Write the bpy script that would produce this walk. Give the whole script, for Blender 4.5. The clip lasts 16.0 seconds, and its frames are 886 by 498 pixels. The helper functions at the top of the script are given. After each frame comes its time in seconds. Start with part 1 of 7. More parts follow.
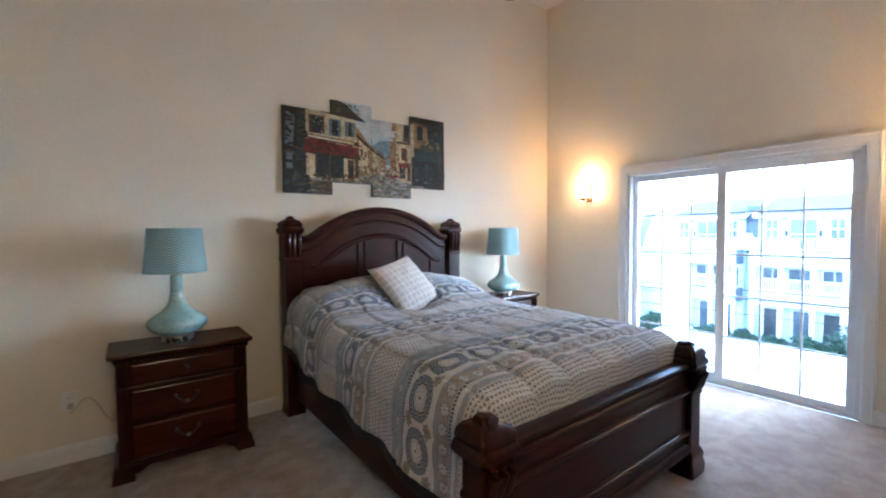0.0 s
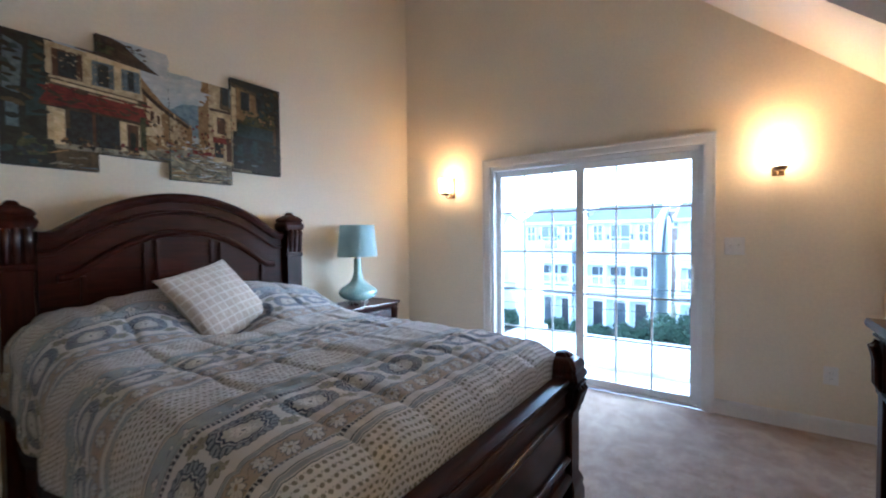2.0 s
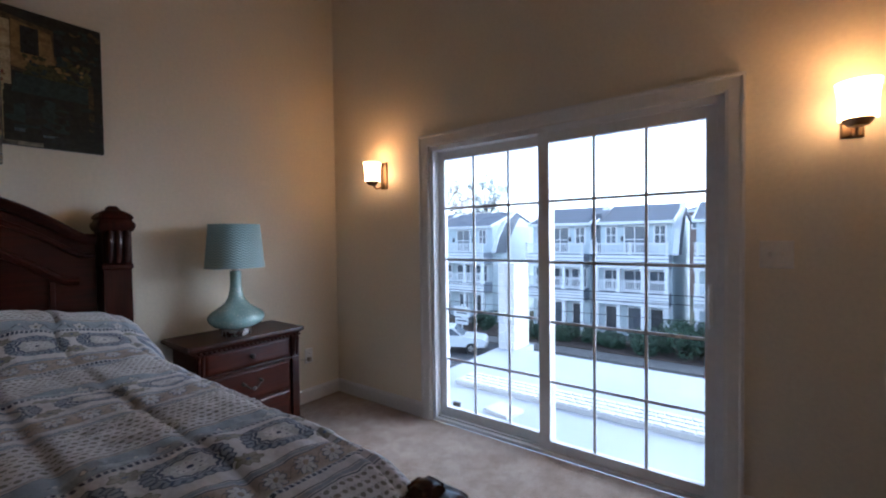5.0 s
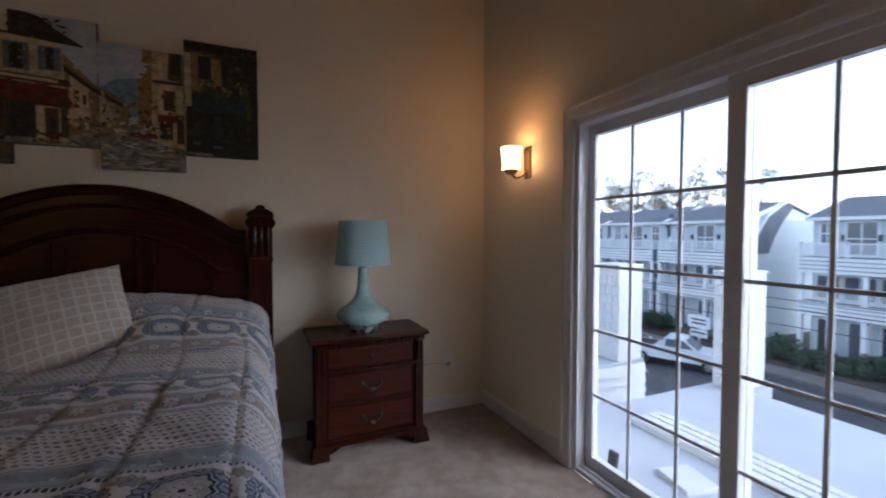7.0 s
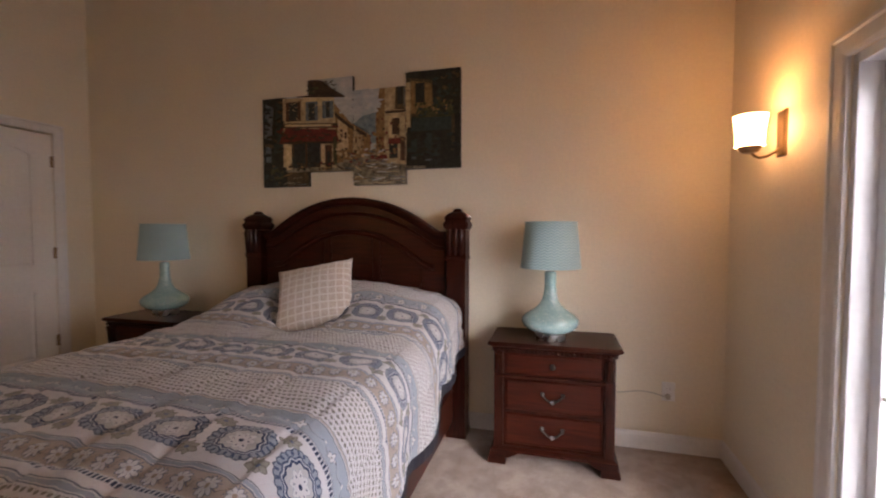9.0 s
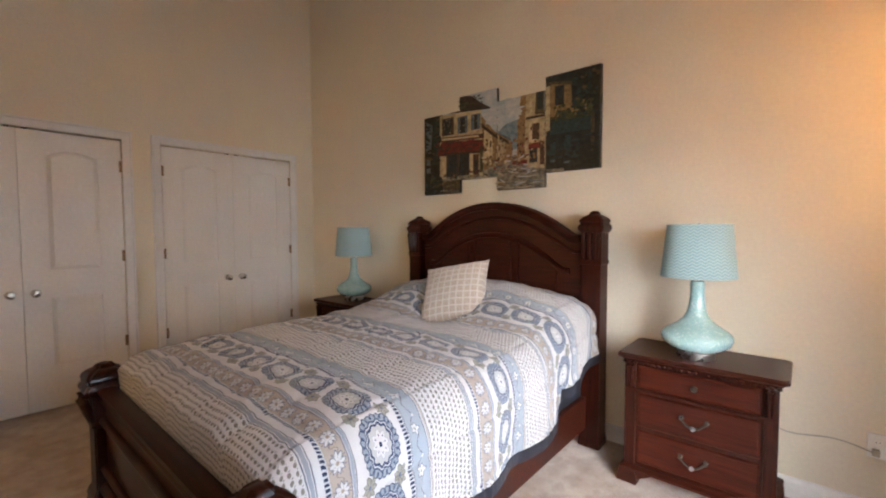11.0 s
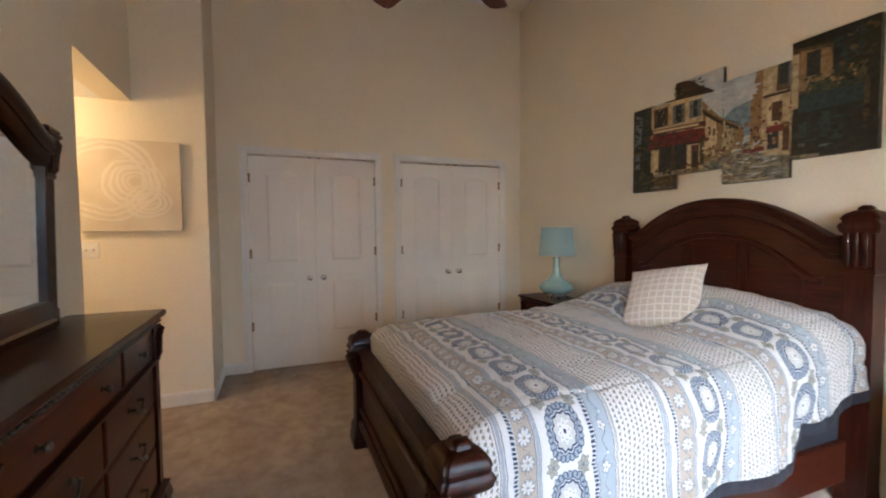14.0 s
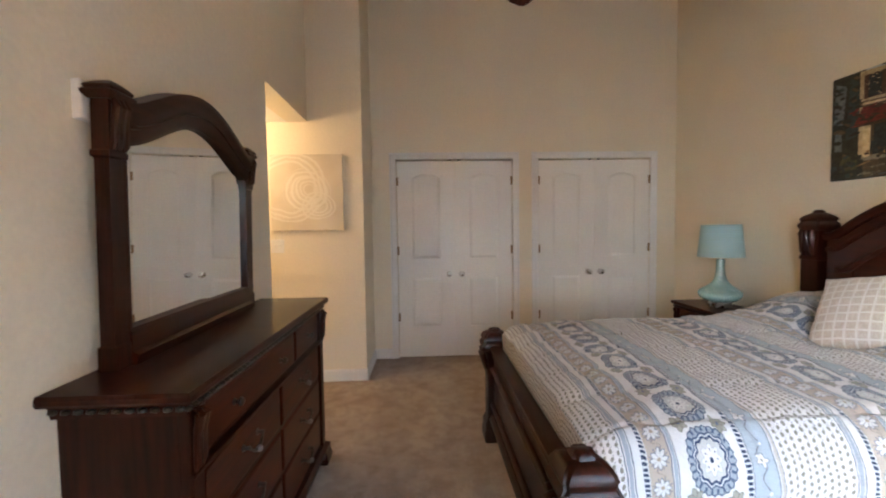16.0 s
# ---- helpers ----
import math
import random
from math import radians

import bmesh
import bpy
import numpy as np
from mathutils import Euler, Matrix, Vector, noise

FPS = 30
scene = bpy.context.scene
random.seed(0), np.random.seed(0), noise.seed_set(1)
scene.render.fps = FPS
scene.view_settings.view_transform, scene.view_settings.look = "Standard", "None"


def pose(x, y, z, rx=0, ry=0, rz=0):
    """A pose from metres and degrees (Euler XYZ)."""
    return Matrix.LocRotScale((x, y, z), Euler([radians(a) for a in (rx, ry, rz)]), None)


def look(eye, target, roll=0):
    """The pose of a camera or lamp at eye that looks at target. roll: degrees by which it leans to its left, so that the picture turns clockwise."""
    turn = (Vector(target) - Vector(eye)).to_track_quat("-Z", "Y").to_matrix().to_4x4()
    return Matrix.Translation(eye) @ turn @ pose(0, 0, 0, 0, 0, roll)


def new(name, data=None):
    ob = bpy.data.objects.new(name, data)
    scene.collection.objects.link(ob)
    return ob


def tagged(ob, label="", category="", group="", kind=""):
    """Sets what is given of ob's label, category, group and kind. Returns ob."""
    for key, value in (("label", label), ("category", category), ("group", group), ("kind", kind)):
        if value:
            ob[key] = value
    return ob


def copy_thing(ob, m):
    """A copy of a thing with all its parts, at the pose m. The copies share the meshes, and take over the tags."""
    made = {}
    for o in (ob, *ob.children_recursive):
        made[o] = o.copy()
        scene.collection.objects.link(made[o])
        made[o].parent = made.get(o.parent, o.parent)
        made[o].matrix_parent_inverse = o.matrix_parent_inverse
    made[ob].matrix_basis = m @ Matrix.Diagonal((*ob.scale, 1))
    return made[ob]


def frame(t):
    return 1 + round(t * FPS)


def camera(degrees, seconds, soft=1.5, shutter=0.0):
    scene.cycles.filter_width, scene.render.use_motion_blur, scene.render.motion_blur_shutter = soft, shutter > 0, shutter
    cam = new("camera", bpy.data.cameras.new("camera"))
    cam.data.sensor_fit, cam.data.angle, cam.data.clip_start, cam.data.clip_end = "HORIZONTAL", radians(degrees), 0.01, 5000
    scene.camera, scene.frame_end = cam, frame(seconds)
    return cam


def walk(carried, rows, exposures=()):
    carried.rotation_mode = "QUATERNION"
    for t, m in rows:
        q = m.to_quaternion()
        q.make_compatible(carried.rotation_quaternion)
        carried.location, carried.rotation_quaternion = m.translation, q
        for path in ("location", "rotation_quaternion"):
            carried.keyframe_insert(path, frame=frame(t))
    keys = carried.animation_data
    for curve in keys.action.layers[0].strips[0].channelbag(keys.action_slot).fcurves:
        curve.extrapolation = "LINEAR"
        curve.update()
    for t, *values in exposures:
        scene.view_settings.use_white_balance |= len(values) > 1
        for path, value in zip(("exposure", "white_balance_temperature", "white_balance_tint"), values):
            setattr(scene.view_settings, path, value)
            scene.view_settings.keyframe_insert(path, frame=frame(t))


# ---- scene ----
cam = camera(92.8, 16.0, 2.0, 0.35)
PATH = [
    (0, (0.82, -3.293, 1.345), (2.023, -1.698, 1.265), -0.5),
    (0.5, (0.881, -3.137, 1.316), (2.215, -1.649, 1.243), -0.7),
    (1, (1.018, -3.068, 1.298), (2.446, -1.67, 1.231), -0.7),
    (1.5, (1.223, -3.096, 1.277), (2.719, -1.77, 1.211), -0.4),
    (2, (1.326, -2.921, 1.286), (2.967, -1.78, 1.222), -0.6),
    (2.5, (1.508, -2.872, 1.274), (3.218, -1.836, 1.208), -0.8),
    (3, (1.778, -2.938, 1.273), (3.495, -1.913, 1.212), -0.7),
    (5.5, (2.755, -2.84, 1.289), (4.236, -1.497, 1.232), -0.5),
    (6, (2.971, -2.843, 1.3), (4.267, -1.321, 1.236), -0.2),
    (6.5, (3.154, -2.859, 1.306), (4.238, -1.18, 1.245), -0.4),
    (7, (3.299, -2.835, 1.303), (4.096, -1.001, 1.231), 0.0),
    (7.5, (3.449, -2.784, 1.32), (3.914, -0.84, 1.249), 0.1),
    (8, (3.594, -2.786, 1.334), (3.762, -0.795, 1.263), -0.1),
    (8.5, (3.78, -2.797, 1.339), (3.604, -0.807, 1.259), -0.2),
    (9, (3.919, -2.764, 1.327), (3.398, -0.835, 1.243), 0.0),
    (11.5, (4.32, -2.722, 1.365), (2.907, -1.31, 1.272), -0.2),
    (12, (4.325, -2.725, 1.363), (2.804, -1.429, 1.272), -0.2),
    (12.5, (4.369, -2.754, 1.366), (2.75, -1.583, 1.278), -0.4),
    (13, (4.431, -2.784, 1.383), (2.737, -1.725, 1.288), -0.3),
    (13.5, (4.45, -2.777, 1.376), (2.673, -1.864, 1.282), -0.4),
    (14, (4.45, -2.757, 1.375), (2.591, -2.027, 1.281), -0.5),
    (14.5, (4.456, -2.734, 1.369), (2.539, -2.173, 1.278), -0.5),
    (15, (4.467, -2.712, 1.37), (2.509, -2.313, 1.278), -0.6),
    (15.5, (4.475, -2.712, 1.367), (2.492, -2.467, 1.276), -0.6),
    (16, (4.48, -2.703, 1.384), (2.484, -2.623, 1.286), -0.8),
]
EXPOSURES = [(0.0, 4.86, 4550, -1), (1.5, 4.53, 4550, -1), (3.0, 3.86, 4680, 1), (5.5, 2.5, 5200, 9), (7.0, 2.2, 5480, 11), (8.0, 2.58, 6050, 16), (9.0, 3.47, 6550, 20), (11.5, 4.33, 5950, 6), (13.0, 4.3, 5750, 3), (16.0, 4.54, 5700, 2)]
walk(cam, [(t, look(eye, target, roll)) for t, eye, target, roll in PATH], EXPOSURES)

# ---- light ----
world = bpy.data.worlds.new("sky")
scene.world = world
world.use_nodes = True
wn = world.node_tree
sky = wn.nodes.new("ShaderNodeTexSky")
sky.sky_type = "NISHITA"
sky.sun_disc = False
sky.sun_elevation, sky.sun_rotation = radians(29), radians(131)
sky.air_density, sky.dust_density, sky.ozone_density = 0.9, 1.0, 1.0
wn.nodes["Background"].inputs[1].default_value = 0.105
# thin broken cloud over the sky
coord = wn.nodes.new("ShaderNodeTexCoord")
flat = wn.nodes.new("ShaderNodeMapping")
flat.inputs["Scale"].default_value = (1.0, 1.0, 2.6)
puffs = wn.nodes.new("ShaderNodeTexNoise")
puffs.inputs["Scale"].default_value, puffs.inputs["Detail"].default_value, puffs.inputs["Roughness"].default_value = 4.5, 7.0, 0.58
cover = wn.nodes.new("ShaderNodeMapRange")
cover.inputs[1].default_value, cover.inputs[2].default_value, cover.inputs[3].default_value, cover.inputs[4].default_value = 0.36, 0.60, 0.25, 0.9
grey = wn.nodes.new("ShaderNodeRGBToBW")
white = wn.nodes.new("ShaderNodeMix")
white.data_type, white.blend_type = "RGBA", "MULTIPLY"
white.inputs[0].default_value, white.inputs[7].default_value = 1.0, (1.12, 1.14, 1.19, 1)
mixed = wn.nodes.new("ShaderNodeMix")
mixed.data_type = "RGBA"
wn.links.new(coord.outputs["Generated"], flat.inputs[0])
wn.links.new(flat.outputs[0], puffs.inputs[0])
wn.links.new(puffs.outputs[0], cover.inputs[0])
wn.links.new(sky.outputs[0], grey.inputs[0])
wn.links.new(grey.outputs[0], white.inputs[6])
wn.links.new(cover.outputs[0], mixed.inputs[0])
wn.links.new(sky.outputs[0], mixed.inputs[6])
wn.links.new(white.outputs[2], mixed.inputs[7])
wn.links.new(mixed.outputs[2], wn.nodes["Background"].inputs[0])

sun_data = bpy.data.lights.new("sun", "SUN")
sun_data.energy, sun_data.angle, sun_data.color = 0.17, radians(60), (1.0, 0.97, 0.94)
sun = new("sun", sun_data)
sun.matrix_world = look((0, 0, 30), (-0.66, 0.575, 30 - 0.485))


def bulb(name, place, watts, colour, radius):
    data = bpy.data.lights.new(name, "POINT")
    data.energy, data.color, data.shadow_soft_size = watts, colour, radius
    ob = new(name, data)
    ob.location = place
    return ob


WARM = (1.0, 0.37, 0.09)
SCONCES = ((4.742, -0.58), (4.742, -3.142))
for sx, sy in SCONCES:
    bulb("sconce_bulb", (sx, sy, 1.79), 0.19, WARM, 0.03)
bulb("hall_bulb", (1.15, -4.55, 2.16), 1.25, (1.0, 0.62, 0.30), 0.06)


# ---- materials ----
def nodes_of(name):
    m = bpy.data.materials.new(name)
    m.use_nodes = True
    nt = m.node_tree
    return m, nt, nt.nodes["Principled BSDF"]


def rgb(c):
    return (c[0], c[1], c[2], 1.0)


def noise_fac(nt, scale, detail=4.0, coord="Object", stretch=(1, 1, 1), rough=0.55):
    tc = nt.nodes.new("ShaderNodeTexCoord")
    mp = nt.nodes.new("ShaderNodeMapping")
    mp.inputs["Scale"].default_value = stretch
    nz = nt.nodes.new("ShaderNodeTexNoise")
    nz.inputs["Scale"].default_value, nz.inputs["Detail"].default_value, nz.inputs["Roughness"].default_value = scale, detail, rough
    nt.links.new(tc.outputs[coord], mp.inputs[0])
    nt.links.new(mp.outputs[0], nz.inputs[0])
    return nz.outputs[0]


def ramp(nt, fac, stops):
    r = nt.nodes.new("ShaderNodeValToRGB")
    el = r.color_ramp.elements
    el[0].position, el[0].color = stops[0][0], rgb(stops[0][1])
    el[1].position, el[1].color = stops[-1][0], rgb(stops[-1][1])
    for p, c in stops[1:-1]:
        e = el.new(p)
        e.color = rgb(c)
    nt.links.new(fac, r.inputs[0])
    return r.outputs[0]


def mixc(nt, fac, a, b, kind="MIX"):
    m = nt.nodes.new("ShaderNodeMix")
    m.data_type, m.blend_type = "RGBA", kind
    for sock, v in ((m.inputs[0], fac), (m.inputs[6], a), (m.inputs[7], b)):
        if isinstance(v, (int, float)):
            sock.default_value = v
        elif isinstance(v, tuple):
            sock.default_value = rgb(v)
        else:
            nt.links.new(v, sock)
    return m.outputs[2]


def bump(nt, bsdf, height, strength, distance=0.01):
    b = nt.nodes.new("ShaderNodeBump")
    b.inputs["Strength"].default_value, b.inputs["Distance"].default_value = strength, distance
    nt.links.new(height, b.inputs["Height"])
    nt.links.new(b.outputs[0], bsdf.inputs["Normal"])


def surface(name, a, b, scale=6.0, rough=0.6, fine=120.0, relief=0.1, metal=0.0, spec=0.5, stretch=(1, 1, 1), rough_var=0.1, dist=0.004):
    """A plain surface: two tones in broad patches, fine grain in colour and relief, uneven gloss."""
    m, nt, p = nodes_of(name)
    big = noise_fac(nt, scale, 5, stretch=stretch)
    col = ramp(nt, big, [(0.3, a), (0.7, b)])
    small = noise_fac(nt, fine, 3, stretch=stretch)
    col = mixc(nt, 0.12, col, ramp(nt, small, [(0.25, (0.3, 0.3, 0.3)), (0.75, (1, 1, 1))]), "MULTIPLY")
    nt.links.new(col, p.inputs["Base Color"])
    rr = nt.nodes.new("ShaderNodeMapRange")
    rr.inputs[3].default_value, rr.inputs[4].default_value = max(0.02, rough - rough_var), min(1.0, rough + rough_var)
    nt.links.new(big, rr.inputs[0])
    nt.links.new(rr.outputs[0], p.inputs["Roughness"])
    p.inputs["Metallic"].default_value = metal
    p.inputs["Specular IOR Level"].default_value = spec
    if relief:
        bump(nt, p, small, relief, dist)
    return m


def wood(name, dark, light, rough, axis):
    """Stained wood, its grain along one axis."""
    m, nt, p = nodes_of(name)
    st = [9.0, 9.0, 9.0]
    st[axis] = 0.7
    grain = noise_fac(nt, 5.0, 8, stretch=tuple(st), rough=0.65)
    broad = noise_fac(nt, 2.2, 3)
    col = ramp(nt, grain, [(0.32, dark), (0.68, light)])
    col = mixc(nt, 0.5, col, ramp(nt, broad, [(0.3, (0.55, 0.5, 0.5)), (0.7, (1.0, 1.0, 1.0))]), "MULTIPLY")
    nt.links.new(col, p.inputs["Base Color"])
    rr = nt.nodes.new("ShaderNodeMapRange")
    rr.inputs[3].default_value, rr.inputs[4].default_value = rough + 0.08, rough + 0.16
    nt.links.new(grain, rr.inputs[0])
    p.inputs["Specular IOR Level"].default_value = 0.08
    nt.links.new(rr.outputs[0], p.inputs["Roughness"])
    p.inputs["Coat Weight"].default_value, p.inputs["Coat Roughness"].default_value = 0.4, 0.14
    bump(nt, p, grain, 0.03, 0.002)
    return m


WALL = surface("wall_paint", (0.775, 0.70, 0.555), (0.815, 0.742, 0.595), 1.2, 0.62, 55, 0.22, rough_var=0.06)
CEIL = surface("ceiling_paint", (0.83, 0.82, 0.79), (0.87, 0.86, 0.83), 1.5, 0.75, 70, 0.15)
TRIM = surface("trim_paint", (0.76, 0.745, 0.72), (0.80, 0.79, 0.77), 2.0, 0.38, 40, 0.03)
DOORPAINT = surface("door_paint", (0.80, 0.78, 0.74), (0.84, 0.82, 0.785), 1.7, 0.42, 45, 0.03)
VINYL = surface("vinyl", (0.76, 0.77, 0.79), (0.80, 0.81, 0.83), 3.0, 0.35, 30, 0.02)
PLASTIC = surface("plate_plastic", (0.78, 0.77, 0.74), (0.82, 0.81, 0.79), 8.0, 0.35, 60, 0.02)
SLOT = surface("slot_dark", (0.02, 0.02, 0.02), (0.03, 0.03, 0.03), 8.0, 0.6, 60, 0.02)
WOOD_X = wood("cherry_wood_across", (0.0135, 0.0028, 0.0015), (0.042, 0.0084, 0.0037), 0.30, 0)
WOOD_Z = wood("cherry_wood_upright", (0.0125, 0.0026, 0.0014), (0.039, 0.0077, 0.0034), 0.30, 2)
WOOD_F = wood("cherry_drawer_front", (0.022, 0.0036, 0.0017), (0.066, 0.0112, 0.0045), 0.30, 0)
FANWOOD = wood("fan_wood", (0.06, 0.014, 0.008), (0.11, 0.028, 0.016), 0.4, 0)
PEWTER = surface("dark_pewter", (0.05, 0.047, 0.043), (0.10, 0.095, 0.085), 30, 0.42, 200, 0.05, metal=0.85)
NICKEL = surface("brushed_nickel", (0.50, 0.48, 0.45), (0.62, 0.60, 0.57), 20, 0.28, 200, 0.03, metal=1.0)
BRONZE = surface("warm_bronze", (0.25, 0.17, 0.10), (0.36, 0.25, 0.15), 20, 0.32, 150, 0.03, metal=0.9)
MATTRESS = surface("mattress_base", (0.012, 0.013, 0.022), (0.024, 0.026, 0.040), 12, 0.9, 220, 0.3)
CORD = surface("clear_cord", (0.42, 0.38, 0.31), (0.52, 0.48, 0.40), 20, 0.35, 100, 0.02)


def carpet_material():
    m, nt, p = nodes_of("cut_pile_carpet")
    sweep = noise_fac(nt, 3.2, 4, rough=0.6)
    blot = noise_fac(nt, 8.5, 5, rough=0.62)
    pile = noise_fac(nt, 330.0, 2)
    mid = noise_fac(nt, 70.0, 3)
    c = ramp(nt, sweep, [(0.36, (0.42, 0.318, 0.25)), (0.64, (0.53, 0.432, 0.362))])
    c = mixc(nt, 0.55, c, ramp(nt, blot, [(0.42, (0.64, 0.61, 0.585)), (0.56, (1, 1, 1))]), "MULTIPLY")
    c = mixc(nt, 0.45, c, ramp(nt, mid, [(0.3, (0.6, 0.58, 0.56)), (0.7, (1, 1, 1))]), "MULTIPLY")
    c = mixc(nt, 0.5, c, ramp(nt, pile, [(0.3, (0.5, 0.48, 0.46)), (0.7, (1, 1, 1))]), "MULTIPLY")
    nt.links.new(c, p.inputs["Base Color"])
    p.inputs["Roughness"].default_value = 0.95
    p.inputs["Specular IOR Level"].default_value = 0.1
    p.inputs["Sheen Weight"].default_value = 0.25
    add = nt.nodes.new("ShaderNodeMath")
    add.operation = "MULTIPLY_ADD"
    add.inputs[1].default_value = 0.6
    nt.links.new(mid, add.inputs[0])
    nt.links.new(pile, add.inputs[2])
    bump(nt, p, add.outputs[0], 0.6, 0.006)
    return m


CARPET = carpet_material()


def glass_material():
    m, nt, p = nodes_of("window_glass")
    p.inputs["Base Color"].default_value = (0.97, 0.985, 0.99, 1)
    p.inputs["Roughness"].default_value = 0.0
    p.inputs["IOR"].default_value = 1.45
    p.inputs["Transmission Weight"].default_value = 1.0
    return m


GLASS = glass_material()


def mirror_material():
    m, nt, p = nodes_of("mirror_silver")
    p.inputs["Base Color"].default_value = (0.88, 0.9, 0.89, 1)
    p.inputs["Metallic"].default_value = 1.0
    p.inputs["Roughness"].default_value = 0.01
    return m


MIRROR = mirror_material()


def crystal_material():
    m, nt, p = nodes_of("clear_crystal")
    p.inputs["Base Color"].default_value = (0.22, 0.22, 0.23, 1)
    p.inputs["Roughness"].default_value = 0.3
    p.inputs["Metallic"].default_value = 0.5
    return m


CRYSTAL = crystal_material()


def glow_material():
    m, nt, p = nodes_of("lit_frosted_glass")
    p.inputs["Base Color"].default_value = (0.9, 0.86, 0.8, 1)
    p.inputs["Roughness"].default_value = 0.4
    p.inputs["Emission Color"].default_value = (1.0, 0.50, 0.19, 1)
    p.inputs["Emission Strength"].default_value = 2.0
    return m


GLOW = glow_material()


class Net:
    """Short arithmetic on shader sockets."""

    def __init__(self, nt):
        self.nt = nt

    def m(self, op, a, b=0.0, c=0.0):
        n = self.nt.nodes.new("ShaderNodeMath")
        n.operation = op
        for s, v in zip(n.inputs, (a, b, c)):
            if isinstance(v, (int, float)):
                s.default_value = v
            else:
                self.nt.links.new(v, s)
        return n.outputs[0]

    def band(self, x, lo, hi):
        return self.m("MULTIPLY", self.m("GREATER_THAN", x, lo), self.m("LESS_THAN", x, hi))

    def near(self, x, at, half):
        return self.m("LESS_THAN", self.m("ABSOLUTE", self.m("SUBTRACT", x, at)), half)

    def both(self, a, b):
        return self.m("MULTIPLY", a, b)

    def wrap(self, x, period):
        return self.m("SUBTRACT", self.m("FLOORED_MODULO", self.m("ADD", x, period / 2), period), period / 2)

    def length(self, x, y):
        return self.m("SQRT", self.m("ADD", self.m("MULTIPLY", x, x), self.m("MULTIPLY", y, y)))


def comforter_material():
    """Printed cotton: cross bands of medallions, dotted rows, flowers and lines, in metres of cloth (u across, v along)."""
    m, nt, p = nodes_of("printed_comforter")
    n = Net(nt)
    uv = nt.nodes.new("ShaderNodeUVMap")
    uv.uv_map = "cloth"
    wob = nt.nodes.new("ShaderNodeTexNoise")
    wob.inputs["Scale"].default_value = 34.0
    wob.inputs["Detail"].default_value = 2.0
    nt.links.new(uv.outputs[0], wob.inputs[0])
    wv = nt.nodes.new("ShaderNodeVectorMath")
    wv.operation = "MULTIPLY_ADD"
    wv.inputs[1].default_value = (0.009, 0.009, 0)
    nt.links.new(wob.outputs[1], wv.inputs[0])
    nt.links.new(uv.outputs[0], wv.inputs[2])
    sep = nt.nodes.new("ShaderNodeSeparateXYZ")
    nt.links.new(wv.outputs[0], sep.inputs[0])
    u = n.m("SUBTRACT", sep.outputs[0], 0.0045)
    vv = n.m("SUBTRACT", sep.outputs[1], 0.0045)
    P = 0.68
    v = n.m("FLOORED_MODULO", n.m("ADD", vv, 1.885 + 0.1), P)          # 0.1 is a medallion row's middle
    WHITE, BLUE, NAVY, PALE, BEIGE, OLIVE, GREY = (0.575, 0.57, 0.585), (0.11, 0.15, 0.235), (0.022, 0.036, 0.085), (0.315, 0.365, 0.425), (0.37, 0.322, 0.28), (0.185, 0.185, 0.155), (0.135, 0.155, 0.20)
    col = mixc(nt, 0.0, WHITE, WHITE)
    # pale blue band with small sprigs on a wavering stem
    col = mixc(nt, n.band(v, 0.213, 0.287), col, PALE)
    lx = n.wrap(u, 0.138)
    ly = n.m("SUBTRACT", v, 0.25)
    la = n.m("ARCTAN2", lx, ly)
    sr = n.length(lx, ly)
    stem = n.near(v, n.m("MULTIPLY_ADD", n.m("SINE", n.m("MULTIPLY", u, 91.0)), 0.010, 0.25), 0.0022)
    col = mixc(nt, n.both(stem, n.band(v, 0.213, 0.287)), col, GREY)
    petal = n.m("MULTIPLY_ADD", n.m("COSINE", n.m("MULTIPLY", la, 5.0)), 0.0045, 0.0165)
    col = mixc(nt, n.m("LESS_THAN", sr, n.m("ADD", petal, 0.003)), col, GREY)
    col = mixc(nt, n.m("LESS_THAN", sr, petal), col, WHITE)
    col = mixc(nt, n.m("LESS_THAN", sr, 0.005), col, OLIVE)
    bud = n.length(n.wrap(n.m("ADD", u, 0.046), 0.138), n.m("SUBTRACT", v, 0.262))
    col = mixc(nt, n.m("LESS_THAN", bud, 0.0085), col, (0.30, 0.345, 0.41))
    col = mixc(nt, n.m("LESS_THAN", bud, 0.0045), col, WHITE)
    # rows of small blots with a tick between them
    dv = n.wrap(n.m("SUBTRACT", v, 0.3205), 0.0215)
    rown = n.m("FLOOR", n.m("DIVIDE", n.m("ADD", v, -0.3205 + 0.01075), 0.0215))
    du = n.wrap(n.m("ADD", u, n.m("MULTIPLY", rown, 0.0102)), 0.0204)
    inrow = n.band(v, 0.311, 0.522)
    blot = n.m("LESS_THAN", n.length(n.m("MULTIPLY", du, 0.85), n.m("ADD", dv, n.m("MULTIPLY", du, 0.12))), 0.0056)
    col = mixc(nt, n.both(blot, inrow), col, (0.20, 0.195, 0.175))
    tick = n.both(n.near(n.m("ABSOLUTE", du), 0.0103, 0.0012), n.m("LESS_THAN", n.m("ABSOLUTE", n.m("SUBTRACT", dv, 0.0045)), 0.0026))
    col = mixc(nt, n.both(tick, inrow), col, (0.17, 0.185, 0.215))
    # beige band with white daisies joined by a zigzag thread
    col = mixc(nt, n.band(v, 0.594, 0.660), col, BEIGE)
    fx = n.wrap(u, 0.074)
    fy = n.m("SUBTRACT", v, 0.628)
    fr = n.length(fx, fy)
    fa = n.m("ARCTAN2", fx, fy)
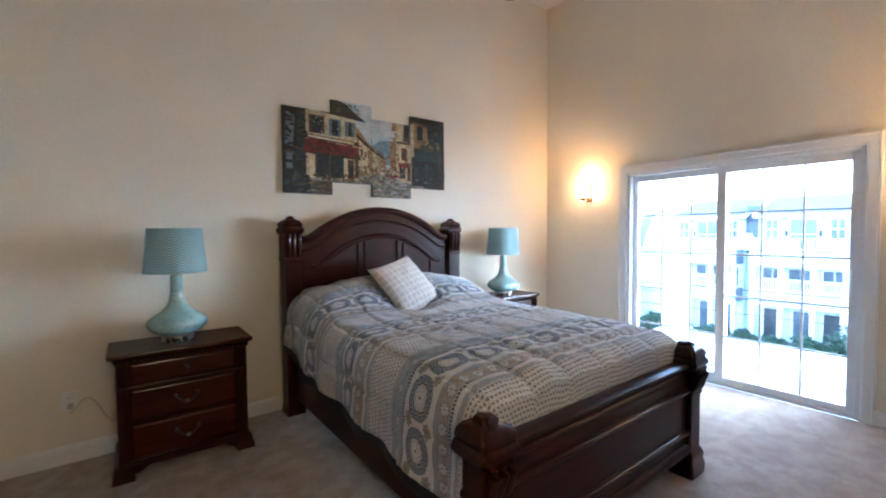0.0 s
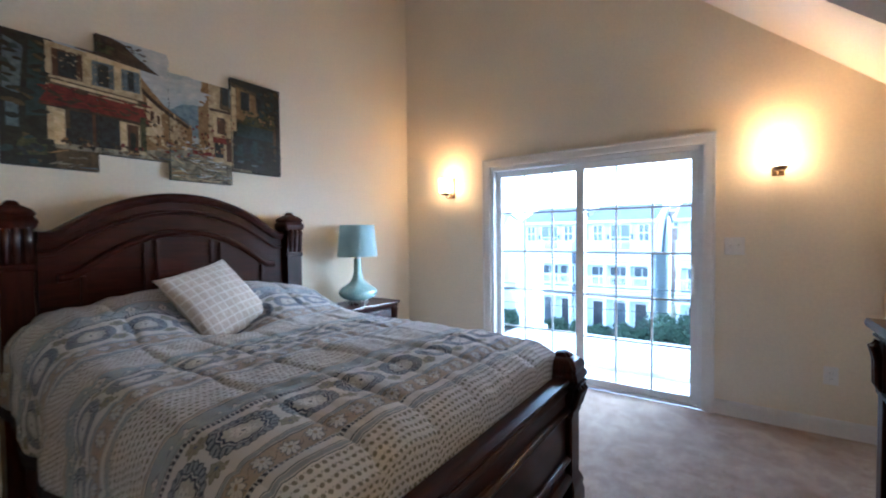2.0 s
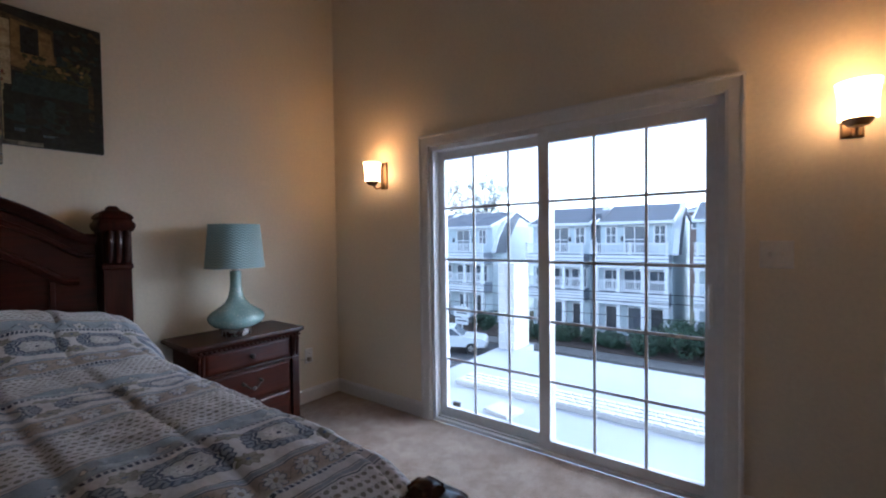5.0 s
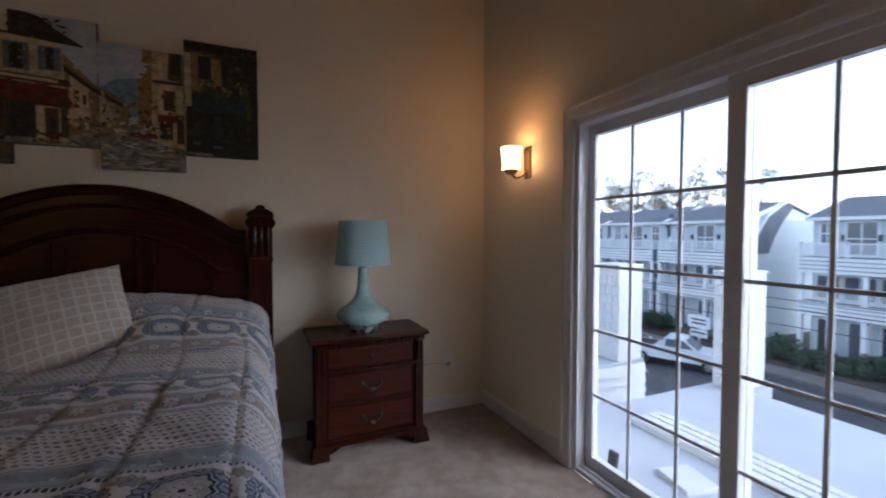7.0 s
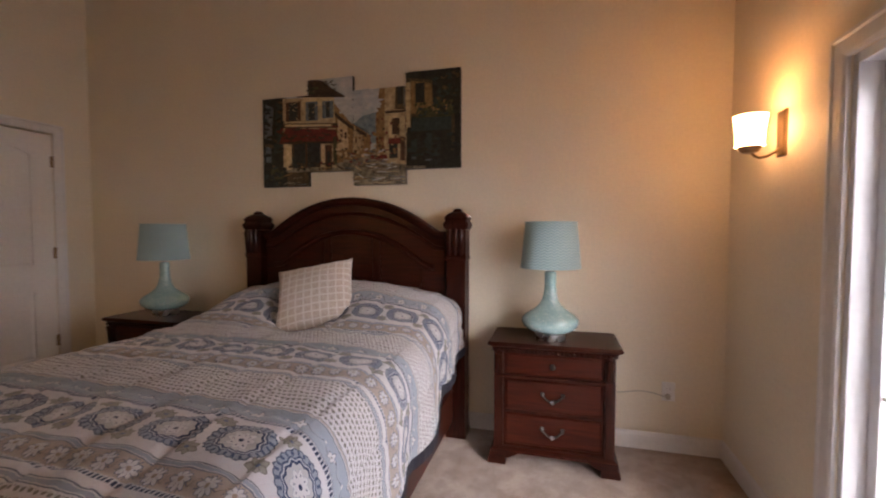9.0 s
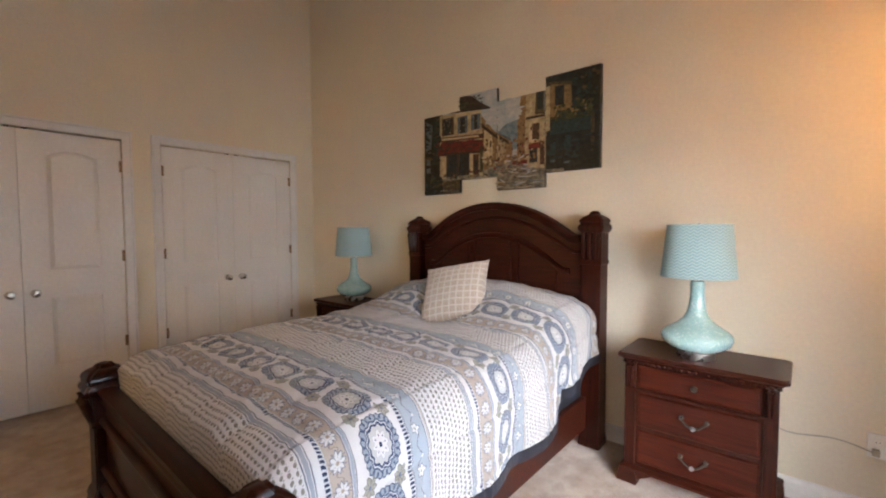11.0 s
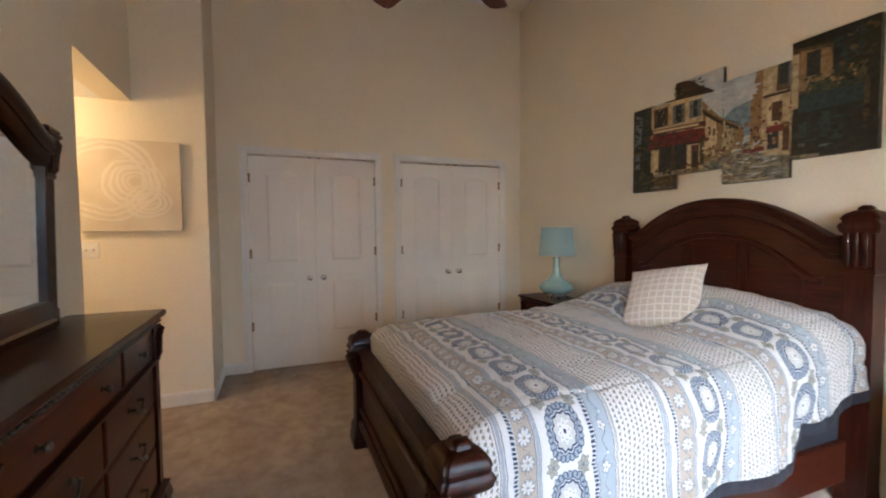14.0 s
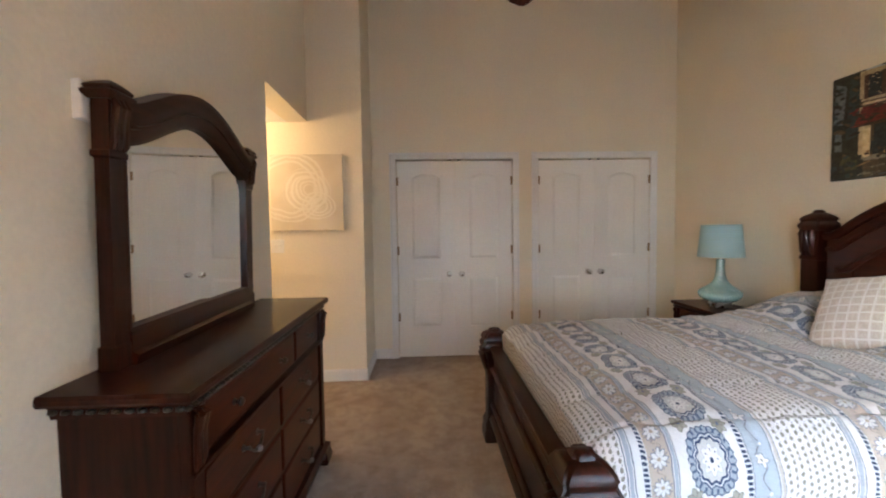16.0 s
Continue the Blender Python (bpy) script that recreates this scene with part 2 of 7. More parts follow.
    thread = n.near(fy, n.m("MULTIPLY_ADD", n.m("SINE", n.m("MULTIPLY", u, 2 * math.pi / 0.037)), 0.011, 0.0), 0.0016)
    col = mixc(nt, n.both(thread, n.m("GREATER_THAN", n.m("ABSOLUTE", fx), 0.02)), col, (0.24, 0.20, 0.17))
    petal = n.m("MULTIPLY_ADD", n.m("COSINE", n.m("MULTIPLY", fa, 8.0)), 0.0042, 0.0205)
    col = mixc(nt, n.m("LESS_THAN", fr, n.m("ADD", petal, 0.0032)), col, GREY)
    col = mixc(nt, n.m("LESS_THAN", fr, petal), col, (0.52, 0.525, 0.55))
    spoke = n.both(n.band(fr, 0.009, 0.03), n.m("LESS_THAN", n.m("COSINE", n.m("MULTIPLY", fa, 8.0)), -0.93))
    col = mixc(nt, spoke, col, GREY)
    col = mixc(nt, n.m("LESS_THAN", fr, 0.0058), col, (0.30, 0.25, 0.21))
    # thin dark lines and pale stripes beside the bands
    for at, half, c in ((0.298, 0.005, (0.40, 0.37, 0.35)), (0.538, 0.0065, (0.28, 0.315, 0.375)), (0.670, 0.0052, (0.27, 0.315, 0.38))):
        col = mixc(nt, n.near(v, at, half), col, c)
    for at, half in ((0.2125, 0.0016), (0.288, 0.0018), (0.304, 0.0012), (0.527, 0.0019), (0.549, 0.0019), (0.661, 0.0019), (0.6785, 0.0018)):
        col = mixc(nt, n.near(v, at, half), col, GREY)
    # navy ladders
    for at in (0.200, 0.583):
        rungs = n.both(n.near(v, at, 0.0078), n.m("LESS_THAN", n.m("ABSOLUTE", n.wrap(u, 0.0135)), 0.0042))
        col = mixc(nt, n.near(v, at, 0.0095), col, (0.50, 0.52, 0.56))
        col = mixc(nt, rungs, col, NAVY)
    # medallions: rounded oblongs with a beaded rim
    mx = n.wrap(u, 0.207)
    my = n.m("SUBTRACT", v, 0.1)
    ang = n.m("ARCTAN2", n.m("MULTIPLY", my, 1.22), mx)
    rr = n.m("POWER", n.m("ADD", n.m("POWER", n.m("ABSOLUTE", n.m("DIVIDE", mx, 0.0895)), 2.4), n.m("POWER", n.m("ABSOLUTE", n.m("DIVIDE", my, 0.0680)), 2.4)), 0.41667)
    inm = n.band(v, 0.002, 0.190)
    rs = n.m("MULTIPLY_ADD", n.m("SINE", n.m("MULTIPLY", ang, 24.0)), 0.028, rr)
    rw = n.m("MULTIPLY_ADD", n.m("COSINE", n.m("MULTIPLY", ang, 12.0)), 0.035, rr)
    for lim, c, wav in ((1.0, (0.06, 0.085, 0.14), rs), (0.95, (0.26, 0.30, 0.36), rs), (0.76, (0.06, 0.085, 0.15), rw), (0.70, (0.46, 0.48, 0.52), rw), (0.65, (0.03, 0.05, 0.115), rw), (0.565, (0.45, 0.45, 0.455), rw)):
        col = mixc(nt, n.both(inm, n.m("LESS_THAN", wav, lim)), col, c)
    bead = n.both(n.band(rr, 0.79, 0.92), n.m("GREATER_THAN", n.m("SINE", n.m("MULTIPLY", ang, 24.0)), 0.35))
    col = mixc(nt, n.both(inm, bead), col, (0.06, 0.09, 0.16))
    star = n.m("MULTIPLY_ADD", n.m("COSINE", n.m("MULTIPLY", ang, 8.0)), 0.07, 0.36)
    col = mixc(nt, n.both(inm, n.m("LESS_THAN", rr, n.m("ADD", star, 0.03))), col, (0.36, 0.39, 0.43))
    col = mixc(nt, n.both(inm, n.m("LESS_THAN", rr, star)), col, (0.58, 0.58, 0.59))
    seeds = n.both(n.band(rr, 0.21, 0.29), n.m("GREATER_THAN", n.m("COSINE", n.m("MULTIPLY", ang, 8.0)), 0.8))
    col = mixc(nt, n.both(inm, seeds), col, GREY)
    col = mixc(nt, n.both(inm, n.m("LESS_THAN", rr, 0.075)), col, NAVY)
    # leaf clusters between medallions
    kx = n.wrap(n.m("ADD", u, 0.1035), 0.207)
    for off, lean in ((0.058, 0.006), (-0.058, -0.006)):
        ky = n.m("SUBTRACT", my, off)
        kq = n.m("SUBTRACT", kx, lean)
        ka = n.m("ARCTAN2", kq, ky)
        kr = n.length(n.m("MULTIPLY", kq, 0.72), ky)
        edge = n.m("MULTIPLY_ADD", n.m("COSINE", n.m("MULTIPLY", ka, 7.0)), 0.0035, 0.0215)
        col = mixc(nt, n.both(inm, n.m("LESS_THAN", kr, edge)), col, OLIVE)
        vein = n.both(n.m("LESS_THAN", kr, n.m("SUBTRACT", edge, 0.003)), n.m("GREATER_THAN", n.m("COSINE", n.m("MULTIPLY", ka, 7.0)), -0.75))
        col = mixc(nt, n.both(inm, vein), col, (0.285, 0.285, 0.25))
        col = mixc(nt, n.both(inm, n.m("LESS_THAN", kr, 0.0045)), col, BLUE)
    fade = noise_fac(nt, 5.0, 4)
    col = mixc(nt, 0.35, col, ramp(nt, fade, [(0.3, (0.8, 0.79, 0.78)), (0.7, (1, 1, 1))]), "MULTIPLY")
    weave = noise_fac(nt, 420.0, 2)
    col = mixc(nt, 0.2, col, ramp(nt, weave, [(0.3, (0.6, 0.6, 0.6)), (0.7, (1, 1, 1))]), "MULTIPLY")
    nt.links.new(col, p.inputs["Base Color"])
    p.inputs["Roughness"].default_value = 0.88
    p.inputs["Specular IOR Level"].default_value = 0.2
    p.inputs["Sheen Weight"].default_value = 0.2
    puck = noise_fac(nt, 34.0, 5, rough=0.6)
    bump(nt, p, puck, 0.6, 0.010)
    return m


COMFORTER = comforter_material()


def cushion_material():
    m, nt, p = nodes_of("checked_cushion")
    n = Net(nt)
    uv = nt.nodes.new("ShaderNodeUVMap")
    uv.uv_map = "cloth"
    sep = nt.nodes.new("ShaderNodeSeparateXYZ")
    nt.links.new(uv.outputs[0], sep.inputs[0])
    a = n.m("LESS_THAN", n.m("ABSOLUTE", n.wrap(sep.outputs[0], 0.047)), 0.0045)
    b = n.m("LESS_THAN", n.m("ABSOLUTE", n.wrap(sep.outputs[1], 0.047)), 0.0045)
    lines = n.m("MAXIMUM", a, b)
    fib = noise_fac(nt, 160.0, 3, stretch=(1, 1, 0.2))
    base = ramp(nt, fib, [(0.3, (0.42, 0.36, 0.305)), (0.7, (0.56, 0.50, 0.44))])
    nt.links.new(mixc(nt, lines, base, (0.62, 0.59, 0.56)), p.inputs["Base Color"])
    p.inputs["Roughness"].default_value = 0.9
    p.inputs["Sheen Weight"].default_value = 0.2
    bump(nt, p, n.m("ADD", fib, lines), 0.35, 0.004)
    return m


CUSHION = cushion_material()


def shade_material():
    """Pleated teal fabric in a small zigzag weave (u round the drum, v up, both in metres)."""
    m, nt, p = nodes_of("teal_zigzag_fabric")
    n = Net(nt)
    uv = nt.nodes.new("ShaderNodeUVMap")
    uv.uv_map = "cloth"
    sep = nt.nodes.new("ShaderNodeSeparateXYZ")
    nt.links.new(uv.outputs[0], sep.inputs[0])
    zig = n.m("ABSOLUTE", n.wrap(sep.outputs[0], 0.034))
    t = n.m("ADD", sep.outputs[1], n.m("MULTIPLY", zig, 0.7))
    rib = n.m("MULTIPLY_ADD", n.m("SINE", n.m("MULTIPLY", t, 2 * math.pi / 0.0155)), 0.5, 0.5)
    fine = noise_fac(nt, 260.0, 2)
    c = ramp(nt, rib, [(0.1, (0.28, 0.42, 0.44)), (0.9, (0.40, 0.54, 0.555))])
    c = mixc(nt, 0.3, c, ramp(nt, fine, [(0.3, (0.7, 0.7, 0.7)), (0.7, (1, 1, 1))]), "MULTIPLY")
    nt.links.new(c, p.inputs["Base Color"])
    p.inputs["Roughness"].default_value = 0.75
    bump(nt, p, rib, 0.55, 0.004)
    return m


SHADE = shade_material()


def mercury_material():
    """Pale aqua glass with silvery speckles towards the belly."""
    m, nt, p = nodes_of("aqua_speckled_glass")
    sp = noise_fac(nt, 75.0, 4, rough=0.7)
    big = noise_fac(nt, 9.0, 3)
    c = ramp(nt, big, [(0.3, (0.22, 0.37, 0.365)), (0.7, (0.31, 0.46, 0.45))])
    c = mixc(nt, ramp(nt, sp, [(0.53, (0, 0, 0)), (0.66, (0.9, 0.9, 0.9))]), c, (0.46, 0.56, 0.55))
    dk = noise_fac(nt, 120.0, 2, rough=0.5)
    c = mixc(nt, ramp(nt, dk, [(0.66, (0, 0, 0)), (0.72, (0.8, 0.8, 0.8))]), c, (0.16, 0.26, 0.36))
    nt.links.new(c, p.inputs["Base Color"])
    p.inputs["Roughness"].default_value = 0.08
    p.inputs["Coat Weight"].default_value = 0.6
    p.inputs["Coat Roughness"].default_value = 0.03
    p.inputs["Subsurface Weight"].default_value = 0.0
    return m


AQUA = mercury_material()


def paint_material(name, a, b, scale=28.0):
    """Dabbed oil paint in two tones."""
    m, nt, p = nodes_of(name)
    d = noise_fac(nt, scale, 5, rough=0.7)
    d2 = noise_fac(nt, scale * 2.6, 4, stretch=(1, 1, 2.2))
    c = ramp(nt, d, [(0.36, a), (0.64, b)])
    c = mixc(nt, 0.32, c, ramp(nt, d2, [(0.3, (0.4, 0.4, 0.4)), (0.7, (1.15, 1.12, 1.05))]), "MULTIPLY")
    nt.links.new(c, p.inputs["Base Color"])
    p.inputs["Roughness"].default_value = 0.5
    bump(nt, p, d2, 0.3, 0.003)
    return m


# ---- mesh helpers ----
def part(name, bm, material, parent=None, label="", smooth=False):
    me = bpy.data.meshes.new(name)
    bmesh.ops.recalc_face_normals(bm, faces=bm.faces)
    bm.to_mesh(me)
    bm.free()
    for mat in (material if isinstance(material, (list, tuple)) else [material]):
        me.materials.append(mat)
    if smooth:
        me.shade_smooth()
        me.set_sharp_from_angle(angle=radians(35))
    ob = new(name, me)
    if parent:
        ob.parent = parent
    if label:
        tagged(ob, label)
    return ob


def thing(name, label, category, at=(0, 0, 0), group="", turn=0):
    ob = new(name)
    ob.empty_display_size = 0.1
    ob.matrix_basis = pose(*at, 0, 0, turn)
    return tagged(ob, label, category, group)


def structure(name, bm, material, label="", smooth=False):
    ob = part(name, bm, material, None, "", smooth)
    return tagged(ob, label or name.replace("_", " "), "", "", "structure")


def box(bm, x0, y0, z0, x1, y1, z1, bevel=0.0, mat=0):
    t = bmesh.new()
    vs = [t.verts.new((x, y, z)) for x in (x0, x1) for y in (y0, y1) for z in (z0, z1)]
    for f in ((0, 1, 3, 2), (4, 6, 7, 5), (0, 4, 5, 1), (2, 3, 7, 6), (0, 2, 6, 4), (1, 5, 7, 3)):
        t.faces.new([vs[i] for i in f])
    if bevel:
        bmesh.ops.bevel(t, geom=t.edges[:], offset=bevel, segments=2, affect="EDGES", profile=0.6)
    join(bm, t, mat)
    return bm


def join(bm, t, mat=0, m=None):
    if m is not None:
        bmesh.ops.transform(t, matrix=m, verts=t.verts)
    new_of = {v: bm.verts.new(v.co) for v in t.verts}
    for f in t.faces:
        try:
            nf = bm.faces.new([new_of[v] for v in f.verts])
            nf.material_index = mat
            nf.smooth = f.smooth
        except ValueError:
            pass
    t.free()


def rect_stack(bm, cx, cy, levels, mat=0):
    """A pillar of rectangular cross-sections: levels of (half x, half y, z)."""
    rings = [[bm.verts.new((cx + sx * hx, cy + sy * hy, z)) for sx, sy in ((-1, -1), (1, -1), (1, 1), (-1, 1))] for hx, hy, z in levels]
    for a, b in zip(rings, rings[1:]):
        for i in range(4):
            bm.faces.new((a[i], a[(i + 1) % 4], b[(i + 1) % 4], b[i])).material_index = mat
    bm.faces.new(rings[0][::-1]).material_index = mat
    bm.faces.new(rings[-1]).material_index = mat
    return bm


def lathe(bm, profile, n=24, cx=0.0, cy=0.0, cap=True, mat=0):
    rings = [[bm.verts.new((cx + r * math.cos(2 * math.pi * i / n), cy + r * math.sin(2 * math.pi * i / n), z)) for i in range(n)] for r, z in profile]
    for a, b in zip(rings, rings[1:]):
        for i in range(n):
            bm.faces.new((a[i], a[(i + 1) % n], b[(i + 1) % n], b[i])).material_index = mat
    if cap:
        bm.faces.new(rings[0][::-1]).material_index = mat
        bm.faces.new(rings[-1]).material_index = mat
    return bm


def tube(bm, pts, radius, n=8, mat=0):
    """A round rod along points; radius may be a number or one for each point."""
    pts = [Vector(q) for q in pts]
    rads = radius if isinstance(radius, (list, tuple)) else [radius] * len(pts)
    rings = []
    up = Vector((0.13, 0.31, 0.94)).normalized()
    for i, q in enumerate(pts):
        d = (pts[min(i + 1, len(pts) - 1)] - pts[max(i - 1, 0)]).normalized()
        a = d.cross(up).normalized()
        b = d.cross(a)
        rings.append([bm.verts.new(q + rads[i] * (math.cos(2 * math.pi * k / n) * a + math.sin(2 * math.pi * k / n) * b)) for k in range(n)])
    for a, b in zip(rings, rings[1:]):
        for k in range(n):
            bm.faces.new((a[k], a[(k + 1) % n], b[(k + 1) % n], b[k])).material_index = mat
    bm.faces.new(rings[0][::-1]).material_index = mat
    bm.faces.new(rings[-1]).material_index = mat
    return bm


def plate(bm, outline, y0, y1, mat=0):
    """An outline in x and z, from y0 to y1."""
    a = [bm.verts.new((x, y0, z)) for x, z in outline]
    b = [bm.verts.new((x, y1, z)) for x, z in outline]
    bm.faces.new(a).material_index = mat
    bm.faces.new(b[::-1]).material_index = mat
    for i in range(len(a)):
        j = (i + 1) % len(a)
        bm.faces.new((a[i], b[i], b[j], a[j])).material_index = mat
    return bm


def moulding(bm, line, section, mat=0):
    """A moulding along a line of (x, z) in an upright plane: section of (outward, y)."""
    rings = []
    for i, (x, z) in enumerate(line):
        x0, z0 = line[max(i - 1, 0)]
        x1, z1 = line[min(i + 1, len(line) - 1)]
        d = math.hypot(x1 - x0, z1 - z0)
        nx, nz = -(z1 - z0) / d, (x1 - x0) / d
        rings.append([bm.verts.new((x + o * nx, y, z + o * nz)) for o, y in section])
    k = len(section)
    for a, b in zip(rings, rings[1:]):
        for i in range(k):
            bm.faces.new((a[i], a[(i + 1) % k], b[(i + 1) % k], b[i])).material_index = mat
    bm.faces.new(rings[0][::-1]).material_index = mat
    bm.faces.new(rings[-1]).material_index = mat
    return bm


# ---- the room ----
E, S, TOP = 4.87, -3.72, 3.945
HALL_W, HALL_E, HALL_TOP = 0.636, 1.68, 2.345
SLIDE = (-2.725, -1.01, 1.918)
CLOSETS = ((-3.0, -1.783), (-1.494, -0.289))
EAVE, PITCH, CHEEK = 2.073, 0.84, 4.2

structure("floor", box(bmesh.new(), -0.2, -5.4, -0.12, E, 0.0, 0.0), CARPET, "beige cut-pile bedroom carpet")
structure("wall_north", box(bmesh.new(), -0.2, 0.0, -0.12, E + 0.16, 0.15, TOP), WALL, "cream painted wall behind the bed")
b = bmesh.new()
y0, y1, zt = SLIDE
box(b, E, y1, -0.12, E + 0.16, 0.0, TOP)
box(b, E, -3.9, -0.12, E + 0.16, y0, TOP)
box(b, E, y0, zt, E + 0.16, y1, TOP)
structure("wall_east", b, WALL, "cream painted wall round the glass door")
b = bmesh.new()
edges = [-3.263, CLOSETS[0][0] - 0.006, CLOSETS[0][1] + 0.006, CLOSETS[1][0] - 0.006, CLOSETS[1][1] + 0.006, 0.0]
for i in (0, 2, 4):
    box(b, -0.12, edges[i], 0.0, 0.0, edges[i + 1], TOP)
for i in (1, 3):
    box(b, -0.12, edges[i], 2.108, 0.0, edges[i + 1], TOP)
structure("wall_west", b, WALL, "cream painted wall round the closets")
structure("wall_closet_back", box(bmesh.new(), -0.2, -3.263, 0.0, -0.125, 0.0, TOP), WALL, "wall behind the closet doors")
b = bmesh.new()
box(b, -0.2, -3.4, 0.0, HALL_W, -3.263, TOP)
box(b, HALL_W - 0.14, -5.4, 0.0, HALL_W, -3.4, TOP)
structure("wall_bump", b, WALL, "cream painted wall beside the hall opening")
def south_y(x):
    """The south wall stands slightly out of square."""
    return -3.757 + 0.022 * x


def wall_piece(bm, x0, x1, z0, z1):
    vs = [bm.verts.new((x, y, z)) for x, y in ((x0, -3.92), (x1, -3.92), (x1, south_y(x1)), (x0, south_y(x0))) for z in (z0, z1)]
    for f in ((0, 2, 4, 6), (7, 5, 3, 1), (0, 1, 3, 2), (2, 3, 5, 4), (4, 5, 7, 6), (6, 7, 1, 0)):
        bm.faces.new([vs[i] for i in f])


b = bmesh.new()
wall_piece(b, HALL_E, E, 0.0, TOP)
wall_piece(b, HALL_W, HALL_E, HALL_TOP, TOP)
structure("wall_south", b, WALL, "cream painted wall behind the dresser")
b = bmesh.new()
box(b, HALL_E, -5.4, 0.0, HALL_E + 0.12, -3.92, HALL_TOP)
box(b, HALL_W, -5.52, 0.0, HALL_E + 0.12, -5.4, HALL_TOP)
structure("wall_hall", b, WALL, "cream painted hall wall")
structure("ceiling_hall", box(bmesh.new(), HALL_W, -5.52, HALL_TOP, HALL_E + 0.12, -3.92, HALL_TOP + 0.1), CEIL, "white hall ceiling")
structure("ceiling", box(bmesh.new(), -0.2, -5.52, TOP, E + 0.16, 0.15, TOP + 0.12), CEIL, "high white ceiling")
# sloped ceiling over the strip beside the glass door, and the cheek above it
y_top = S + (TOP - EAVE) / PITCH
b = bmesh.new()
vs = [b.verts.new(q) for q in ((CHEEK, S, EAVE), (E, S, EAVE), (E, y_top, TOP), (CHEEK, y_top, TOP), (CHEEK, S, EAVE + 0.1), (E, S, EAVE + 0.1), (E, y_top - 0.1, TOP), (CHEEK, y_top - 0.1, TOP))]
for f in ((0, 1, 2, 3), (4, 7, 6, 5), (0, 4, 5, 1), (0, 3, 7, 4), (1, 5, 6, 2), (2, 6, 7, 3)):
    b.faces.new([vs[i] for i in f])
structure("ceiling_slope", b, CEIL, "sloped white ceiling beside the glass door")
b = bmesh.new()
tri = ((S, EAVE + 0.004), (y_top, TOP), (S, TOP))
for q in (CHEEK + 0.003, CHEEK + 0.1):
    for y, z in tri:
        b.verts.new((q, y, z))
b.verts.ensure_lookup_table()
for f in ((0, 1, 2), (5, 4, 3), (0, 3, 4, 1), (1, 4, 5, 2), (2, 5, 3, 0)):
    b.faces.new([b.verts[i] for i in f])
structure("wall_cheek", b, WALL, "upright wall above the sloped ceiling")


def baseboard(x0, y0, x1, y1, nx, ny):
    """A skirting from one end to the other, its face turned to (nx, ny)."""
    b = bmesh.new()
    sec = [(0.0, 0.0), (0.014, 0.0), (0.014, 0.085), (0.010, 0.098), (0.004, 0.106), (0.0, 0.106)]
    rings = [[b.verts.new((x + nx * o, y + ny * o, z)) for o, z in sec] for x, y in ((x0, y0), (x1, y1))]
    for i in range(len(sec)):
        j = (i + 1) % len(sec)
        b.faces.new((rings[0][i], rings[0][j], rings[1][j], rings[1][i]))
    b.faces.new(rings[0])
    b.faces.new(rings[1][::-1])
    structure("baseboard", b, TRIM, "white painted baseboard")


baseboard(0.016, 0, E, 0, 0, -1)
baseboard(E, -0.016, E, -0.928, -1, 0)
baseboard(E, -2.802, E, S + 0.016, -1, 0)
baseboard(HALL_E, south_y(HALL_E), E, south_y(E), 0, 1)
baseboard(HALL_W, -3.249, HALL_W, -5.39, 1, 0)
baseboard(0.016, -3.263, HALL_W + 0.014, -3.263, 0, 1)
baseboard(0, -0.212, 0, 0, 1, 0)
baseboard(0, -1.708, 0, -1.569, 1, 0)
baseboard(0, -3.263, 0, -3.075, 1, 0)


def casing(y0, y1, top, x, side, width, name, label):
    """Mitred door casing round an opening in a wall at x, its face turned to side."""
    b = bmesh.new()
    sec = [(0.0, 0.0), (0.0, 0.012), (0.2, 0.017), (0.75, 0.019), (0.85, 0.024), (1.0, 0.024), (1.0, 0.0)]
    rings = []
    for y, z, oy, oz in ((y0, 0.0, -1, 0), (y0, top, -1, 1), (y1, top, 1, 1), (y1, 0.0, 1, 0)):
        rings.append([b.verts.new((x + side * d, y + oy * o * width, z + oz * o * width)) for o, d in sec])
    for a, c in zip(rings, rings[1:]):
        for i in range(len(sec)):
            j = (i + 1) % len(sec)
            b.faces.new((a[i], a[j], c[j], c[i]))
    b.faces.new(rings[0])
    b.faces.new(rings[-1][::-1])
    structure(name, b, TRIM, label)


for c0, c1 in CLOSETS:
    casing(c0 - 0.006, c1 + 0.006, 2.108, 0.0, 1, 0.069, "trim", "white painted closet door casing")
casing(SLIDE[0], SLIDE[1], SLIDE[2], E, -1, 0.077, "trim", "white painted casing of the glass door")


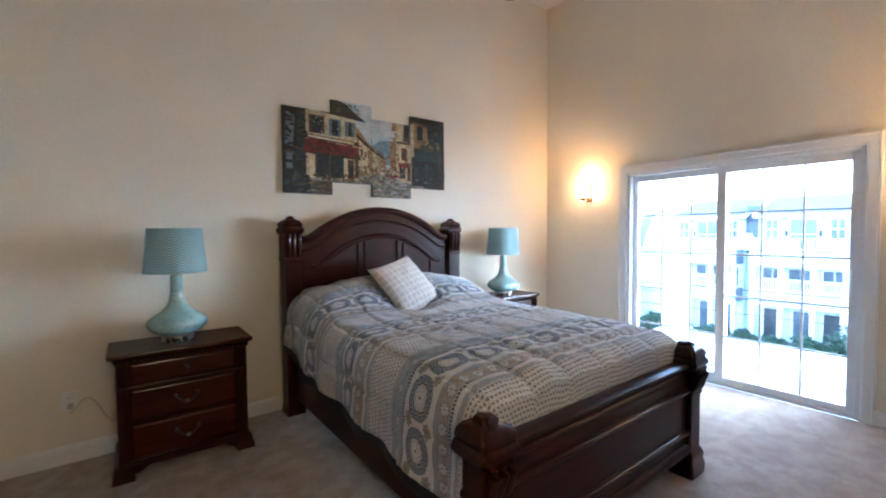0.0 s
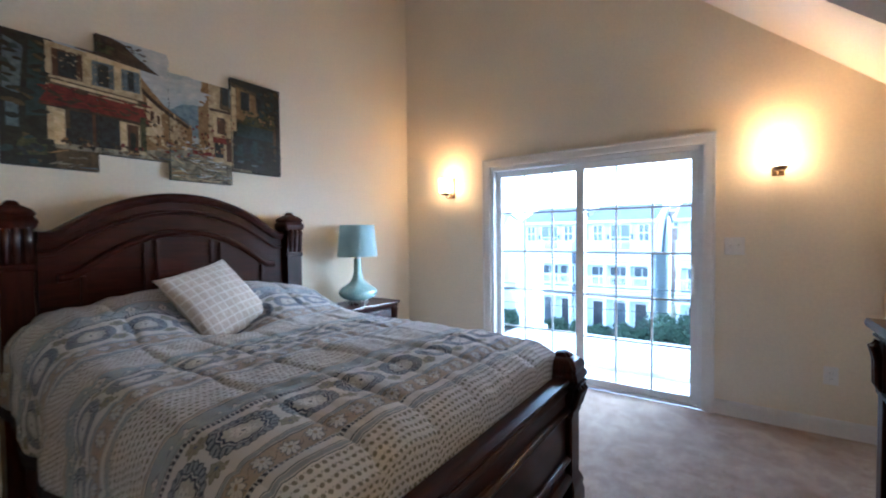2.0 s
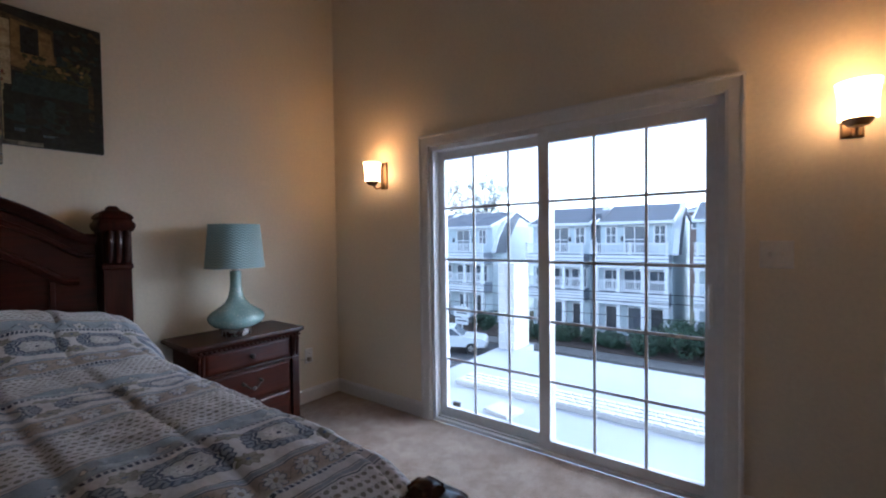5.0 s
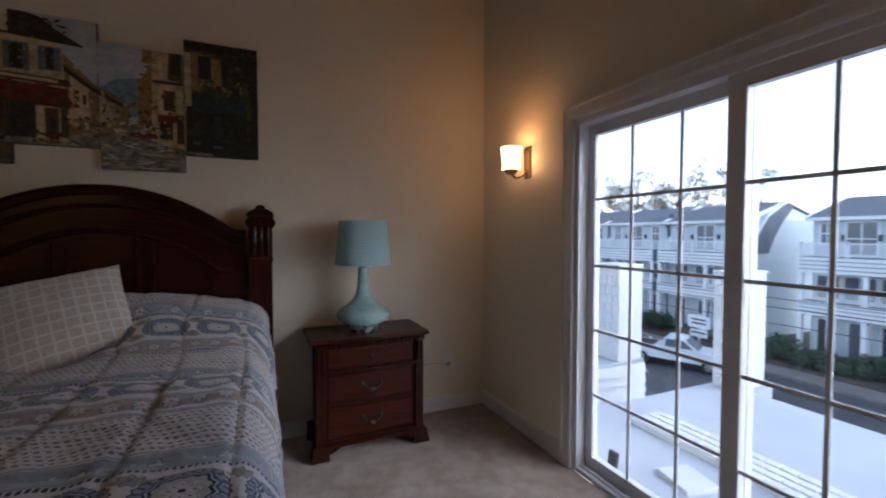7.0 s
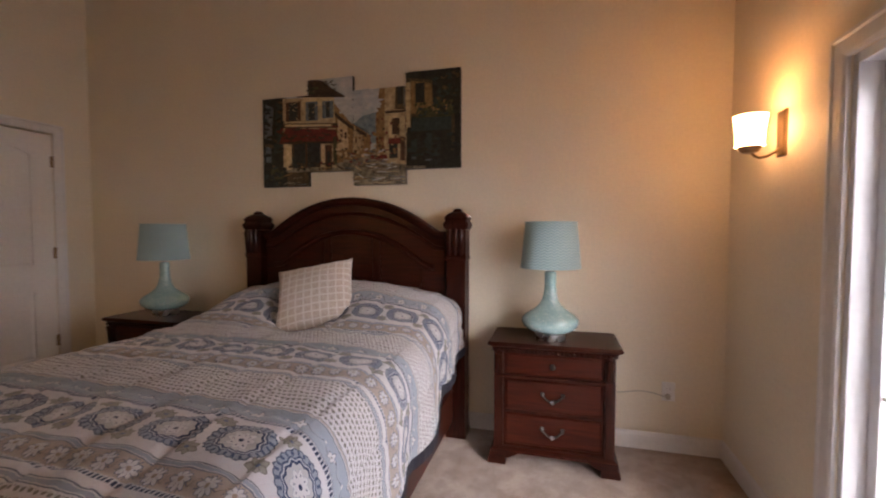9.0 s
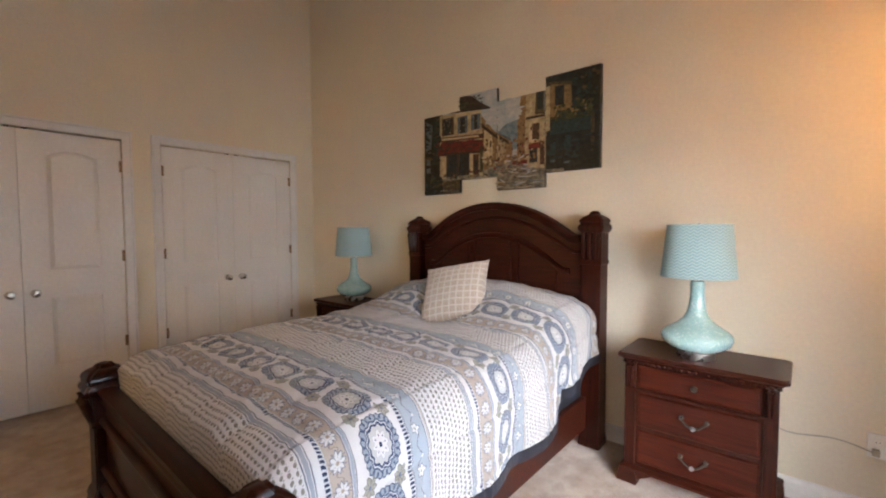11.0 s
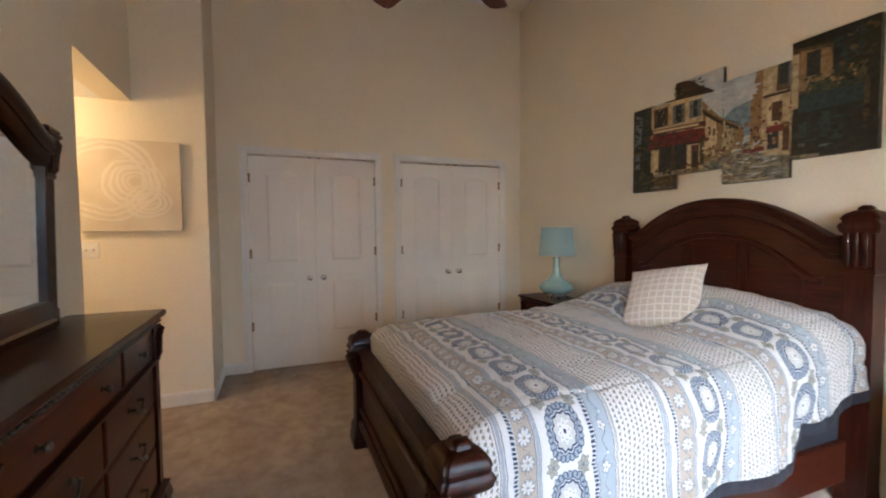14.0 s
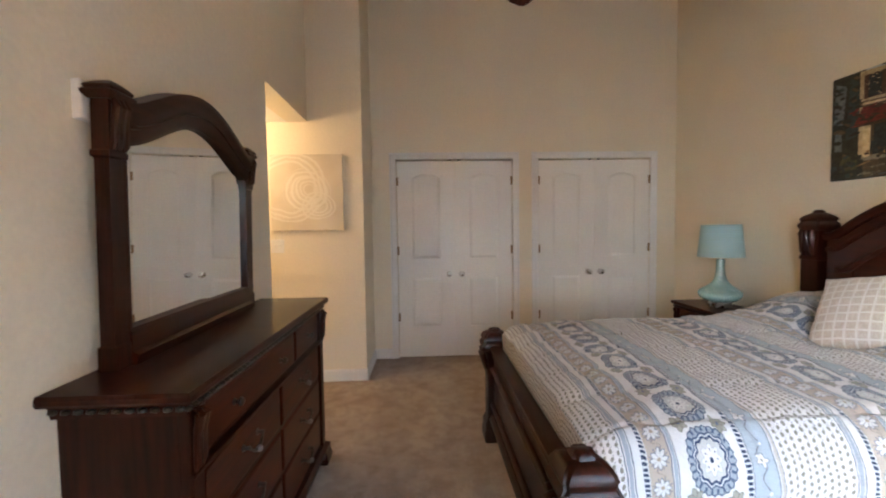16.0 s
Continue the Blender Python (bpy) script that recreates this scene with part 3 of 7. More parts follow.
# ---- closet doors ----
def closet_leaf(width, height):
    """A moulded two-panel leaf, hinged edge at y=0, in local metres; face at x=0."""
    b = bmesh.new()
    d, t = 0.035, 0.013
    m0, m1 = 0.15 * width / 0.6, width - 0.15 * width / 0.6
    n = 12

    def top_of(y):
        s = (y - m0) / (m1 - m0) * 2 - 1
        return 1.905 + 0.045 * (1 - s * s)

    panels = ((0.32, lambda y: 0.845), (1.05, top_of))
    ys = [m0 + (m1 - m0) * i / n for i in range(n + 1)]
    # back and edges
    box(b, -d, 0, 0, -t, width, height)
    # stiles and rails in front
    box(b, -t, 0, 0, 0, m0, height)
    box(b, -t, m1, 0, 0, width, height)
    box(b, -t, m0, 0, 0, m1, 0.32)
    box(b, -t, m0, 0.845, 0, m1, 1.05)
    for i in range(n):
        a, c = ys[i], ys[i + 1]
        vs = [b.verts.new(q) for q in ((0, a, top_of(a)), (0, c, top_of(c)), (0, c, height), (0, a, height), (-t, a, top_of(a)), (-t, c, top_of(c)))]
        b.faces.new(vs[:4])
        b.faces.new((vs[0], vs[4], vs[5], vs[1]))
    # raised fields with a sloped border
    for z0, f in panels:
        g = 0.028
        outer = [(y, z0) for y in (ys[0], ys[-1])] + [(y, f(y)) for y in reversed(ys)]
        cy, lo = (ys[0] + ys[-1]) / 2, z0
        inner = [(y + (g if y < cy else -g) if abs(y - cy) > (m1 - m0) / 2 - 1e-6 else y, z0 + g) for y in (ys[0], ys[-1])]
        inner += [(max(ys[0] + g, min(ys[-1] - g, y)), f(y) - g) for y in reversed(ys)]
        vo = [b.verts.new((-t + 0.0005, y, z)) for y, z in outer]
        vi = [b.verts.new((-0.002, y, z)) for y, z in inner]
        for i in range(len(vo)):
            j = (i + 1) % len(vo)
            b.faces.new((vo[i], vo[j], vi[j], vi[i]))
        b.faces.new(vi)
    return b


def knob(parent, at, mat):
    b = bmesh.new()
    lathe(b, [(0.0305, 0), (0.0305, 0.004), (0.026, 0.008), (0.011, 0.010), (0.0105, 0.03), (0.018, 0.036), (0.0265, 0.046), (0.027, 0.055), (0.021, 0.063), (0.008, 0.066)], 20)
    bmesh.ops.transform(b, matrix=pose(*at, 0, 90, 0), verts=b.verts)
    return part("knob", b, mat, parent, "round satin nickel door knob", True)


for k, (c0, c1) in enumerate(CLOSETS):
    mid = (c0 + c1) / 2
    for side, lo in ((0, c0), (1, mid + 0.0015)):
        w = (c1 - c0) / 2 - 0.0015
        door = thing("closet_door", "closed white two-panel arch-top closet door", "door", (0.0, lo, 0.012), "closet doors")
        part("leaf", closet_leaf(w, 2.082), DOORPAINT, door)
        knob(door, (0.0, w - 0.065 if side == 0 else 0.065, 0.885), NICKEL)
        for hz in (0.43, 1.14, 1.87):
            hb = bmesh.new()
            yy = -0.003 if side == 0 else w + 0.003
            lathe(hb, [(0.0065, hz - 0.045), (0.0065, hz + 0.045)], 8, 0.006, yy)
            box(hb, -0.001, yy - 0.018, hz - 0.044, 0.002, yy + 0.018, hz + 0.044)
            part("hinge", hb, BRONZE, door, "worn bronze butt hinge")
        cb = box(bmesh.new(), -0.03, (w - 0.06) if side == 0 else 0.03, 2.083, -0.004, (w - 0.03) if side == 0 else 0.06, 2.0915)
        part("catch", cb, SLOT, door, "dark ball catch at the door head")


# ---- sliding glass door ----
def sash(name, y0, y1, z0, z1, x, stile_l, stile_r, rail_t, rail_b, cols, bars, label):
    ob = thing(name, label, "glass door", (x, 0, 0))
    b = bmesh.new()
    h = 0.02
    box(b, -h, y1 - stile_r, z0, h, y1, z1, 0.003)
    box(b, -h, y0, z0, h, y0 + stile_l, z1, 0.003)
    box(b, -h, y0 + stile_l, z1 - rail_t, h, y1 - stile_r, z1, 0.003)
    box(b, -h, y0 + stile_l, z0, h, y1 - stile_r, z0 + rail_b, 0.003)
    part("sash_frame", b, VINYL, ob, "white vinyl sash frame")
    g = part("pane", box(bmesh.new(), -0.003, y0 + stile_l - 0.004, z0 + rail_b - 0.004, 0.003, y1 - stile_r + 0.004, z1 - rail_t + 0.004), GLASS, ob, "clear glass pane")
    g.visible_shadow = False
    for y in cols:
        part("muntin", box(bmesh.new(), -0.0115, y - 0.008, z0 + rail_b, -0.0035, y + 0.008, z1 - rail_t, 0.002), VINYL, ob)
    for z in bars:
        part("muntin", box(bmesh.new(), -0.0125, y0 + stile_l, z - 0.008, -0.0045, y1 - stile_r, z + 0.008, 0.002), VINYL, ob)
    return ob


frame_thing = thing("sliding_door_frame", "white vinyl frame and track of the sliding door", "door frame")
b = bmesh.new()
box(b, E + 0.005, SLIDE[0], 0.0, E + 0.135, SLIDE[0] + 0.03, SLIDE[2], 0.003)
box(b, E + 0.005, SLIDE[1] - 0.03, 0.0, E + 0.135, SLIDE[1], SLIDE[2], 0.003)
box(b, E + 0.005, SLIDE[0] + 0.03, SLIDE[2] - 0.035, E + 0.135, SLIDE[1] - 0.03, SLIDE[2], 0.003)
part("jamb", b, VINYL, frame_thing)
b = bmesh.new()
box(b, E + 0.005, SLIDE[0] + 0.03, 0.0, E + 0.135, SLIDE[1] - 0.03, 0.022, 0.003)
for q in (0.03, 0.068, 0.1):
    box(b, E + q, SLIDE[0] + 0.03, 0.022, E + q + 0.008, SLIDE[1] - 0.03, 0.034)
part("sill_track", b, VINYL, frame_thing)
BARS = (1.487, 1.132, 0.783, 0.429)
slide_sash = sash("sliding_door_panel", SLIDE[0] + 0.028, -1.808, 0.028, SLIDE[2] - 0.03, E + 0.042, 0.048, 0.068, 0.062, 0.05, (-2.130, -2.392), BARS, "sliding glass panel with white grilles, closed")
sash("fixed_door_panel", -1.875, SLIDE[1] - 0.028, 0.028, SLIDE[2] - 0.03, E + 0.09, 0.062, 0.05, 0.062, 0.06, (-1.322, -1.582), BARS, "fixed glass panel with white grilles")
b = bmesh.new()
tube(b, [(-0.02, -2.672, 0.845), (-0.045, -2.672, 0.86), (-0.062, -2.672, 0.90), (-0.066, -2.672, 0.945), (-0.062, -2.672, 0.99), (-0.045, -2.672, 1.03), (-0.02, -2.672, 1.045)], 0.009, 10)
box(b, -0.027, -2.686, 0.835, -0.020, -2.658, 1.055, 0.004)
part("pull_handle", b, VINYL, slide_sash, "white curved pull handle", True)


# ---- bed ----
BX = 2.552
POSTS = (1.80, 3.304)


def arch(x, half, low, rise):
    s = min(1.0, abs(x) / half)
    f = max(0.0, 1 - (s / 0.93) ** 2.1)
    g = math.log(1 + math.exp(16 * (f - 0.06))) / 16 - 0.015
    return low + rise * max(0.0, g) / 0.94


bed = thing("bed", "queen bed with dark cherry wood arched headboard and low panelled footboard", "bed")


def head_post(x):
    b = bmesh.new()
    y = -0.118
    rect_stack(b, x, y, [(0.066, 0.065, 0.0), (0.068, 0.066, 0.03), (0.064, 0.062, 0.05), (0.061, 0.060, 0.08), (0.061, 0.060, 1.14), (0.067, 0.066, 1.145), (0.067, 0.066, 1.165), (0.063, 0.062, 1.17), (0.063, 0.062, 1.335)])
    part("post_shaft", b, WOOD_Z, bed)
    # fluted scroll on the face, below the cap
    b = bmesh.new()
    for dx in (-0.036, 0.0, 0.036):
        tube(b, [(x + dx, y - 0.062, 1.175), (x + dx, y - 0.072, 1.20), (x + dx, y - 0.076, 1.26), (x + dx, y - 0.082, 1.32), (x + dx, y - 0.078, 1.34)], [0.010, 0.016, 0.018, 0.019, 0.012], 10)
    part("fluted_scroll", b, WOOD_Z, bed, "", True)
    b = bmesh.new()
    rect_stack(b, x, y, [(0.066, 0.065, 1.336), (0.074, 0.072, 1.345), (0.080, 0.077, 1.362), (0.081, 0.079, 1.372), (0.077, 0.075, 1.384), (0.070, 0.068, 1.392), (0.068, 0.066, 1.40), (0.075, 0.072, 1.406), (0.074, 0.071, 1.414), (0.062, 0.060, 1.432), (0.040, 0.038, 1.446), (0.027, 0.027, 1.452), (0.025, 0.025, 1.462), (0.015, 0.015, 1.472)])
    bmesh.ops.bevel(b, geom=[e for e in b.edges if abs(e.verts[0].co.z - e.verts[1].co.z) > 0.004], offset=0.006, segments=2, affect="EDGES")
    part("post_cap", b, WOOD_Z, bed, "", True)


for x in POSTS:
    head_post(x)
n = 48
HB = 0.672
xs = [-HB + 2 * HB * i / n for i in range(n + 1)]
b = bmesh.new()
plate(b, [(BX - HB, 0.3), (BX + HB, 0.3)] + [(BX + x, arch(x, HB, 1.29, 0.235)) for x in reversed(xs)], -0.135, -0.09)
part("headboard_panel", b, WOOD_X, bed)
b = bmesh.new()
moulding(b, [(BX + x, arch(x, HB, 1.285, 0.235)) for x in xs], [(-0.012, -0.085), (-0.012, -0.155), (0.0, -0.165), (0.018, -0.172), (0.032, -0.168), (0.04, -0.155), (0.04, -0.085)])
part("headboard_crown", b, WOOD_X, bed, "", True)
b = bmesh.new()
moulding(b, [(BX + x, arch(x, HB, 1.235, 0.235) - 0.02) for x in xs], [(-0.014, -0.134), (-0.012, -0.146), (0.0, -0.150), (0.012, -0.146), (0.014, -0.134)])
part("headboard_bead", b, WOOD_X, bed, "", True)
H2 = 0.6
b = bmesh.new()
moulding(b, [(BX + x, arch(x, H2, 1.09, 0.235)) for x in [-H2 + 2 * H2 * i / n for i in range(n + 1)]], [(-0.02, -0.134), (-0.018, -0.148), (0.0, -0.157), (0.014, -0.152), (0.02, -0.134)])
part("panel_arch_moulding", b, WOOD_X, bed, "", True)
for x, t in ((-0.215, 1.30), (0.215, 1.30), (-0.155, 1.30), (0.155, 1.30), (-0.50, 1.13), (0.50, 1.13)):
    b = box(bmesh.new(), BX + x - 0.011, -0.150, 0.55, BX + x + 0.011, -0.1352, min(t, arch(x, H2, 1.09, 0.235) - 0.03), 0.004)
    part("panel_stile", b, WOOD_Z, bed)

FOOT = ((1.768, -2.265), (3.284, -2.252))
for x, y in FOOT:
    b = bmesh.new()
    rect_stack(b, x, y, [(0.078, 0.076, 0.000), (0.080, 0.078, 0.020), (0.079, 0.077, 0.060), (0.074, 0.070, 0.085), (0.079, 0.074, 0.105), (0.070, 0.066, 0.130), (0.059, 0.056, 0.150), (0.059, 0.056, 0.440), (0.067, 0.064, 0.447), (0.067, 0.064, 0.462), (0.060, 0.057, 0.469), (0.060, 0.057, 0.582)])
    bmesh.ops.bevel(b, geom=[e for e in b.edges if abs(e.verts[0].co.z - e.verts[1].co.z) > 0.004], offset=0.006, segments=2, affect="EDGES")
    part("foot_post", b, WOOD_Z, bed, "", True)
    b = bmesh.new()
    for dx in (-0.037, 0.0, 0.037):
        tube(b, [(x + dx, y - 0.054, 0.47), (x + dx, y - 0.066, 0.495), (x + dx, y - 0.073, 0.53), (x + dx, y - 0.086, 0.57), (x + dx, y - 0.086, 0.594), (x + dx, y - 0.07, 0.602)], [0.010, 0.016, 0.018, 0.020, 0.018, 0.010], 10)
    part("fluted_scroll", b, WOOD_Z, bed, "", True)
    b = bmesh.new()
    rect_stack(b, x, y, [(0.061, 0.059, 0.582), (0.074, 0.075, 0.594), (0.088, 0.087, 0.612), (0.090, 0.090, 0.627), (0.085, 0.084, 0.642), (0.079, 0.078, 0.650), (0.079, 0.078, 0.658), (0.083, 0.082, 0.664), (0.081, 0.080, 0.674), (0.077, 0.076, 0.686), (0.066, 0.066, 0.699), (0.050, 0.050, 0.709), (0.038, 0.038, 0.714), (0.035, 0.035, 0.724), (0.027, 0.028, 0.731)])
    bmesh.ops.bevel(b, geom=[e for e in b.edges if abs(e.verts[0].co.z - e.verts[1].co.z) > 0.003], offset=0.013, segments=3, affect="EDGES")
    part("foot_post_cap", b, WOOD_Z, bed, "", True)
fx0, fx1 = FOOT[0][0] + 0.05, FOOT[1][0] - 0.05
b = bmesh.new()
box(b, fx0, -2.280, 0.12, fx1, -2.235, 0.60)
part("footboard_panel", b, WOOD_X, bed)


def rail_section(name, z, half, reach, y=-2.280):
    b = bmesh.new()
    sec = [(-half, y + 0.01), (-half, y - reach * 0.5), (-half * 0.5, y - reach * 0.9), (0, y - reach), (half * 0.6, y - reach * 0.8), (half, y - reach * 0.35), (half, y + 0.01)]
    moulding(b, [(fx0, z), (fx1, z)], sec)
    part(name, b, WOOD_X, bed, "", True)


b = bmesh.new()
moulding(b, [(fx0, 0.60), (fx1, 0.60)], [(-0.012, -2.236), (-0.012, -2.288), (0.0, -2.298), (0.014, -2.310), (0.026, -2.308), (0.033, -2.296), (0.036, -2.270), (0.030, -2.238)])
part("footboard_cap", b, WOOD_X, bed, "", True)
rail_section("footboard_moulding", 0.565, 0.014, 0.014)
rail_section("footboard_moulding", 0.475, 0.016, 0.026)
rail_section("footboard_moulding", 0.245, 0.016, 0.026)
rail_section("footboard_moulding", 0.150, 0.03, 0.03)
for x in (1.815, 3.275):
    b = box(bmesh.new(), x - 0.015, -2.21, 0.12, x + 0.015, -0.19, 0.32, 0.004)
    part("side_rail", b, WOOD_X, bed)

b = box(bmesh.new(), 1.835, -2.20, 0.20, 3.255, -0.16, 0.47, 0.03)
tagged(part("box_spring", b, MATTRESS), "dark navy fabric box spring in the bed frame", "box spring")
b = box(bmesh.new(), 1.84, -2.215, 0.474, 3.25, -0.16, 0.70, 0.05)
tagged(part("mattress", b, MATTRESS), "thick mattress hidden under the comforter", "mattress")


def crest(y):
    """Height of the bedding's middle along the bed."""
    t = y + 2.24
    base = 0.765 + 0.03 * min(1.0, t / 0.4)
    ridge = 0.215 * math.exp(-((y + 0.36) / 0.31) ** 2) if y < -0.36 else 0.215 - 0.9 * (y + 0.36) ** 2
    return base + ridge


def comforter():
    b = bmesh.new()
    layer = b.loops.layers.uv.new("cloth")
    NU, NV = 160, 240
    Y0, Y1 = -2.24, -0.16
    half = 0.752
    noise.seed_set(3)
    grid = []
    for j in range(NV + 1):
        # along: the first rows turn down inside the footboard
        vlen = -0.16 + (Y1 - Y0 + 0.16) * j / NV
        y = Y0 + max(0.0, vlen)
        drop = max(0.0, -vlen)
        y += 0.02 * (1 - math.cos(min(1, max(0.0, 1 - vlen / 0.08)) * 1.2)) if vlen < 0.08 else 0.0
        round_foot = 0.045 * max(0.0, 1 - max(0.0, vlen) / 0.14) ** 2
        z_mid = crest(y) - drop - round_foot
        line = []
        pts = []
        pill = max(0.0, crest(y) - 0.80) / 0.2
        lift = min(1.0, max(0.0, (y + 0.70) / 0.05))
        hem_e = 0.338 + 0.006 * math.sin(y * 5.0) + 0.17 * lift * lift * (3 - 2 * lift) + 0.22 * max(0.0, y + 0.6)
        hem_w = 0.43 - 0.07 * max(0.0, -0.5 - y) + 0.008 * math.sin(y * 4.0 + 1) + 0.1 * max(0.0, (y + 0.6) / 0.44)
        for i in range(NU + 1):
            s = -1 + 2 * i / NU
            a = abs(s)
            hem = hem_e if s > 0 else hem_w
            # top, shoulder, side
            flat = 0.60 - 0.14 * pill
            if a < flat:
                x = a / flat * (0.66 - 0.13 * pill)
                z = z_mid - 0.012 * (a / flat) ** 4 - 0.045 * pill * (a / flat) ** 2
            else:
                q = (a - flat) / (1 - flat)
                ex, ez = 0.66 - 0.13 * pill, z_mid - 0.012 - 0.045 * pill
                x = ex + (half + 0.03 - ex) * min(1.0, math.sin(min(1.0, q * 1.75) * math.pi / 2)) + 0.008 * q * q
                k = q * q * (1.6 - 0.6 * q)
                z = ez - (ez - hem) * k
                z = max(z, hem)
            if drop > 0:
                z = max(z, hem + 0.02)
            dip = 0.15 * math.exp(-(((x if s > 0 else -x) + 0.04) / 0.19) ** 2 - ((y + 0.62) / 0.17) ** 2)
            z -= dip
            pts.append(Vector((BX + (x if s > 0 else -x) - (0.0 if s > 0 else 0.012), y, z)))
        arc = [0.0]
        for p0, p1 in zip(pts, pts[1:]):
            arc.append(arc[-1] + (p1 - p0).length)
        midarc = arc[NU // 2]
        for i, q in enumerate(pts):
            uu, vv = arc[i] - midarc + 0.01, Y0 + vlen + 0.214 * max(0.0, Y0 + vlen + 1.205)
            s = -1 + 2 * i / NU
            quilt = min(1.0, abs(math.sin(math.pi * uu / 0.235)) * 4.0) * min(1.0, abs(math.sin(math.pi * (vv + 0.05) / 0.335)) * 4.5)
            puff = 0.0115 * quilt
            wr = 0.013 * noise.noise(Vector((uu * 7, vv * 5, 2.0))) + 0.006 * noise.noise(Vector((uu * 19, vv * 15, 5.0))) + 0.0045 * noise.noise(Vector((uu * 9, vv * 36, 7.0)))
            edge = max(0.0, abs(s) - 0.72) / 0.28
            fold = 0.022 * edge * math.sin(vv * 13 + 2 * noise.noise(Vector((vv * 2, 1, 0))))
            side = 1 if s > 0 else -1
            up = 1 - min(1.0, edge * 1.6)
            q = q + Vector((side * ((puff + wr) * (1 - up) + fold * 0.8), 0, (puff + wr) * (0.35 + 0.65 * up)))
            line.append((b.verts.new(q), uu, vv))
        grid.append(line)
    for j in range(NV):
        for i in range(NU):
            quad = (grid[j][i], grid[j][i + 1], grid[j + 1][i + 1], grid[j + 1][i])
            f = b.faces.new([q[0] for q in quad])
            for loop, q in zip(f.loops, quad):
                loop[layer].uv = (q[1], q[2])
    thing_ob = thing("comforter", "puffy blue and beige printed comforter spread over bed and pillows", "comforter")
    for i in (0, NU):
        hem = bmesh.new()
        out = -1 if i == 0 else 1
        rings = []
        for line in grid[12:]:
            q = line[i][0].co
            rings.append([hem.verts.new(q + Vector((out * dx, 0, dz))) for dx, dz in ((0.004, 0.004), (0.007, -0.02), (0.002, -0.052), (-0.008, -0.052), (-0.006, 0.0))])
        for ra, rb in zip(rings, rings[1:]):
            for k in range(5):
                hem.faces.new((ra[k], ra[(k + 1) % 5], rb[(k + 1) % 5], rb[k]))
        part("hem", hem, MATTRESS, thing_ob, "dark navy fabric border along the edge", True)
    ob = part("quilted_cover", b, COMFORTER, thing_ob, "", True)
    mod = ob.modifiers.new("thickness", "SOLIDIFY")
    mod.thickness, mod.offset = 0.012, -1
    return thing_ob


comforter()


def cushion():
    b = bmesh.new()
    layer = b.loops.layers.uv.new("cloth")
    N, h = 26, 0.234
    sides = []
    for side in (1, -1):
        g = []
        for j in range(N + 1):
            for i in range(N + 1):
                s, t = -1 + 2 * i / N, -1 + 2 * j / N
                pinch = 1 - 0.07 * (1 - abs(s) ** 2) * abs(t) ** 3
                pinch2 = 1 - 0.07 * (1 - abs(t) ** 2) * abs(s) ** 3
                puff = 0.075 * ((1 - s * s) * (1 - t * t)) ** 0.42
                wr = 0.006 * noise.noise(Vector((s * 3, t * 3, side)))
                g.append(b.verts.new((s * h * pinch2, side * (puff + wr * (1 if puff > 0.02 else 0)), t * h * pinch)))
        sides.append(g)
        for j in range(N):
            for i in range(N):
                ids = (j * (N + 1) + i, j * (N + 1) + i + 1, (j + 1) * (N + 1) + i + 1, (j + 1) * (N + 1) + i)
                f = b.faces.new([g[k] for k in ids])
                for loop, k in zip(f.loops, ids):
                    loop[layer].uv = (h * 2 * (k % (N + 1)) / N, h * 2 * (k // (N + 1)) / N)
    bmesh.ops.remove_doubles(b, verts=b.verts, dist=0.0005)
    ob = part("throw_pillow", b, CUSHION, None, "", True)
    along, up = Vector((0.934, 0.307, 0.183)), Vector((-0.336, 0.580, 0.742))
    through_it = up.cross(along).normalized()
    up = along.cross(through_it)
    ob.matrix_basis = Matrix.Translation((2.533, -0.55, 0.940)) @ Matrix((along, through_it, up)).transposed().to_4x4()
    return tagged(ob, "square beige throw pillow with white checked lines, leaning", "pillow")


cushion()


# ---- nightstands ----
def bail_handle(parent, x, y, z, span=0.11):
    b = bmesh.new()
    for s in (-1, 1):
        t = lathe(bmesh.new(), [(0.012, 0), (0.012, 0.004), (0.006, 0.007), (0.006, 0.02), (0.009, 0.024), (0.003, 0.028)], 10)
        join(b, t, 0, pose(x + s * span / 2, y, z, 90, 0, 0))
    tube(b, [(x - span / 2, y - 0.02, z), (x - span * 0.42, y - 0.024, z - 0.008), (x - span * 0.25, y - 0.026, z - 0.026), (x - span * 0.1, y - 0.026, z - 0.033), (x + span * 0.1, y - 0.026, z - 0.033), (x + span * 0.25, y - 0.026, z - 0.026), (x + span * 0.42, y - 0.024, z - 0.008), (x + span / 2, y - 0.02, z)], [0.004, 0.0045, 0.005, 0.0065, 0.0065, 0.005, 0.0045, 0.004], 8)
    h = part("bail_handle", b, PEWTER, parent, "dark pewter bail handle with a crystal", True)
    c = lathe(bmesh.new(), [(0.003, -0.012), (0.010, -0.006), (0.0125, 0), (0.010, 0.006), (0.003, 0.012)], 10)
    bmesh.ops.transform(c, matrix=pose(x, y - 0.032, z - 0.033, 0, 90, 0), verts=c.verts)
    part("crystal", c, CRYSTAL, h, "clear glass bead")


def small_knob(parent, x, y, z):
    t = lathe(bmesh.new(), [(0.012, 0), (0.012, 0.003), (0.006, 0.006), (0.006, 0.014), (0.014, 0.019), (0.0155, 0.024), (0.011, 0.03), (0.004, 0.032)], 14)
    bmesh.ops.transform(t, matrix=pose(x, y, z, 90, 0, 0), verts=t.verts)
    part("knob", t, PEWTER, parent, "dark pewter knob", True)


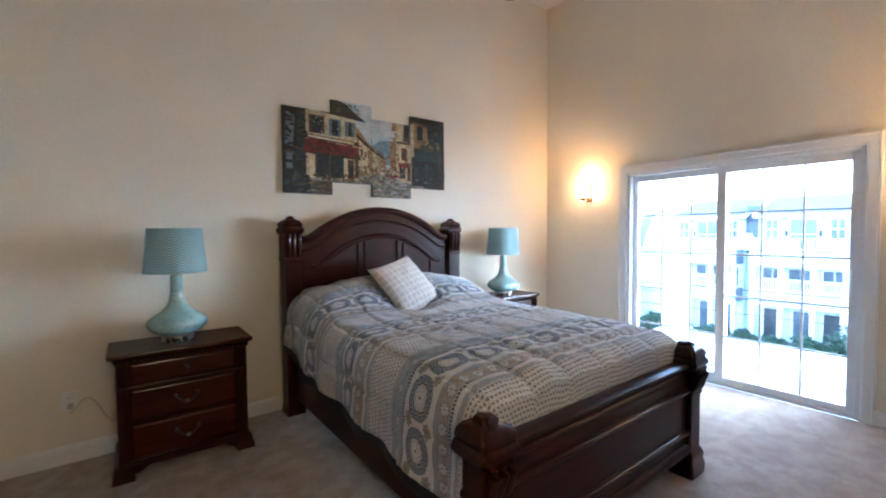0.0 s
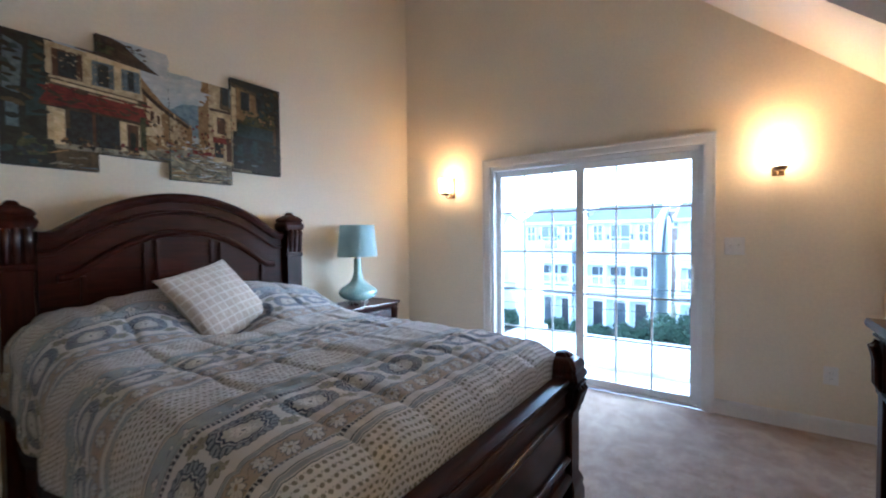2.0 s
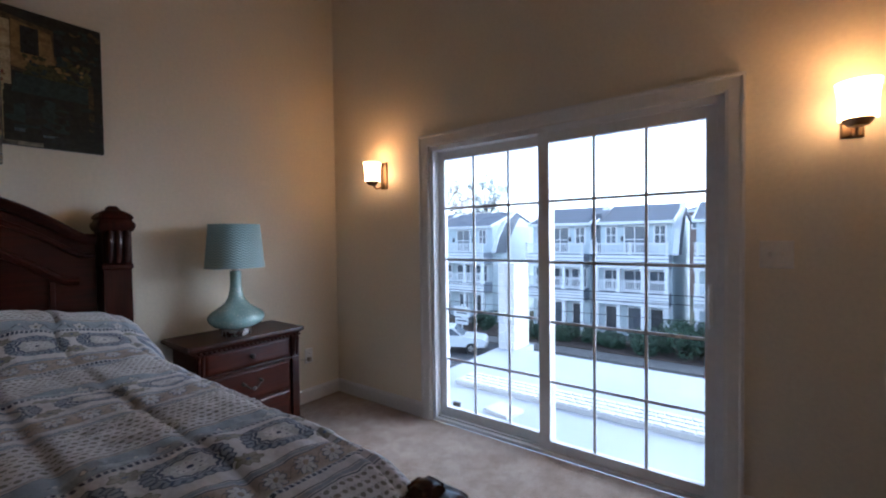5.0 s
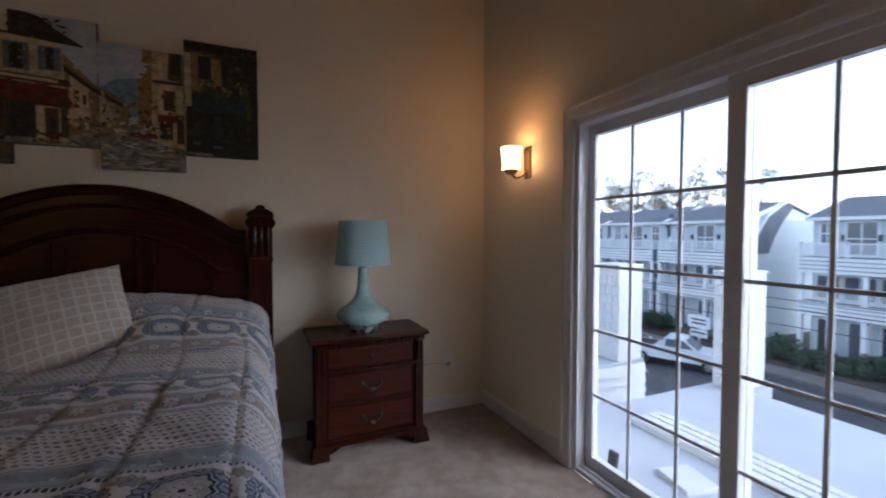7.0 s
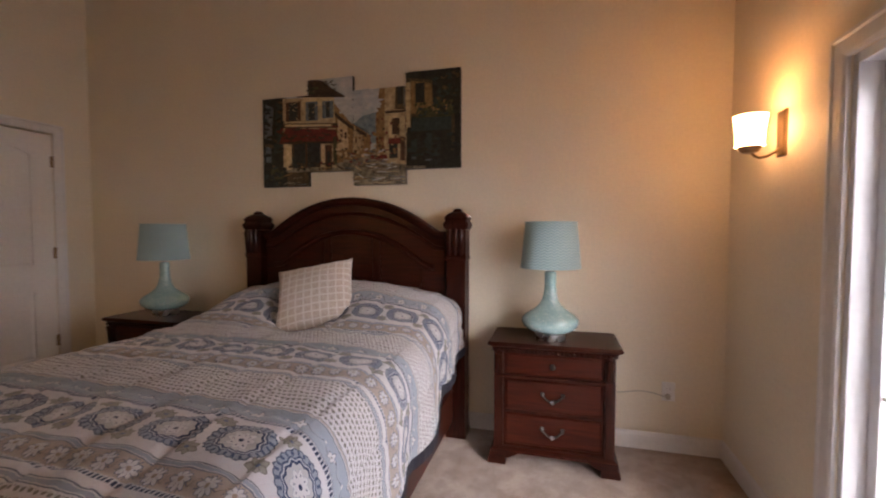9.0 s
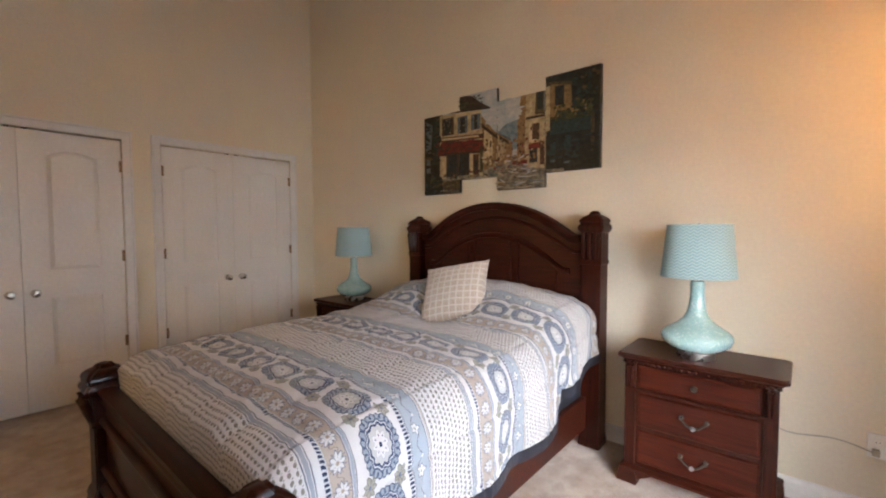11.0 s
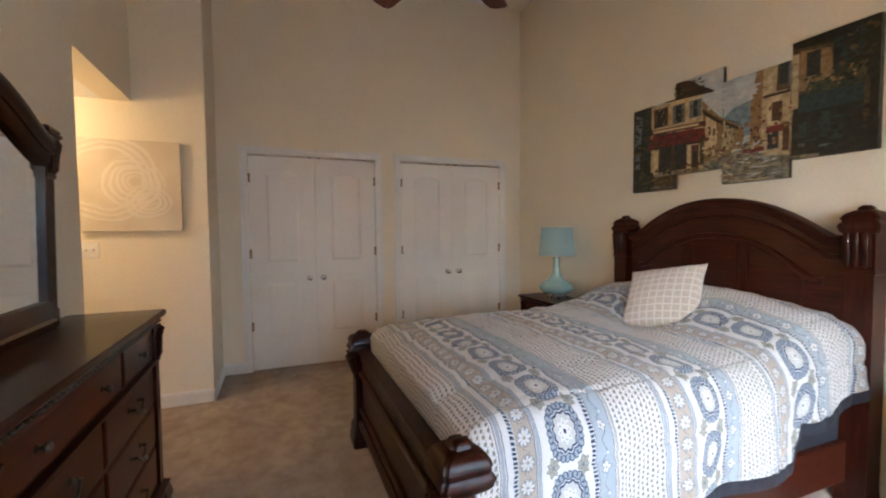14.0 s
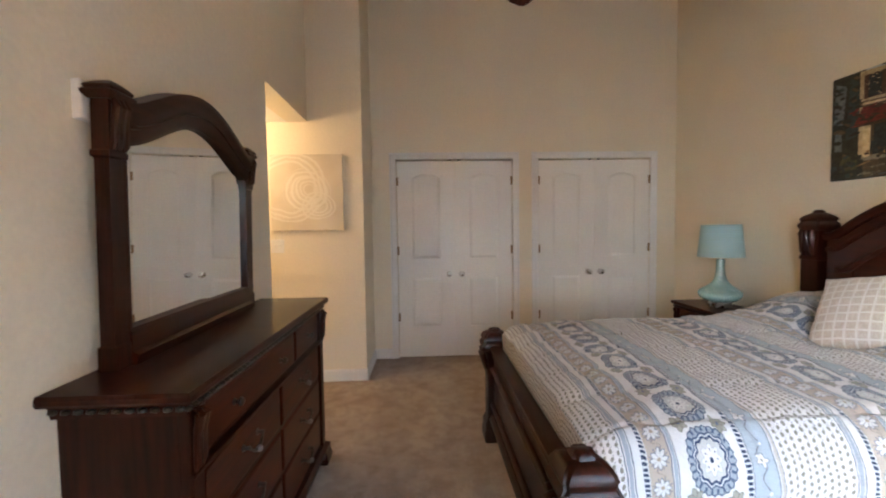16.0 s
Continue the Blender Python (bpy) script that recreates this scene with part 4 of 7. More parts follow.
def bracket_foot(bm, cx, cy, w, d, h, sx):
    """A flared ogee bracket foot that reaches inward along the front."""
    rect_stack(bm, cx, cy, [(w * 0.95, d * 0.95, 0), (w, d, 0.012), (w * 0.96, d * 0.96, h * 0.4), (w * 0.84, d * 0.86, h * 0.75), (w * 0.8, d * 0.82, h)])
    plate(bm, [(cx, h), (cx, h * 0.4), (cx + sx * w * 1.3, h * 0.55), (cx + sx * w * 2.0, h * 0.85), (cx + sx * w * 2.3, h)][::1 if sx < 0 else -1], cy - d * 0.78, cy - d * 0.4)


def beads(bm, x0, x1, y, z, r, step):
    k = int((x1 - x0) / step)
    for i in range(k + 1):
        t = bmesh.new()
        bmesh.ops.create_icosphere(t, subdivisions=1, radius=r)
        for f in t.faces:
            f.smooth = True
        join(bm, t, 0, Matrix.Translation((x0 + (x1 - x0) * i / k, y, z)) @ Matrix.Diagonal((1.25, 1, 0.8, 1)))


def nightstand(x, y):
    """Width along x, back edge at y=0, front towards -y."""
    W, D, H = 0.362, 0.375, 0.70
    ob = thing("nightstand", "three-drawer dark cherry wood nightstand with pewter handles", "nightstand", (x, y, 0), "nightstands")
    b = bmesh.new()
    box(b, -0.305, -0.345, 0.085, 0.305, -0.015, 0.655)
    part("carcass", b, WOOD_Z, ob)
    b = bmesh.new()
    rect_stack(b, 0, -0.185, [(0.332, 0.172, 0.652), (0.336, 0.176, 0.660), (0.348, 0.186, 0.672), (0.358, 0.194, 0.676), (0.362, 0.197, 0.684), (0.362, 0.197, 0.692), (0.357, 0.192, 0.70)])
    bmesh.ops.bevel(b, geom=[e for e in b.edges if abs(e.verts[0].co.z - e.verts[1].co.z) > 0.003], offset=0.01, segments=2, affect="EDGES")
    part("top", b, WOOD_X, ob, "", True)
    b = bmesh.new()
    beads(b, -0.325, 0.325, -0.366, 0.654, 0.0105, 0.0265)
    tagged(part("bead_moulding", b, WOOD_X, ob), kind="stuff")
    for s in (-1, 1):
        b = bmesh.new()
        box(b, s * 0.30 - 0.026, -0.362, 0.085, s * 0.30 + 0.026, -0.33, 0.645, 0.004)
        part("corner_post", b, WOOD_Z, ob)
        b = bmesh.new()
        for dx in (-0.011, 0.011):
            tube(b, [(s * 0.30 + dx, -0.36, 0.52), (s * 0.30 + dx, -0.366, 0.54), (s * 0.30 + dx, -0.368, 0.60), (s * 0.30 + dx, -0.374, 0.634), (s * 0.30 + dx, -0.366, 0.645)], [0.006, 0.009, 0.0095, 0.0105, 0.006], 8)
        part("fluted_scroll", b, WOOD_Z, ob, "", True)
    b = bmesh.new()
    box(b, -0.327, -0.366, 0.497, 0.327, -0.34, 0.512, 0.004)
    part("rail_moulding", b, WOOD_X, ob)
    for z0, z1, kind in ((0.516, 0.638, 0), (0.305, 0.492, 1), (0.108, 0.294, 1)):
        b = bmesh.new()
        rect_stack(b, 0, 0, [(0.262, (z1 - z0) / 2 - 0.004, -0.008), (0.262, (z1 - z0) / 2 - 0.004, 0.0), (0.256, (z1 - z0) / 2 - 0.010, 0.004), (0.25, (z1 - z0) / 2 - 0.016, 0.006)])
        bmesh.ops.transform(b, matrix=pose(0, -0.347, (z0 + z1) / 2, 90, 0, 0), verts=b.verts)
        dr = part("drawer_front", b, WOOD_F, ob)
        zc = (z0 + z1) / 2
        if kind:
            bail_handle(dr, 0, -0.353, zc + 0.018)
        else:
            small_knob(dr, 0, -0.353, zc)
    b = bmesh.new()
    rect_stack(b, 0, -0.185, [(0.33, 0.186, 0.066), (0.342, 0.194, 0.070), (0.344, 0.196, 0.082), (0.332, 0.186, 0.09), (0.322, 0.178, 0.098)])
    part("base_moulding", b, WOOD_X, ob)
    for s in (-1, 1):
        b = bmesh.new()
        bracket_foot(b, s * 0.305, -0.335, 0.052, 0.052, 0.068, -s)
        part("bracket_foot", b, WOOD_X, ob)
        b = bmesh.new()
        rect_stack(b, s * 0.305, -0.05, [(0.045, 0.03, 0), (0.04, 0.028, 0.068)])
        part("back_foot", b, WOOD_X, ob)
    return ob


stand = nightstand(3.905, -0.02)
copy_thing(stand, pose(1.083, -0.092, 0))


def table_lamp(x, y, z):
    ob = thing("table_lamp", "aqua glass gourd lamp with teal zigzag drum shade, unlit", "lamp", (x, y, z), "bedside lamps")
    part("lamp_foot", lathe(bmesh.new(), [(0.084, 0), (0.086, 0.004), (0.086, 0.036), (0.081, 0.040), (0.06, 0.042)], 40), NICKEL, ob, "brushed nickel foot", True)
    prof = [(0.07, 0.040), (0.10, 0.046), (0.132, 0.060), (0.154, 0.080), (0.164, 0.104), (0.160, 0.124), (0.142, 0.144), (0.112, 0.163), (0.082, 0.183), (0.060, 0.206), (0.046, 0.234), (0.038, 0.268), (0.0335, 0.305), (0.032, 0.345), (0.033, 0.38), (0.031, 0.394), (0.02, 0.396)]
    part("lamp_body", lathe(bmesh.new(), prof, 48), AQUA, ob, "pale aqua speckled glass body", True)
    part("socket_neck", lathe(bmesh.new(), [(0.02, 0.396), (0.022, 0.40), (0.022, 0.412), (0.014, 0.418), (0.014, 0.47), (0.006, 0.475), (0.004, 0.66), (0.009, 0.665), (0.009, 0.68), (0.003, 0.688)], 20), NICKEL, ob, "", True)
    b = bmesh.new()
    layer = b.loops.layers.uv.new("cloth")
    n, r0, r1, z0, z1 = 72, 0.170, 0.146, 0.415, 0.682
    rows = [(r0 + 0.001, z0), (r0 + 0.001, z0 + 0.006), (r0, z0 + 0.008), (r1, z1 - 0.008), (r1 + 0.001, z1 - 0.006), (r1 + 0.001, z1), (r1 - 0.004, z1), (r0 - 0.004, z0), ]
    ring = [[b.verts.new((r * math.cos(2 * math.pi * i / n), r * math.sin(2 * math.pi * i / n), z)) for i in range(n)] for r, z in rows]
    for k in range(len(rows)):
        a, c = ring[k], ring[(k + 1) % len(rows)]
        for i in range(n):
            j = (i + 1) % n
            f = b.faces.new((a[i], a[j], c[j], c[i]))
            for loop, (q, w) in zip(f.loops, ((i, k), (i + 1, k), (i + 1, (k + 1) % len(rows)), (i, (k + 1) % len(rows)))):
                loop[layer].uv = (q * 2 * math.pi * 0.158 / n, rows[w][1])
    part("shade", b, SHADE, ob, "teal zigzag fabric drum shade", True)
    b = bmesh.new()
    for k in range(3):
        a = 2 * math.pi * k / 3
        tube(b, [(0, 0, 0.668), (0.145 * math.cos(a), 0.145 * math.sin(a), 0.668)], 0.0025, 6)
    part("spider", b, NICKEL, ob)
    return ob


lamp = table_lamp(3.885, -0.245, 0.70)
copy_thing(lamp, pose(1.066, -0.25, 0.70, 0, 0, 40))


# ---- dresser and mirror ----
def dresser():
    W, D, H = 0.742, 0.39, 0.975
    cx, back = 2.665, south_y(2.6) + 0.006
    ob = thing("dresser", "wide dark cherry wood dresser with eight drawers and pewter handles", "dresser", (cx, back, 0), "", 180)
    # local: front towards -y, back at y=0
    b = box(bmesh.new(), -0.685, -0.345, 0.09, 0.685, -0.01, 0.925)
    part("carcass", b, WOOD_Z, ob)
    b = bmesh.new()
    rect_stack(b, 0, -0.19, [(0.712, 0.172, 0.905), (0.716, 0.176, 0.938), (0.735, 0.19, 0.944), (0.746, 0.200, 0.948), (0.750, 0.204, 0.956), (0.750, 0.204, 0.968), (0.745, 0.198, 0.978)])
    part("top", b, WOOD_X, ob)
    b = bmesh.new()
    beads(b, -0.715, 0.715, -0.37, 0.926, 0.0105, 0.03)
    for s in (-1, 1):
        t = bmesh.new()
        beads(t, -0.35, -0.03, 0, 0, 0.0105, 0.03)
        join(b, t, 0, Matrix.Translation((s * 0.719, 0, 0.926)) @ Matrix.Rotation(radians(90), 4, "Z"))
    tagged(part("bead_moulding", b, PEWTER, ob), kind="stuff")
    for s in (-1, 1):
        b = box(bmesh.new(), s * 0.675 - 0.03, -0.365, 0.09, s * 0.675 + 0.03, -0.33, 0.915, 0.005)
        part("corner_post", b, WOOD_Z, ob)
        b = bmesh.new()
        for dx in (-0.014, 0.014):
            tube(b, [(s * 0.675 + dx, -0.362, 0.74), (s * 0.675 + dx, -0.372, 0.765), (s * 0.675 + dx, -0.374, 0.85), (s * 0.675 + dx, -0.384, 0.895), (s * 0.675 + dx, -0.374, 0.914)], [0.008, 0.0125, 0.013, 0.0145, 0.008], 8)
        part("fluted_scroll", b, WOOD_Z, ob, "", True)
        b = bmesh.new()
        bracket_foot(b, s * 0.685, -0.335, 0.06, 0.06, 0.08, -s)
        part("bracket_foot", b, WOOD_X, ob)
        b = rect_stack(bmesh.new(), s * 0.685, -0.05, [(0.05, 0.04, 0), (0.045, 0.036, 0.08)])
        part("back_foot", b, WOOD_X, ob)
    b = bmesh.new()
    rect_stack(b, 0, -0.19, [(0.71, 0.185, 0.076), (0.724, 0.198, 0.082), (0.726, 0.20, 0.096), (0.71, 0.186, 0.106), (0.70, 0.178, 0.114)])
    part("base_moulding", b, WOOD_X, ob)
    b = box(bmesh.new(), -0.705, -0.372, 0.728, 0.705, -0.34, 0.742, 0.004)
    part("rail_moulding", b, WOOD_X, ob)
    spots = [(-0.216, 0.423, 0.748, 0.905, 2), (0.432, 0.207, 0.748, 0.905, 0)]
    for z0, z1 in ((0.532, 0.722), (0.33, 0.522), (0.122, 0.32)):
        spots += [(-0.322, 0.312, z0, z1, 1), (0.322, 0.312, z0, z1, 1)]
    for x, hw, z0, z1, kind in spots:
        b = bmesh.new()
        hh = (z1 - z0) / 2
        rect_stack(b, 0, 0, [(hw, hh - 0.004, -0.01), (hw, hh - 0.004, 0.0), (hw - 0.006, hh - 0.010, 0.005), (hw - 0.013, hh - 0.017, 0.007)])
        bmesh.ops.transform(b, matrix=pose(x, -0.348, (z0 + z1) / 2, 90, 0, 0), verts=b.verts)
        dr = part("drawer_front", b, WOOD_F, ob)
        zc = (z0 + z1) / 2
        if kind == 1:
            bail_handle(dr, x, -0.355, zc + 0.016, 0.12)
        elif kind == 2:
            small_knob(dr, x - 0.216, -0.355, zc)
            small_knob(dr, x + 0.216, -0.355, zc)
        else:
            small_knob(dr, x, -0.355, zc)
    return ob


dresser()


def dresser_mirror():
    """Arched mirror on the dresser; front faces +y."""
    ob = thing("dresser_mirror", "arched dark cherry wood mirror standing on the dresser", "mirror", (2.698, south_y(2.7) + 0.045, 0.979), "", 180)
    ob.matrix_basis = pose(2.698, south_y(2.7) + 0.048, 0.979, 1.0, 0, 181.7)
    H = 0.534
    for s in (-1, 1):
        b = bmesh.new()
        rect_stack(b, s * (H - 0.036), 0, [(0.038, 0.026, 0.0), (0.038, 0.026, 0.07), (0.033, 0.021, 0.075), (0.033, 0.021, 0.62), (0.040, 0.027, 0.625), (0.040, 0.027, 0.64), (0.036, 0.024, 0.645), (0.036, 0.024, 0.785)])
        part("mirror_post", b, WOOD_Z, ob)
        b = bmesh.new()
        for dx in (-0.024, 0.0, 0.024):
            tube(b, [(s * (H - 0.036) + dx, -0.024, 0.645), (s * (H - 0.036) + dx, -0.031, 0.66), (s * (H - 0.036) + dx, -0.034, 0.72), (s * (H - 0.036) + dx, -0.041, 0.765), (s * (H - 0.036) + dx, -0.035, 0.787)], [0.007, 0.011, 0.012, 0.014, 0.008], 8)
        part("fluted_scroll", b, WOOD_Z, ob, "", True)
        b = bmesh.new()
        rect_stack(b, s * (H - 0.036), -0.004, [(0.046, 0.031, 0.785), (0.055, 0.041, 0.797), (0.057, 0.043, 0.806), (0.049, 0.035, 0.813), (0.052, 0.038, 0.818), (0.05, 0.036, 0.824), (0.027, 0.022, 0.838), (0.013, 0.013, 0.844)])
        part("post_cap", b, WOOD_Z, ob, "", True)
    n = 40
    hw = H - 0.066
    xs = [-hw + 2 * hw * i / n for i in range(n + 1)]

    def low(x):
        return 0.666 + 0.146 * (0.5 + 0.5 * math.cos(math.pi * abs(x) / hw)) ** 0.8

    b = bmesh.new()
    moulding(b, [(x, low(x)) for x in xs], [(0.0, 0.02), (0.0, -0.02), (0.018, -0.034), (0.05, -0.038), (0.08, -0.05), (0.10, -0.052), (0.126, -0.042), (0.13, 0.02)])
    part("arched_rail", b, WOOD_X, ob, "", True)
    b = bmesh.new()
    moulding(b, [(x, low(x) + 0.055) for x in xs], [(-0.006, -0.036), (-0.005, -0.046), (0.005, -0.048), (0.007, -0.036)])
    part("bead_moulding", b, WOOD_X, ob, "", True)
    b = bmesh.new()
    moulding(b, [(-hw, 0.0), (hw, 0.0)], [(0.0, 0.025), (0.0, -0.04), (0.03, -0.045), (0.04, -0.03), (0.10, -0.028), (0.112, -0.02), (0.112, 0.025)])
    part("bottom_rail", b, WOOD_X, ob, "", True)
    for s in (-1, 1):
        part("sight_edge", box(bmesh.new(), s * (hw - 0.006) - 0.008, -0.022, 0.10, s * (hw - 0.006) + 0.008, 0.0, 0.675, 0.003), WOOD_Z, ob)
    b = bmesh.new()
    plate(b, [(-hw - 0.01, 0.09), (hw + 0.01, 0.09)] + [(x * 1.02, low(x) + 0.02) for x in reversed(xs)], -0.004, 0.004)
    part("mirror_glass", b, MIRROR, ob, "clear silvered mirror glass")
    b = bmesh.new()
    plate(b, [(-hw - 0.02, 0.02), (hw + 0.02, 0.02)] + [(x * 1.04, low(x) + 0.06) for x in reversed(xs)], 0.006, 0.016)
    part("backboard", b, WOOD_X, ob)
    return ob


dresser_mirror()


# ---- things on the walls ----
def sconce(x, y):
    ob = thing("wall_sconce", "lit frosted glass wall sconce on a bronze plate", "wall lamp", (x, y, 0), "wall sconces")
    d = E - x
    b = bmesh.new()
    rect_stack(b, 0, 0, [(0.034, 0.10, 0.0), (0.034, 0.10, 0.008), (0.028, 0.094, 0.015), (0.02, 0.086, 0.016)])
    bmesh.ops.transform(b, matrix=Matrix.Translation((d, 0, 1.755)) @ Matrix.Rotation(radians(90), 4, "Z") @ Matrix.Rotation(radians(90), 4, "X") @ Matrix.Rotation(radians(180), 4, "Y"), verts=b.verts)
    part("back_plate", b, BRONZE, ob, "", True)
    b = bmesh.new()
    tube(b, [(d - 0.005, 0, 1.70), (d - 0.03, 0, 1.675), (d - 0.06, 0, 1.658), (d - 0.09, 0, 1.652), (0.02, 0, 1.66), (0.0, 0, 1.685)], 0.006, 10)
    part("arm", b, BRONZE, ob, "", True)
    part("cup", lathe(bmesh.new(), [(0.01, 1.672), (0.03, 1.676), (0.045, 1.695), (0.047, 1.704)], 28), BRONZE, ob, "", True)
    b = lathe(bmesh.new(), [(0.042, 1.700), (0.058, 1.703), (0.056, 1.714), (0.0555, 1.75), (0.059, 1.79), (0.066, 1.838), (0.0625, 1.838), (0.055, 1.79), (0.052, 1.75), (0.052, 1.71), (0.042, 1.705)], 36, cap=False)
    part("shade", b, GLOW, ob, "glowing frosted glass shade", True)
    return ob


sconce(*SCONCES[0])
sconce(*SCONCES[1])


def wall_plate(name, label, category, m, w, h, kind):
    """A cover plate; local x along the wall, y up, z out of the wall."""
    ob = thing(name, label, category)
    ob.matrix_basis = m
    b = bmesh.new()
    rect_stack(b, 0, 0, [(w / 2, h / 2, 0), (w / 2, h / 2, 0.003), (w / 2 - 0.004, h / 2 - 0.004, 0.006)])
    part("cover_plate", b, PLASTIC, ob)
    if kind == "outlet":
        for s in (-1, 1):
            o = part("receptacle", rect_stack(bmesh.new(), 0, s * 0.02, [(0.017, 0.0145, 0.005), (0.017, 0.0145, 0.0085), (0.015, 0.0125, 0.009)]), PLASTIC, ob)
            for dx in (-0.006, 0.006):
                part("slot", box(bmesh.new(), dx - 0.0012, s * 0.02 - 0.004, 0.0085, dx + 0.0012, s * 0.02 + 0.004, 0.0093), SLOT, o)
    if kind == "switch":
        for s in (-1, 1):
            part("toggle", rect_stack(bmesh.new(), s * 0.023, 0, [(0.006, 0.012, 0.006), (0.005, 0.010, 0.009), (0.0035, 0.005, 0.016)]), PLASTIC, ob)
    return ob


EAST = Matrix.Rotation(radians(-90), 4, "Z") @ Matrix.Rotation(radians(90), 4, "X")
NORTH = Matrix.Rotation(radians(90), 4, "X")
SOUTH = Matrix.Rotation(radians(180), 4, "Z") @ Matrix.Rotation(radians(90), 4, "X")
WEST = Matrix.Rotation(radians(90), 4, "Z") @ Matrix.Rotation(radians(90), 4, "X")
wall_plate("light_switch", "white double toggle switch plate beside the glass door", "switch", Matrix.Translation((E, -2.912, 1.192)) @ EAST, 0.117, 0.12, "switch")
wall_plate("outlet", "white outlet plate low on the wall", "outlet", Matrix.Translation((E, -3.418, 0.378)) @ EAST, 0.072, 0.115, "outlet")
wall_plate("outlet", "white outlet plate with a plugged-in lamp cord", "outlet", Matrix.Translation((4.575, 0, 0.365)) @ NORTH, 0.072, 0.115, "outlet")
wall_plate("outlet", "white outlet plate beside the nightstand", "outlet", Matrix.Translation((0.53, 0, 0.365)) @ NORTH, 0.072, 0.115, "outlet")
wall_plate("light_switch", "white double switch plate in the hall opening", "switch", Matrix.Translation((HALL_W, -4.035, 1.243)) @ WEST, 0.117, 0.12, "switch")
b = rect_stack(bmesh.new(), 0, 0, [(0.05, 0.055, 0), (0.05, 0.055, 0.022), (0.046, 0.051, 0.026)])
bmesh.ops.transform(b, matrix=Matrix.Translation((3.192, south_y(3.19) + 0.001, 1.762)) @ SOUTH, verts=b.verts)
tagged(part("door_chime", b, PLASTIC), "small white plastic box on the wall", "chime box")


def cord(x0, z0, x1, z1, sag):
    ob = thing("lamp_cord", "thin clear lamp cord plugged into the outlet", "cord")
    b = bmesh.new()
    pts = []
    for i in range(13):
        t = i / 12
        pts.append((x0 + (x1 - x0) * t, -0.012 - 0.012 * math.sin(math.pi * t), z0 + (z1 - z0) * t - sag * math.sin(2.2 * math.pi * t) * 0.5 - sag * t * (1 - t)))
    tube(b, pts, 0.0036, 6)
    part("wire", b, CORD, ob, "", True)
    part("plug", box(bmesh.new(), x1 - 0.013, -0.034, z1 - 0.018, x1 + 0.013, -0.008, z1 + 0.012, 0.004), CORD, ob, "translucent plug")


cord(4.15, 0.372, 4.568, 0.343, 0.035)
cord(0.80, 0.30, 0.536, 0.343, 0.16)


# canvases over the bed: one street scene across four panels
def clip_poly(poly, x0, z0, x1, z1):
    for axis, lim, sign in ((0, x0, 1), (0, x1, -1), (1, z0, 1), (1, z1, -1)):
        out = []
        for i, q in enumerate(poly):
            w = poly[i - 1]
            a, c = sign * (w[axis] - lim), sign * (q[axis] - lim)
            if (a >= 0) != (c >= 0):
                t = a / (a - c)
                out.append((w[0] + t * (q[0] - w[0]), w[1] + t * (q[1] - w[1])))
            if c >= 0:
                out.append(q)
        poly = out
        if len(poly) < 3:
            return []
    return poly


PAINTS = [
    paint_material("paint_dark", (0.006, 0.008, 0.008), (0.028, 0.03, 0.022)),
    paint_material("paint_sky", (0.40, 0.47, 0.50), (0.64, 0.63, 0.60), 9),
    paint_material("paint_cream", (0.30, 0.21, 0.10), (0.62, 0.50, 0.29)),
    paint_material("paint_ochre", (0.18, 0.10, 0.035), (0.36, 0.23, 0.09)),
    paint_material("paint_roof", (0.024, 0.013, 0.008), (0.075, 0.042, 0.024)),
    paint_material("paint_red", (0.085, 0.008, 0.007), (0.22, 0.028, 0.02)),
    paint_material("paint_street", (0.06, 0.055, 0.04), (0.36, 0.32, 0.22), 22),
    paint_material("paint_leaf", (0.015, 0.02, 0.009), (0.10, 0.10, 0.038), 40),
    paint_material("paint_hill", (0.12, 0.19, 0.24), (0.24, 0.32, 0.35)),
    paint_material("paint_glass", (0.007, 0.009, 0.011), (0.035, 0.042, 0.045), 45),
    paint_material("paint_shutter", (0.045, 0.018, 0.009), (0.11, 0.048, 0.022)),
    paint_material("paint_teal", (0.010, 0.024, 0.026), (0.035, 0.062, 0.060), 34),
    paint_material("paint_umber", (0.035, 0.024, 0.012), (0.13, 0.09, 0.042), 30),
    paint_material("paint_blueshade", (0.06, 0.085, 0.10), (0.17, 0.21, 0.22), 36),
    paint_material("paint_glow", (0.48, 0.35, 0.16), (0.72, 0.58, 0.35), 24),
]
DARK, SKYP, CREAM, OCHRE, ROOF, RED, STREET, LEAFP, HILL, PGLASS, SHUT, TEAL, UMBER, SHADEP, GLOWP = range(15)


def quad(x0, z0, x1, z1, skew=0.0):
    return [(x0, z0), (x1, z0 + skew), (x1, z1 + skew), (x0, z1)]


